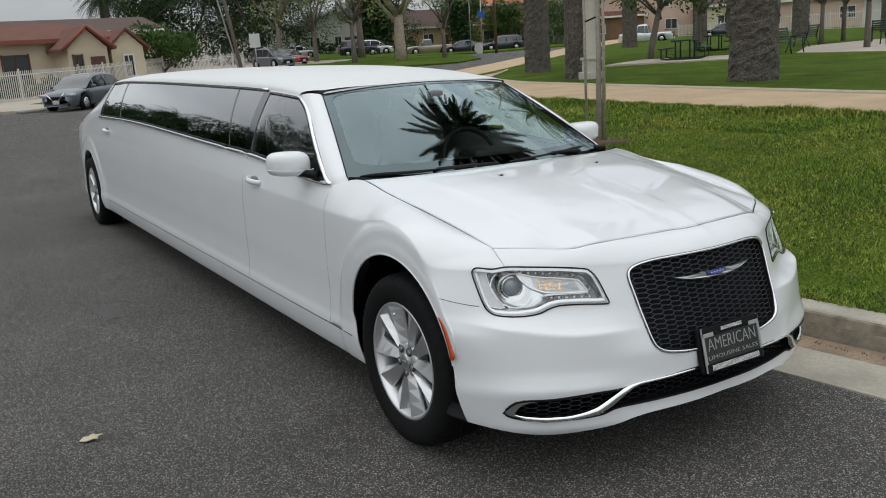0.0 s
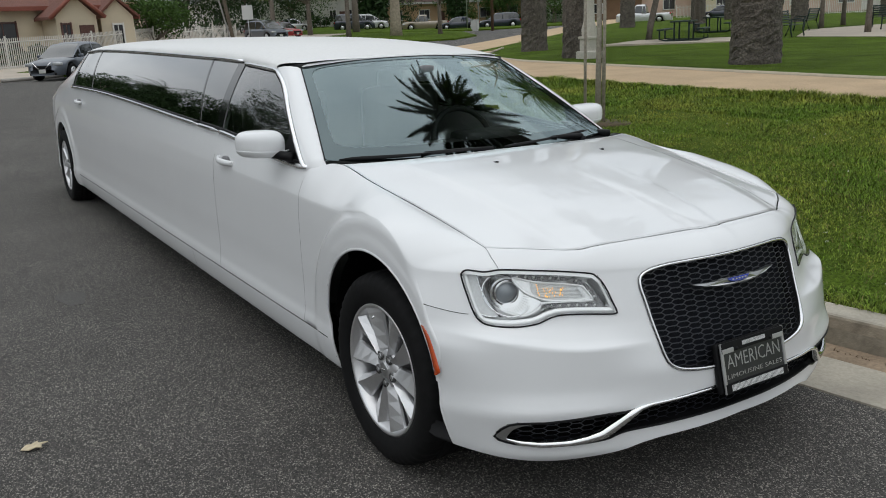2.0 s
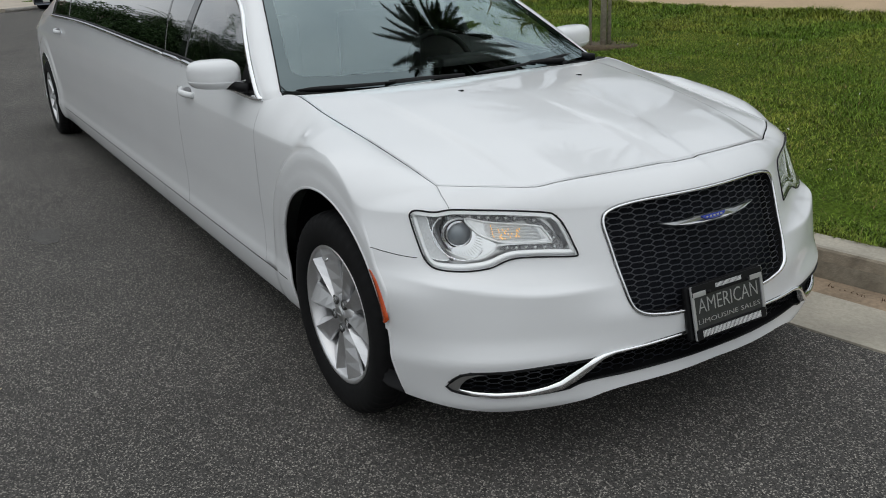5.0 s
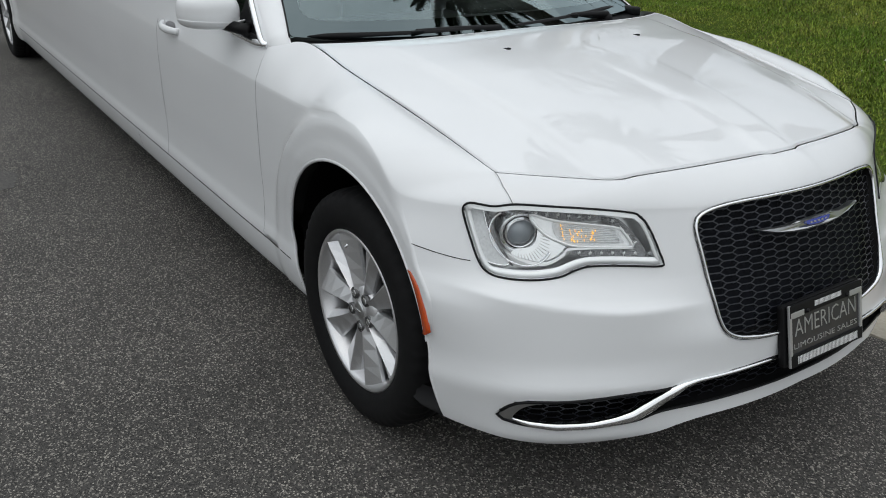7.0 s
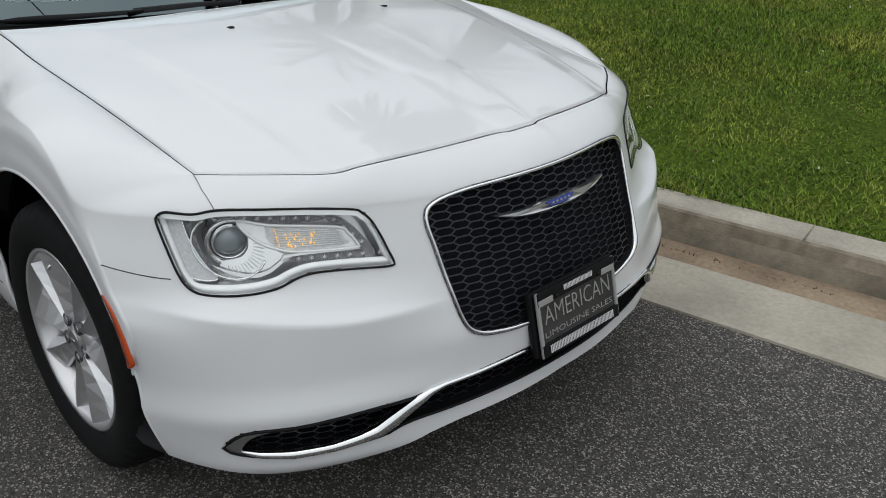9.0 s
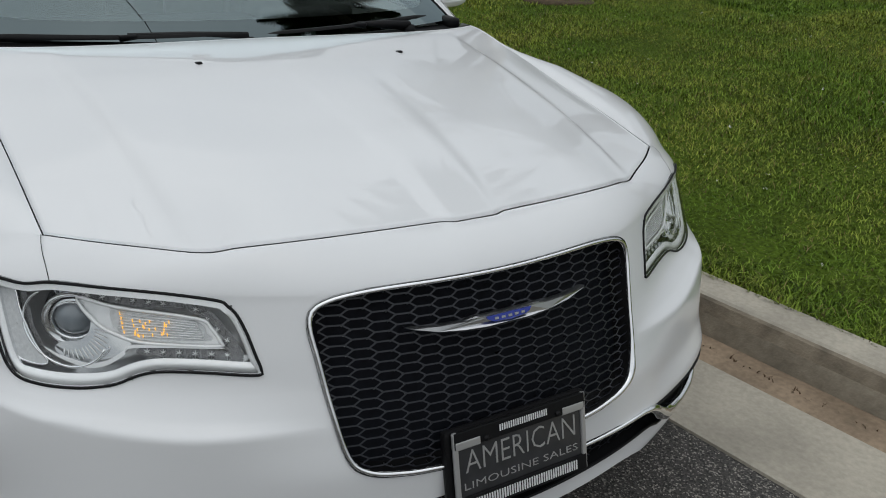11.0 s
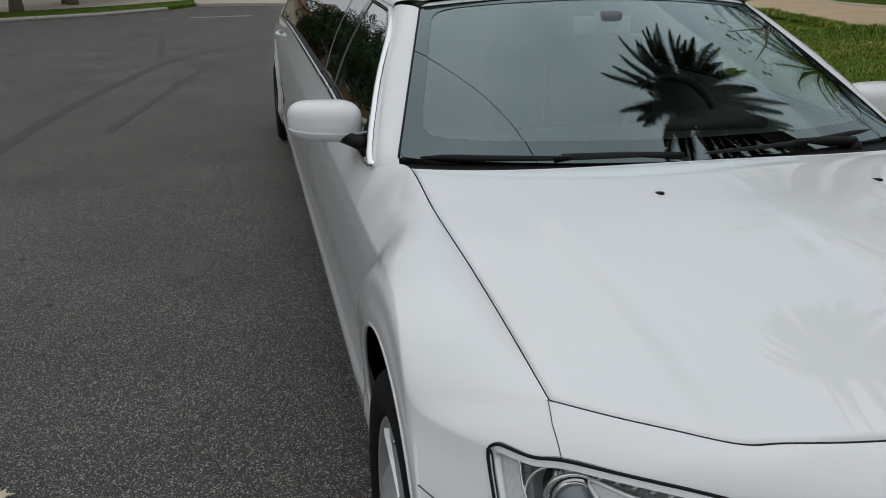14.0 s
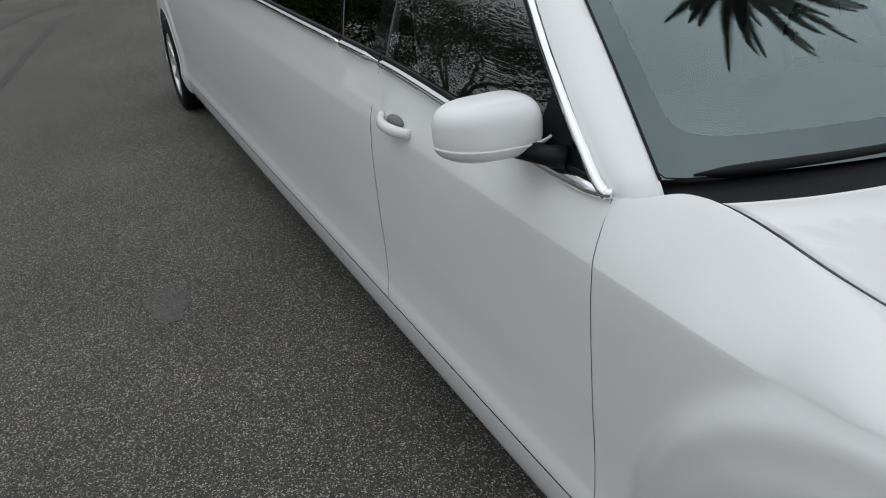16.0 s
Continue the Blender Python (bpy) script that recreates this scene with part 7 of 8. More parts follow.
def car_paint(name, c):
    return material(name, c, 0.3, 0.2, coat=1.0, grain=((200, 0.05),))
SLATE = car_paint("slate blue-grey car paint", (0.085, 0.10, 0.125))
NAVY = car_paint("dark navy car paint", (0.02, 0.026, 0.045))
TAN = car_paint("tan car paint", (0.30, 0.25, 0.18))
WHITE_CAR = car_paint("white car paint far", (0.66, 0.67, 0.68))
RED_CAR = car_paint("red car paint", (0.40, 0.02, 0.02))
grey = parked_car(Matrix.Translation(spot(170.35, 41.0)) @ pose(0, 0, 0.0, 0, 0, -42), "sedan", 4.62, 1.78, 1.50, SLATE, "slate grey sedan parked along the fence", "parked cars")
for s in (-1, 1):
    part("grille_vee", *tube([(2.30, s * 0.42, 0.74), (2.33, s * 0.16, 0.50)], 0.025, 6), CHROME, grey, "chrome V trim")
for b, d, kind, ln, wd, ht, paint, rz, label in ((153.0, 104, "suv", 4.8, 1.95, 1.95, NAVY, 62, "dark blue off-road vehicle parked at the far kerb"), (152.1, 108, "van", 5.0, 1.95, 1.85, WHITE_CAR, 62, "white van parked behind the off-road vehicle"),
                                                 (148.4, 101, "pickup", 5.4, 1.85, 1.72, TAN, 245, "tan pickup truck parked at the far kerb"), (146.2, 101, "sedan", 4.8, 1.82, 1.45, NAVY, 245, "dark navy sedan parked at the far kerb"), (143.55, 104, "van", 5.1, 1.98, 1.75, NAVY, 248, "dark minivan parked at the far kerb"),
                                                 (134.2, 96, "pickup", 5.8, 2.0, 1.9, WHITE_CAR, 215, "white pickup truck parked beyond the lawn"), (129.4, 100, "sedan", 4.8, 1.82, 1.45, NAVY, 215, "dark blue sedan parked beyond the lawn"),
                                                 (158.7, 74, "suv", 4.6, 1.85, 1.7, SLATE, 10, "dark grey car waiting beside the kerb"), (157.8, 80, "sedan", 4.5, 1.8, 1.45, RED_CAR, 20, "red car parked beside the kerb"), (157.0, 104, "sedan", 4.6, 1.8, 1.45, WHITE_CAR, 60, "white sedan parked in the far street"), (159.4, 108, "sedan", 4.6, 1.8, 1.5, WHITE_CAR, 60, "silver-white car parked in the far street")):
    parked_car(Matrix.Translation(spot(b, d, 0.02)) @ pose(0, 0, 0, 0, 0, rz), kind, ln, wd, ht, paint, label)


# ---- fences and houses ----
FENCE_WHITE = material("white painted steel", (0.66, 0.64, 0.60), 0.5, grain=((8, 0.1),))
STUCCO = material("cream stucco", (0.62, 0.54, 0.40), 0.9, grain=((40, 0.06), (0.8, 0.10)), bump=(60, 0.004))
PEACH = material("peach stucco", (0.60, 0.40, 0.25), 0.9, grain=((30, 0.06), (0.8, 0.08)))
PINK = material("pale pink stucco", (0.60, 0.44, 0.36), 0.9, grain=((30, 0.06), (0.8, 0.08)))
OFFWHITE = material("off-white siding", (0.58, 0.57, 0.53), 0.8, grain=((30, 0.05), (0.8, 0.08)))
SAGE = material("sage green siding", (0.34, 0.38, 0.30), 0.8, grain=((30, 0.05), (0.8, 0.08)))
GREYBLUE = material("grey blue siding", (0.27, 0.30, 0.33), 0.8, grain=((30, 0.05),))
BROWN_WALL = material("brown stucco", (0.16, 0.10, 0.06), 0.9, grain=((30, 0.1), (0.8, 0.15)))
ROOF_RED = material("red-brown shingles", (0.15, 0.060, 0.042), 0.9, grain=((14, 0.2), (1.2, 0.12)), bump=(20, 0.02))
ROOF_BROWN = material("dark brown shingles", (0.10, 0.065, 0.055), 0.9, grain=((14, 0.2), (1.2, 0.12)), bump=(20, 0.02))
ROOF_GREY = material("grey shingles", (0.12, 0.12, 0.125), 0.9, grain=((14, 0.2), (1.2, 0.12)), bump=(20, 0.02))
ROOF_TILE = material("orange clay tiles", (0.42, 0.14, 0.07), 0.85, grain=((10, 0.25),), bump=(12, 0.04))
TRIM_RED = material("red-brown fascia", (0.24, 0.075, 0.05), 0.7)
TRIM_WHITE = material("white trim", (0.7, 0.69, 0.66), 0.6)
WINDOW_DARK = material("dark window glass", (0.03, 0.03, 0.032), 0.08, coat=0.6)
CURTAIN = material("dark red-brown shutter", (0.10, 0.045, 0.035), 0.7, grain=((20, 0.3),))


def gable_roof(w, d, eave, ridge, over, along="x", hip=0.0, thick=0.16):
    """A pitched roof with thickness: ridge along x or y, hipped by that length."""
    a, b = (w / 2 + over, d / 2 + over) if along == "x" else (d / 2 + over, w / 2 + over)
    r = a - hip
    low = [(-a, -b, eave), (a, -b, eave), (a, b, eave), (-a, b, eave), (-r, 0, ridge), (r, 0, ridge)]
    v = low + [(x, y, z + thick) for x, y, z in low]
    f = [(0, 1, 5, 4), (2, 3, 4, 5)] + ([(1, 2, 5), (3, 0, 4)] if hip else [])
    ends = [(1, 2, 8, 7), (3, 0, 6, 9)] if hip else [(1, 5, 11, 7), (5, 2, 8, 11), (3, 4, 10, 9), (4, 0, 6, 10)]
    f = [q[::-1] for q in f] + [tuple(i + 6 for i in q) for q in f] + [(0, 1, 7, 6), (2, 3, 9, 8)] + ends
    if along == "y":
        v = [(-y, x, z) for x, y, z in v]
    return v, f


def gable_wall(w, d, h, ridge, along="x"):
    a, b = w / 2, d / 2
    v = [(-a, -b, -0.8), (a, -b, -0.8), (a, b, -0.8), (-a, b, -0.8), (-a, -b, h), (a, -b, h), (a, b, h), (-a, b, h)]
    f = [(0, 1, 5, 4), (1, 2, 6, 5), (2, 3, 7, 6), (3, 0, 4, 7)]
    if along == "y":
        v += [(0, -b, ridge), (0, b, ridge)]
        f += [(4, 5, 8), (6, 7, 9)]
    else:
        v += [(a, 0, ridge), (-a, 0, ridge)]
        f += [(5, 6, 8), (7, 4, 9)]
    return v, f


def window_on(parent, x, y, z, w, h, face, frame=TRIM_WHITE, pane=WINDOW_DARK, bars=1):
    """A window set in a wall; face: the wall's outward direction in degrees."""
    r = Matrix.Translation((x, y, z)) @ Matrix.Rotation(math.radians(face), 4, "Z")
    win = part("window", *joined(box(0.03, -w / 2, 0, 0.10, 0.09, h + 0.16, 0.01), box(0.03, w / 2, 0, 0.10, 0.09, h + 0.16, 0.01), box(0.03, 0, h / 2, 0.10, w, 0.09, 0.01), box(0.05, 0, -h / 2, 0.14, w + 0.2, 0.09, 0.01), *[box(0.02, -w / 2 + w * (k + 1) / (bars + 1), 0, 0.05, 0.05, h, 0.0) for k in range(bars)]), frame, parent, smooth=False)
    win.matrix_basis = r
    pn = part("pane", *box(0.0, 0, 0, 0.03, w, h), pane, win, smooth=False)
    return win


def house(m, label, w, d, eave, ridge, wall, roof, along="x", windows=(), over=0.5, hip=0.0, trim=TRIM_WHITE, door=None, frame=TRIM_WHITE, storeys=1):
    t = thing("house", label, "house", m)
    part("wall", *gable_wall(w, d, eave, ridge if hip == 0 else eave + 0.01, along), wall, t, smooth=False)
    part("roof", *gable_roof(w, d, eave - 0.1, ridge, over, along, hip), roof, t, smooth=False)
    a, b = w / 2 + over, d / 2 + over
    for k in (-1, 1):
        if hip or along == "x":
            part("fascia", *box(0, k * b, eave - 0.06, 2 * a, 0.06, 0.24), trim, t, smooth=False)
        if hip or along == "y":
            part("fascia", *box(k * a, 0, eave - 0.06, 0.06, 2 * b, 0.24), trim, t, smooth=False)
    for x, z, ww, hh in windows:
        window_on(t, w / 2 + 0.01, x, z, ww, hh, 0, frame)
    if door:
        dd = part("door", *joined(box(w / 2 + 0.03, door, 1.02, 0.08, 0.95, 2.04, 0.01)), CURTAIN, t, smooth=False)
        part("step", *box(w / 2 + 0.6, door, 0.05, 1.2, 1.6, 0.3, 0.02), PALE_SLAB, t, smooth=False)
    return t


def facing(bearing, far, turn=0, z=0.0):
    """A pose whose +x looks back to where the walk begins, turned by that many degrees."""
    return Matrix.Translation(spot(bearing, far, z)) @ pose(0, 0, 0, 0, 0, bearing - 180 + turn)


# cream house behind the fence
h = house(facing(176.1, 60, 14), "cream stucco house with a red-brown shingle roof", 9.0, 15.4, 3.0, 4.05, STUCCO, ROOF_RED, "y", [(1.0, 1.35, 1.5, 1.7), (-4.4, 1.35, 1.7, 1.4), (4.4, 2.3, 0.7, 0.45)], 0.6, trim=TRIM_RED, frame=CURTAIN, hip=3.0)
wing = thing("house", "cream gabled porch wing with a red-brown roof", "house", facing(170.45, 55.5, 14))
part("wall", *gable_wall(4.2, 2.2, 2.5, 3.6, "x"), STUCCO, wing, smooth=False)
part("roof", *gable_roof(4.2, 2.2, 2.35, 3.6, 0.4, "x"), ROOF_RED, wing, smooth=False)
for s in (-1, 1):
    part("barge_board", *tube([(2.52, s * 1.5, 2.40), (2.52, 0, 3.72)], 0.11, 4), TRIM_RED, wing)
part("door", *box(2.14, 0.5, 1.0, 0.10, 0.8, 2.0, 0.01), CURTAIN, wing, smooth=False)
window_on(wing, 2.12, -0.6, 1.4, 0.5, 1.4, 0, CURTAIN)
upper = house(facing(168.1, 58, 14), "small cream gable beside the porch with a red-brown roof", 4, 1.9, 2.4, 3.4, STUCCO, ROOF_RED, "x", [(0, 1.3, 0.6, 1.3)], 0.3, trim=TRIM_RED)
house(facing(173.3, 78, 10), "cream two-storey house with a dark brown roof", 11, 18.0, 3.5, 4.7, STUCCO, ROOF_BROWN, "y", [(-7.0, 2.4, 1.2, 0.9), (-4.5, 2.4, 1.2, 0.9)], 0.7, hip=0.0)
house(Matrix.Translation((-56, -13, 0.1)) @ pose(0, 0, 0, 0, 0, 10), "brown stucco house across the driveway", 9, 14, 4.6, 6.4, BROWN_WALL, ROOF_BROWN, "y", [(-4, 2.2, 1.6, 1.3), (0, 2.2, 1.6, 1.3), (4, 2.2, 1.2, 1.3)], 0.6)
# houses across the far street
house(facing(155.3, 128, 20), "small off-white house with a grey roof", 9, 12, 3.2, 5.6, OFFWHITE, ROOF_GREY, "x", [(-3, 1.6, 1.4, 1.3), (0.5, 1.6, 1.0, 1.3), (3.4, 1.6, 1.0, 1.3)], door=2.0)
house(facing(152.6, 134, 20), "grey-blue two-storey house across the street", 9, 11, 5.6, 8.0, GREYBLUE, ROOF_GREY, "x", [(-3, 4.2, 1.2, 1.2), (2, 4.2, 1.2, 1.2), (-3, 1.6, 1.4, 1.3)])
house(facing(148.6, 126, 18), "low tan house with a brown roof", 9, 15, 3.2, 5.6, PEACH, ROOF_BROWN, "y", [(-5, 1.6, 1.5, 1.3), (-1, 1.6, 1.5, 1.3), (4, 1.6, 1.5, 1.3)], hip=3.0, door=1.5)
big = house(facing(143.2, 130, 16), "peach two-storey building with an orange tile roof", 10, 13, 6.0, 7.8, PEACH, ROOF_TILE, "y", [(-4, 1.8, 1.8, 1.3), (0, 1.8, 1.2, 1.5), (3.8, 1.8, 1.6, 1.3), (-3, 4.6, 1.0, 1.0)], hip=2.5)
part("balcony", *joined(box(5.6, 0.5, 3.3, 1.4, 10.5, 0.25, 0.02), box(6.25, 0.5, 4.0, 0.10, 10.5, 1.2, 0.02)), PEACH, big, smooth=False)
house(facing(139.4, 128, 14), "sage green house with a flat grey roof", 9, 9, 4.2, 5.2, SAGE, ROOF_GREY, "y", [(-2, 1.7, 1.6, 1.3), (2.4, 1.7, 1.2, 1.4)], hip=3.0)
house(facing(133.6, 128, 12), "pale pink two-storey building", 10, 16, 6.4, 8.2, PINK, ROOF_TILE, "y", [(-5, 4.6, 1.4, 1.2), (0, 4.6, 1.4, 1.2), (5, 4.6, 1.4, 1.2), (-4, 1.7, 1.6, 1.3), (1, 1.7, 1.6, 1.3)], hip=3.0)
house(facing(136.6, 124, 12), "low red-brown brick building", 8, 8, 3.2, 4.4, BROWN_WALL, ROOF_RED, "y", [(-2, 1.6, 1.4, 1.2)], hip=2.0)
house(facing(127.8, 122, 8), "cream house beyond the park", 9, 14, 3.6, 5.6, STUCCO, ROOF_BROWN, "y", [(-4, 1.7, 1.6, 1.3), (0.5, 1.7, 1.6, 1.3), (4.5, 1.7, 1.6, 1.3)], hip=3.0)
house(facing(122.6, 112, 4), "pale pink house with a red-brown roof beyond the plaza", 9, 15, 3.4, 5.4, PINK, ROOF_RED, "y", [(-5, 1.7, 1.6, 1.3), (0.0, 1.7, 1.6, 1.3), (4.8, 1.7, 1.6, 1.3)], hip=3.0, door=2.4)
house(facing(118.2, 112, 2), "off-white house beyond the plaza", 9, 13, 3.4, 5.4, OFFWHITE, ROOF_BROWN, "y", [(-4, 1.7, 1.6, 1.3), (3.4, 1.7, 1.6, 1.3)], hip=3.0)
house(facing(161.0, 126, 20), "white house behind dark trees", 9, 12, 3.2, 5.4, OFFWHITE, ROOF_GREY, "x", [(-3, 1.6, 1.4, 1.3), (2, 1.6, 1.4, 1.3)])


def picket_fence(a, b, height, count, label, mat=FENCE_WHITE):
    """A steel picket fence between two places: posts, rails, and one object for each picket."""
    a, b = Vector(a), Vector(b)
    t = thing("fence", label, "fence", Matrix.Translation(a))
    d = b - a
    ang = math.atan2(d.y, d.x)
    n = d.length
    for z in (0.22, height - 0.22):
        part("rail", *tube([(0, 0, z), (d.x, d.y, d.z + z)], 0.028, 4), mat, t)
    v, f = box(0, 0, height / 2, 0.035, 0.035, height - 0.12)
    first = part("picket", v, f, mat, t, smooth=False)
    first.location = (0, 0, 0.04)
    for k in range(1, count):
        o = new("picket", first.data)
        o.parent = t
        o.location = d * (k / count) + Vector((0, 0, 0.04))
        o.rotation_euler = (0, 0, ang)
    pv, pf = box(0, 0, height / 2 + 0.04, 0.09, 0.09, height + 0.1, 0.01)
    post = part("post", pv, pf, mat, t, smooth=False)
    for k in range(1, max(2, int(n / 2.6)) + 1):
        o = new("post", post.data)
        o.parent = t
        o.location = d * (k / max(2, int(n / 2.6)))
    return t


picket_fence(spot(177.5, 47), spot(170.6, 50.5), 1.65, 62, "white steel picket fence before the cream house")
picket_fence(spot(170.6, 50.5), spot(165.6, 60), 1.65, 70, "white steel picket fence beside the grey sedan")
picket_fence(spot(165.6, 60.5), spot(160.6, 76), 1.4, 60, "pale picket fence along the far walk")
picket_fence(spot(126.8, 100), spot(118.0, 96), 1.9, 90, "white ornate fence beyond the plaza")
picket_fence(spot(132.2, 112), spot(127.0, 108), 1.6, 60, "white fence before the pink building")
HEDGE = leaf_material("clipped hedge leaves", (0.03, 0.06, 0.02))
rngh = np.random.default_rng(91)
for b, d, ln, hh in ((178.0, 50.5, 7.0, 1.3), (173.2, 52, 4.0, 1.1), (163.0, 84, 7, 1.9), (155.0, 116, 4, 1.8), (150.2, 112, 5, 2.0), (141.8, 118, 6, 2.2), (151.9, 108, 3, 2.2)):
    t = thing("hedge", "dense dark green hedge before a house", "hedge", facing(b, d))
    c = [(rngh.uniform(-0.5, 0.5), rngh.uniform(-ln / 2, ln / 2), rngh.uniform(0.2, hh * 0.85)) for _ in range(30)]
    for k in range(6):
        part("stem", *tube([(0, -ln / 2 + ln * k / 5, -0.2), (0.1, -ln / 2 + ln * k / 5, hh * 0.7)], 0.03, 4), BARK, t)
    fast_part("foliage", *leaf_cloud(rngh, c, [0.45] * 30, 1500, 0.12), HEDGE, t)


# overhead wires seen against the sky
WIRE = material("black overhead wire", (0.01, 0.01, 0.01), 0.6)
for a, b, sag in ((spot(190, 60, 9.0), spot(160.75, 72, 9.4), 0.6), (spot(190, 62, 8.2), spot(160.75, 72, 8.6), 0.6), (Vector((-45, -14, 9.0)), Vector((28, -12.5, 9.0)), 0.9), (Vector((-37.2, -18.2, 8.0)), Vector((19.3, 12.6, 8.0)), 0.0)):
    t = np.linspace(0, 1, 24)[:, None]
    p = np.array(a) * (1 - t) + np.array(b) * t
    p[:, 2] -= sag * 4 * (t * (1 - t))[:, 0]
    ob = part("overhead_wire", *tube(p, 0.007, 4), WIRE)
    tagged(ob, "thin black overhead wire", "wire")

# ---- small things on the ground ----
leaf = part("fallen_leaf", *prism([(0.0, 0.0), (0.035, -0.012), (0.06, 0.004), (0.085, -0.004), (0.075, 0.022), (0.095, 0.038), (0.06, 0.036), (0.045, 0.055), (0.03, 0.034), (0.008, 0.036)], 0.006, 0.010), material("pale dry leaf", (0.55, 0.47, 0.32), 0.8, grain=((60, 0.15),)), smooth=False)
leaf.matrix_world = pose(-0.93, -2.06, 0.0, 4, -7, 60)
tagged(leaf, "pale dry leaf lying on the asphalt", "leaf")
patch = part("tar_patch", *prism([(0.17 * math.cos(k) * (1 + 0.12 * math.sin(2.3 * k)), 0.085 * math.sin(k) * (1 + 0.2 * math.cos(3 * k))) for k in np.linspace(0, 6.283, 22, endpoint=False)], -0.01, 0.003), SMOOTH_PATCH, smooth=False)
patch.matrix_world = pose(-2.97, -1.53, 0, 0, 0, 0)
tagged(patch, "smooth round tar patch in the asphalt", "tar patch", kind="structure")

# small dark oil spots on the road
OIL = material("dark oil spot", (0.040, 0.039, 0.038), 0.7, grain=((40, 0.2),))
rngo = np.random.default_rng(17)
for x, y, r in ((-1.2, -2.6, 0.022), (-0.5, -2.3, 0.016), (-1.9, -3.0, 0.030), (-2.6, -2.2, 0.018), (0.6, -2.2, 0.02), (1.3, -1.6, 0.024), (1.9, -0.7, 0.03), (1.6, -0.3, 0.02), (-3.4, -2.5, 0.026), (-4.2, -3.1, 0.03), (-5.4, -2.4, 0.035), (0.9, -2.9, 0.025)):
    rim = [(r * rngo.uniform(0.7, 1.2) * math.cos(k), 0.7 * r * rngo.uniform(0.7, 1.2) * math.sin(k)) for k in np.linspace(0, 6.283, 12, endpoint=False)]
    ob = part("oil_spot", *prism(rim, -0.01, 0.003), OIL, smooth=False)
    ob.matrix_world = pose(x, y, float(fall(y)), 0, 0, 40 * x)
    tagged(ob, "small dark oil spot on the asphalt", "oil spot", kind="structure")

# faint tyre marks curving over the road
SKID = material("faint rubber tyre mark", (0.050, 0.050, 0.050), 0.8, grain=((60, 0.25), (5, 0.15)))
for line, wide in (([(-5.6, -3.50), (-6.74, -3.50), (-8.7, -3.40), (-11.18, -3.14), (-14.48, -2.64), (-16.45, -2.03), (-17.53, -1.24)], 0.16), ([(-15.9, -2.83), (-18.8, -3.06), (-24.06, -3.47)], 0.14), ([(-7.52, -2.62), (-10.27, -2.28), (-14.34, -1.74)], 0.10)):
    k = np.linspace(0, len(line) - 1, 40)
    a = np.array(line)
    c = np.stack([np.interp(k, range(len(a)), a[:, 0]), np.interp(k, range(len(a)), a[:, 1]), 0 * k], -1)
    c[1:-1, 1] = (c[:-2, 1] + c[1:-1, 1] + c[2:, 1]) / 3
    c[:, 2] = fall(c[:, 1]) + 0.004
    tagged(part("tyre_mark", *ribbon(c, np.tile((0, 0, 1.0), (40, 1)), wide, 0.0), SKID, smooth=False), "faint dark tyre mark on the asphalt", "tyre mark", kind="structure")

# grass: blades on the lawn, thick near the car
def blades(rng, count, x0, x1, y0, y1, tall, wide):
    x = rng.uniform(x0, x1, count)
    y = rng.uniform(0, 1, count) ** 1.3 * (y1 - y0) + y0
    y = y + kerb_y(x) + 0.14
    return tufts(rng, x, y, tall, wide)


def tufts(rng, x, y, tall, wide):
    """Leaning grass blades rooted at the given places on the lawn."""
    count = len(x)
    z = lawn_lift(x, y) - 0.006
    field = np.array([noise.noise((a * 1.1, b * 1.1, 3.0)) + 0.5 * noise.noise((a * 4, b * 4, 7.0)) for a, b in zip(x, y)])
    h = tall * rng.uniform(0.5, 1.3, count) * (1 + 0.75 * field)
    a = rng.uniform(0, 2 * math.pi, count)
    lean = rng.uniform(0.3, 1.5, count)[:, None] * h[:, None]
    d = np.stack([np.cos(a), np.sin(a), 0 * a], -1)
    s = np.stack([-np.sin(a), np.cos(a), 0 * a], -1) * wide * rng.uniform(0.7, 1.3, (count, 1))
    p = np.stack([x, y, z], -1)
    mid = p + d * lean * 0.35 + np.stack([0 * x, 0 * x, h * 0.62], -1)
    tip = p + d * lean + np.stack([0 * x, 0 * x, h * 0.95], -1)
    v = np.stack([p - s, p + s, mid + s * 0.7, mid - s * 0.7, tip], 1).reshape(-1, 3)
    k = np.arange(count) * 5
    f = np.concatenate([np.stack([k, k + 1, k + 2], -1), np.stack([k, k + 2, k + 3], -1), np.stack([k + 3, k + 2, k + 4], -1)])
    return v, f


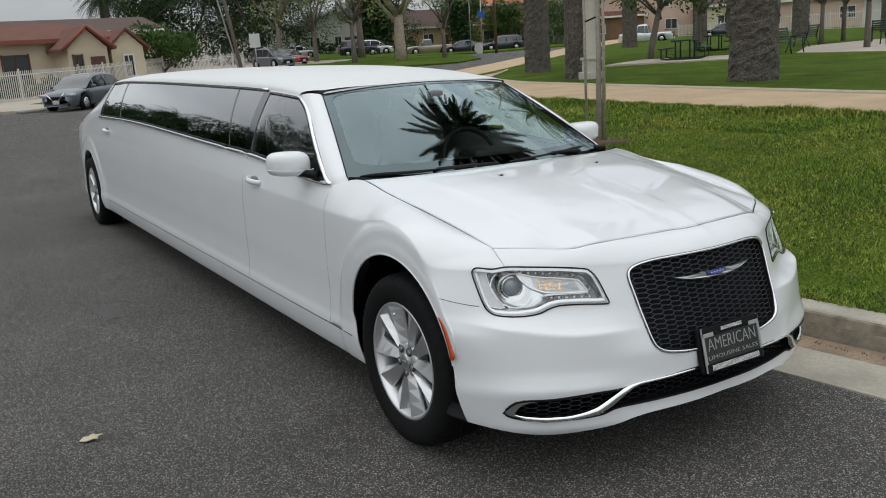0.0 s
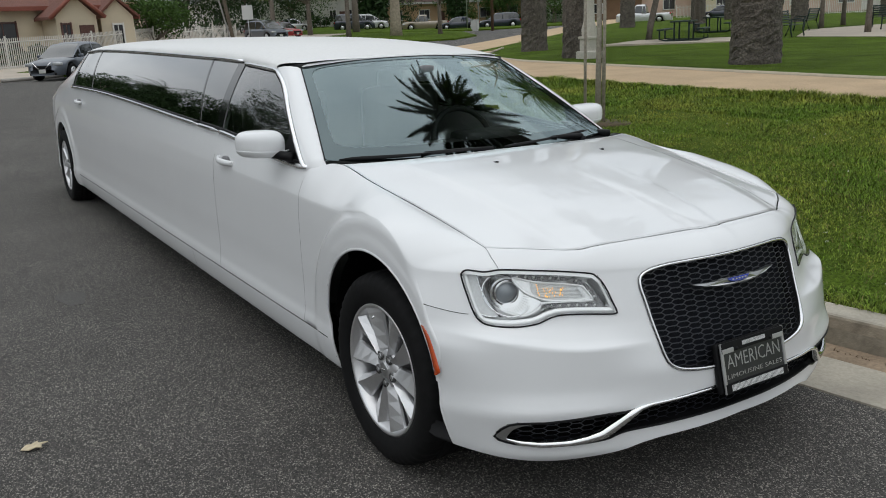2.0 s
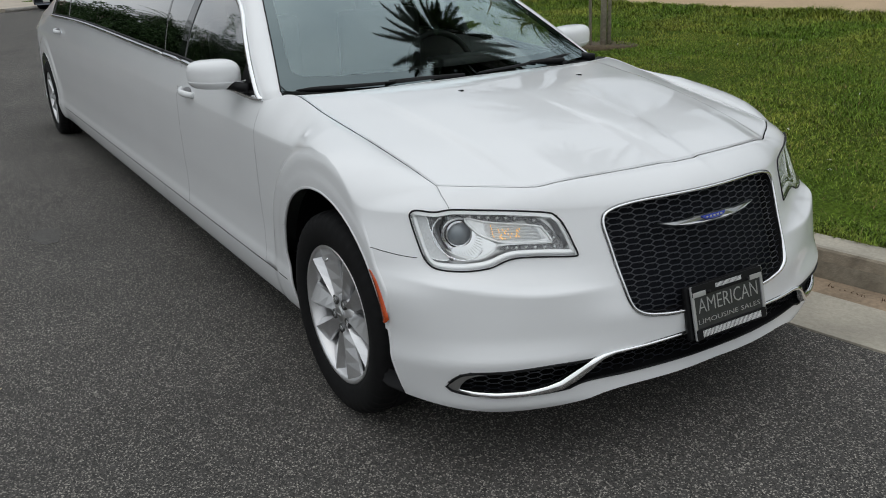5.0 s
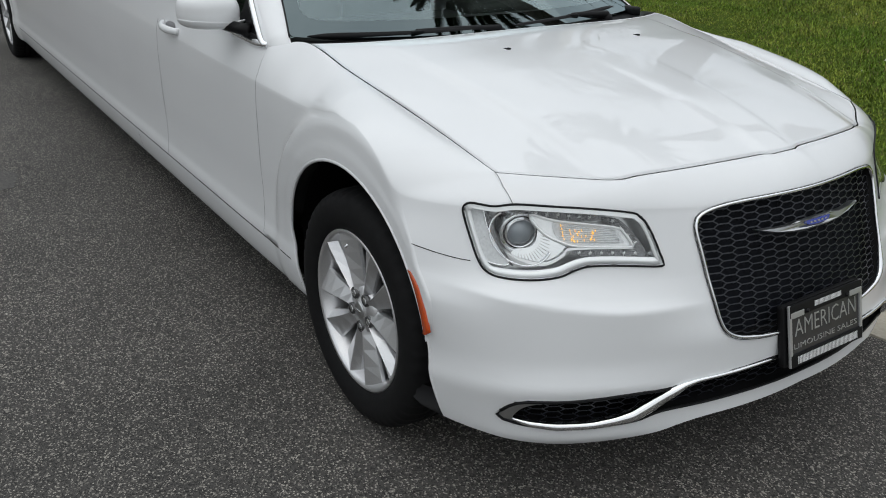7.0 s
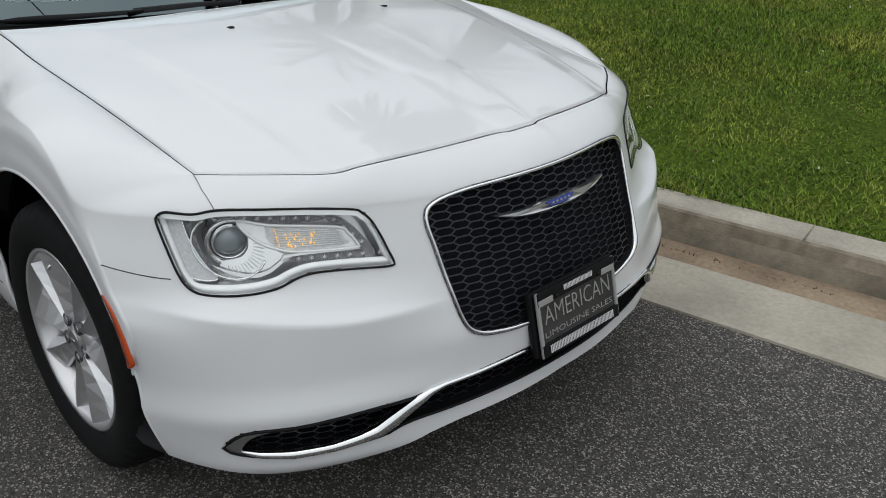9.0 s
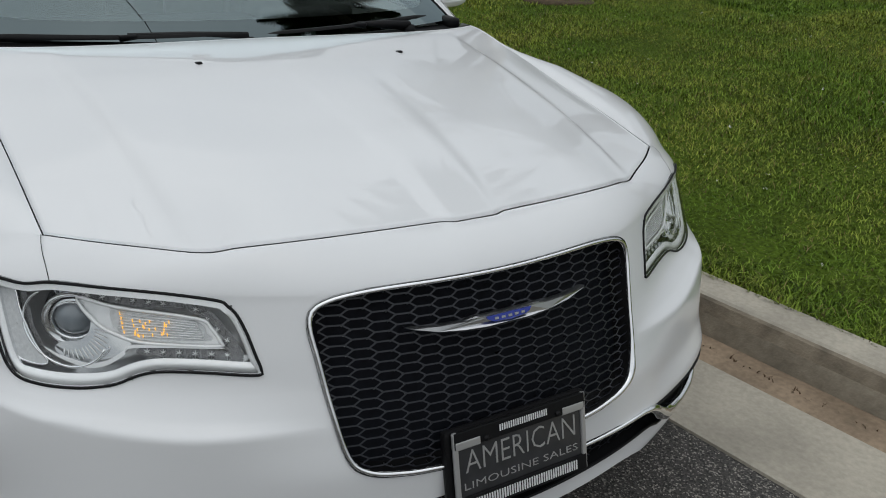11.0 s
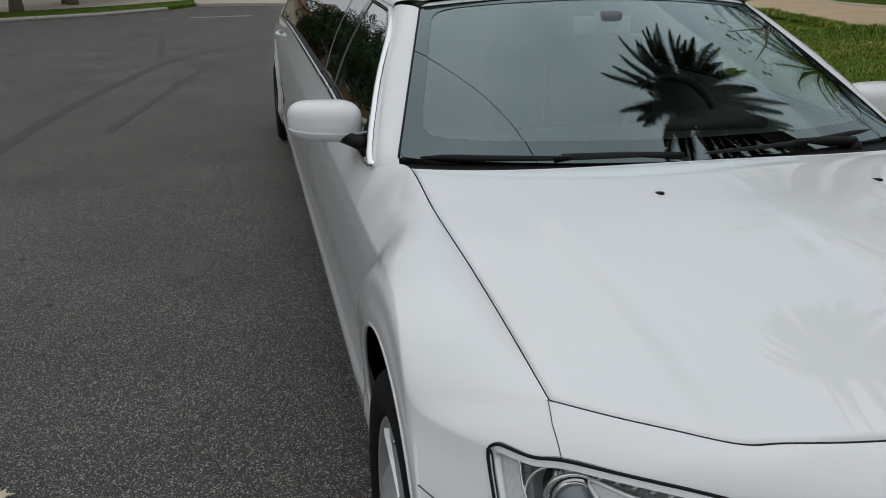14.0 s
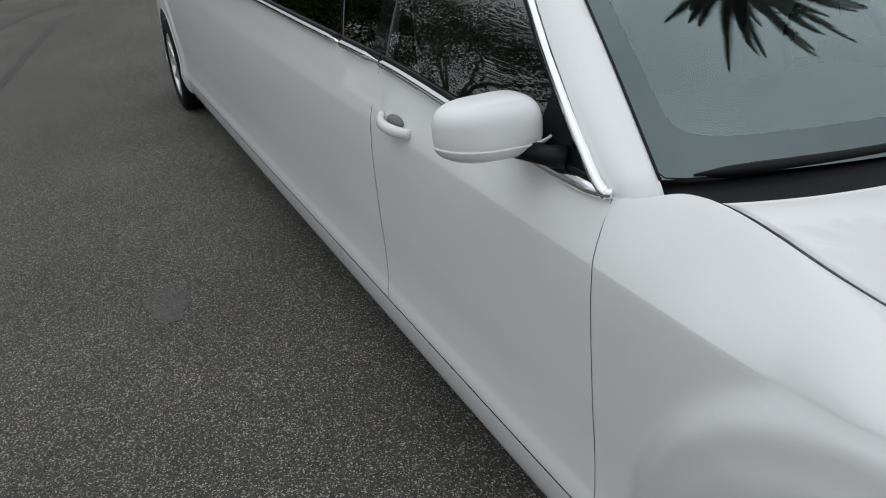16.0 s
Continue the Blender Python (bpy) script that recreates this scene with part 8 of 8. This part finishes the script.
rngg = np.random.default_rng(7)
near = blades(rngg, 290000, -5.0, 4.5, 0.0, 5.4, 0.027, 0.0030)
tagged(fast_part("grass", *near, GRASS), "green lawn grass blades with clover", "grass", kind="stuff")
far_grass = blades(rngg, 60000, -14, 4.0, 4.8, 6.35, 0.040, 0.005)
tagged(fast_part("grass", *far_grass, GRASS), "green lawn grass farther from the kerb", "grass", kind="stuff")
side_grass = blades(rngg, 60000, -12.0, -5.0, 0.0, 5.4, 0.036, 0.0045)
tagged(fast_part("grass", *side_grass, GRASS), "green lawn grass under the young tree", "grass", kind="stuff")
# longer grass left standing along the path's edge
edge = np.array(PATH_NEAR)[:5]
rngf = np.random.default_rng(23)
t = rngf.uniform(0, 3.999, 36000)
ex, ey = (np.interp(t, range(len(edge)), edge[:, k]) for k in (0, 1))
away = np.abs(rngf.normal(0, 0.16, len(t))) - 0.03
fringe = tufts(rngf, ex, ey - away, 0.068, 0.006)
tagged(fast_part("grass", *fringe, GRASS), "longer uncut grass along the path's edge", "grass", kind="stuff")
dry = blades(rngg, 14000, -5.0, 4.5, 0.0, 4.6, 0.030, 0.002)
tagged(fast_part("dry_grass", *dry, GRASS_DRY), "dry straw-coloured grass blades", "grass", kind="stuff")
flowers = leaf_cloud(rngg, [(a, float(kerb_y(a)) + 0.4 + b, 0.045 + float(lawn_lift(a, float(kerb_y(a)) + 0.4 + b))) for a, b in rngg.uniform((-4, 0), (3.5, 4.5), (150, 2))], [0.010] * 150, 380, 0.006, 0.6)
tagged(fast_part("clover_flowers", *flowers, material("white clover flowers", (0.7, 0.7, 0.62), 0.8)), "tiny white clover flowers in the grass", "flowers", kind="stuff")
litter = blades(rngg, 260, -2.0, 3.5, -0.02, 0.0, 0.012, 0.004)
v = litter[0]
v[:, 1] -= 0.22
v[:, 2] = v[:, 2] - 0.137
tagged(fast_part("gutter_litter", v, litter[1], material("brown leaf litter", (0.09, 0.05, 0.025), 0.9)), "brown leaf litter in the gutter", "litter", kind="stuff")
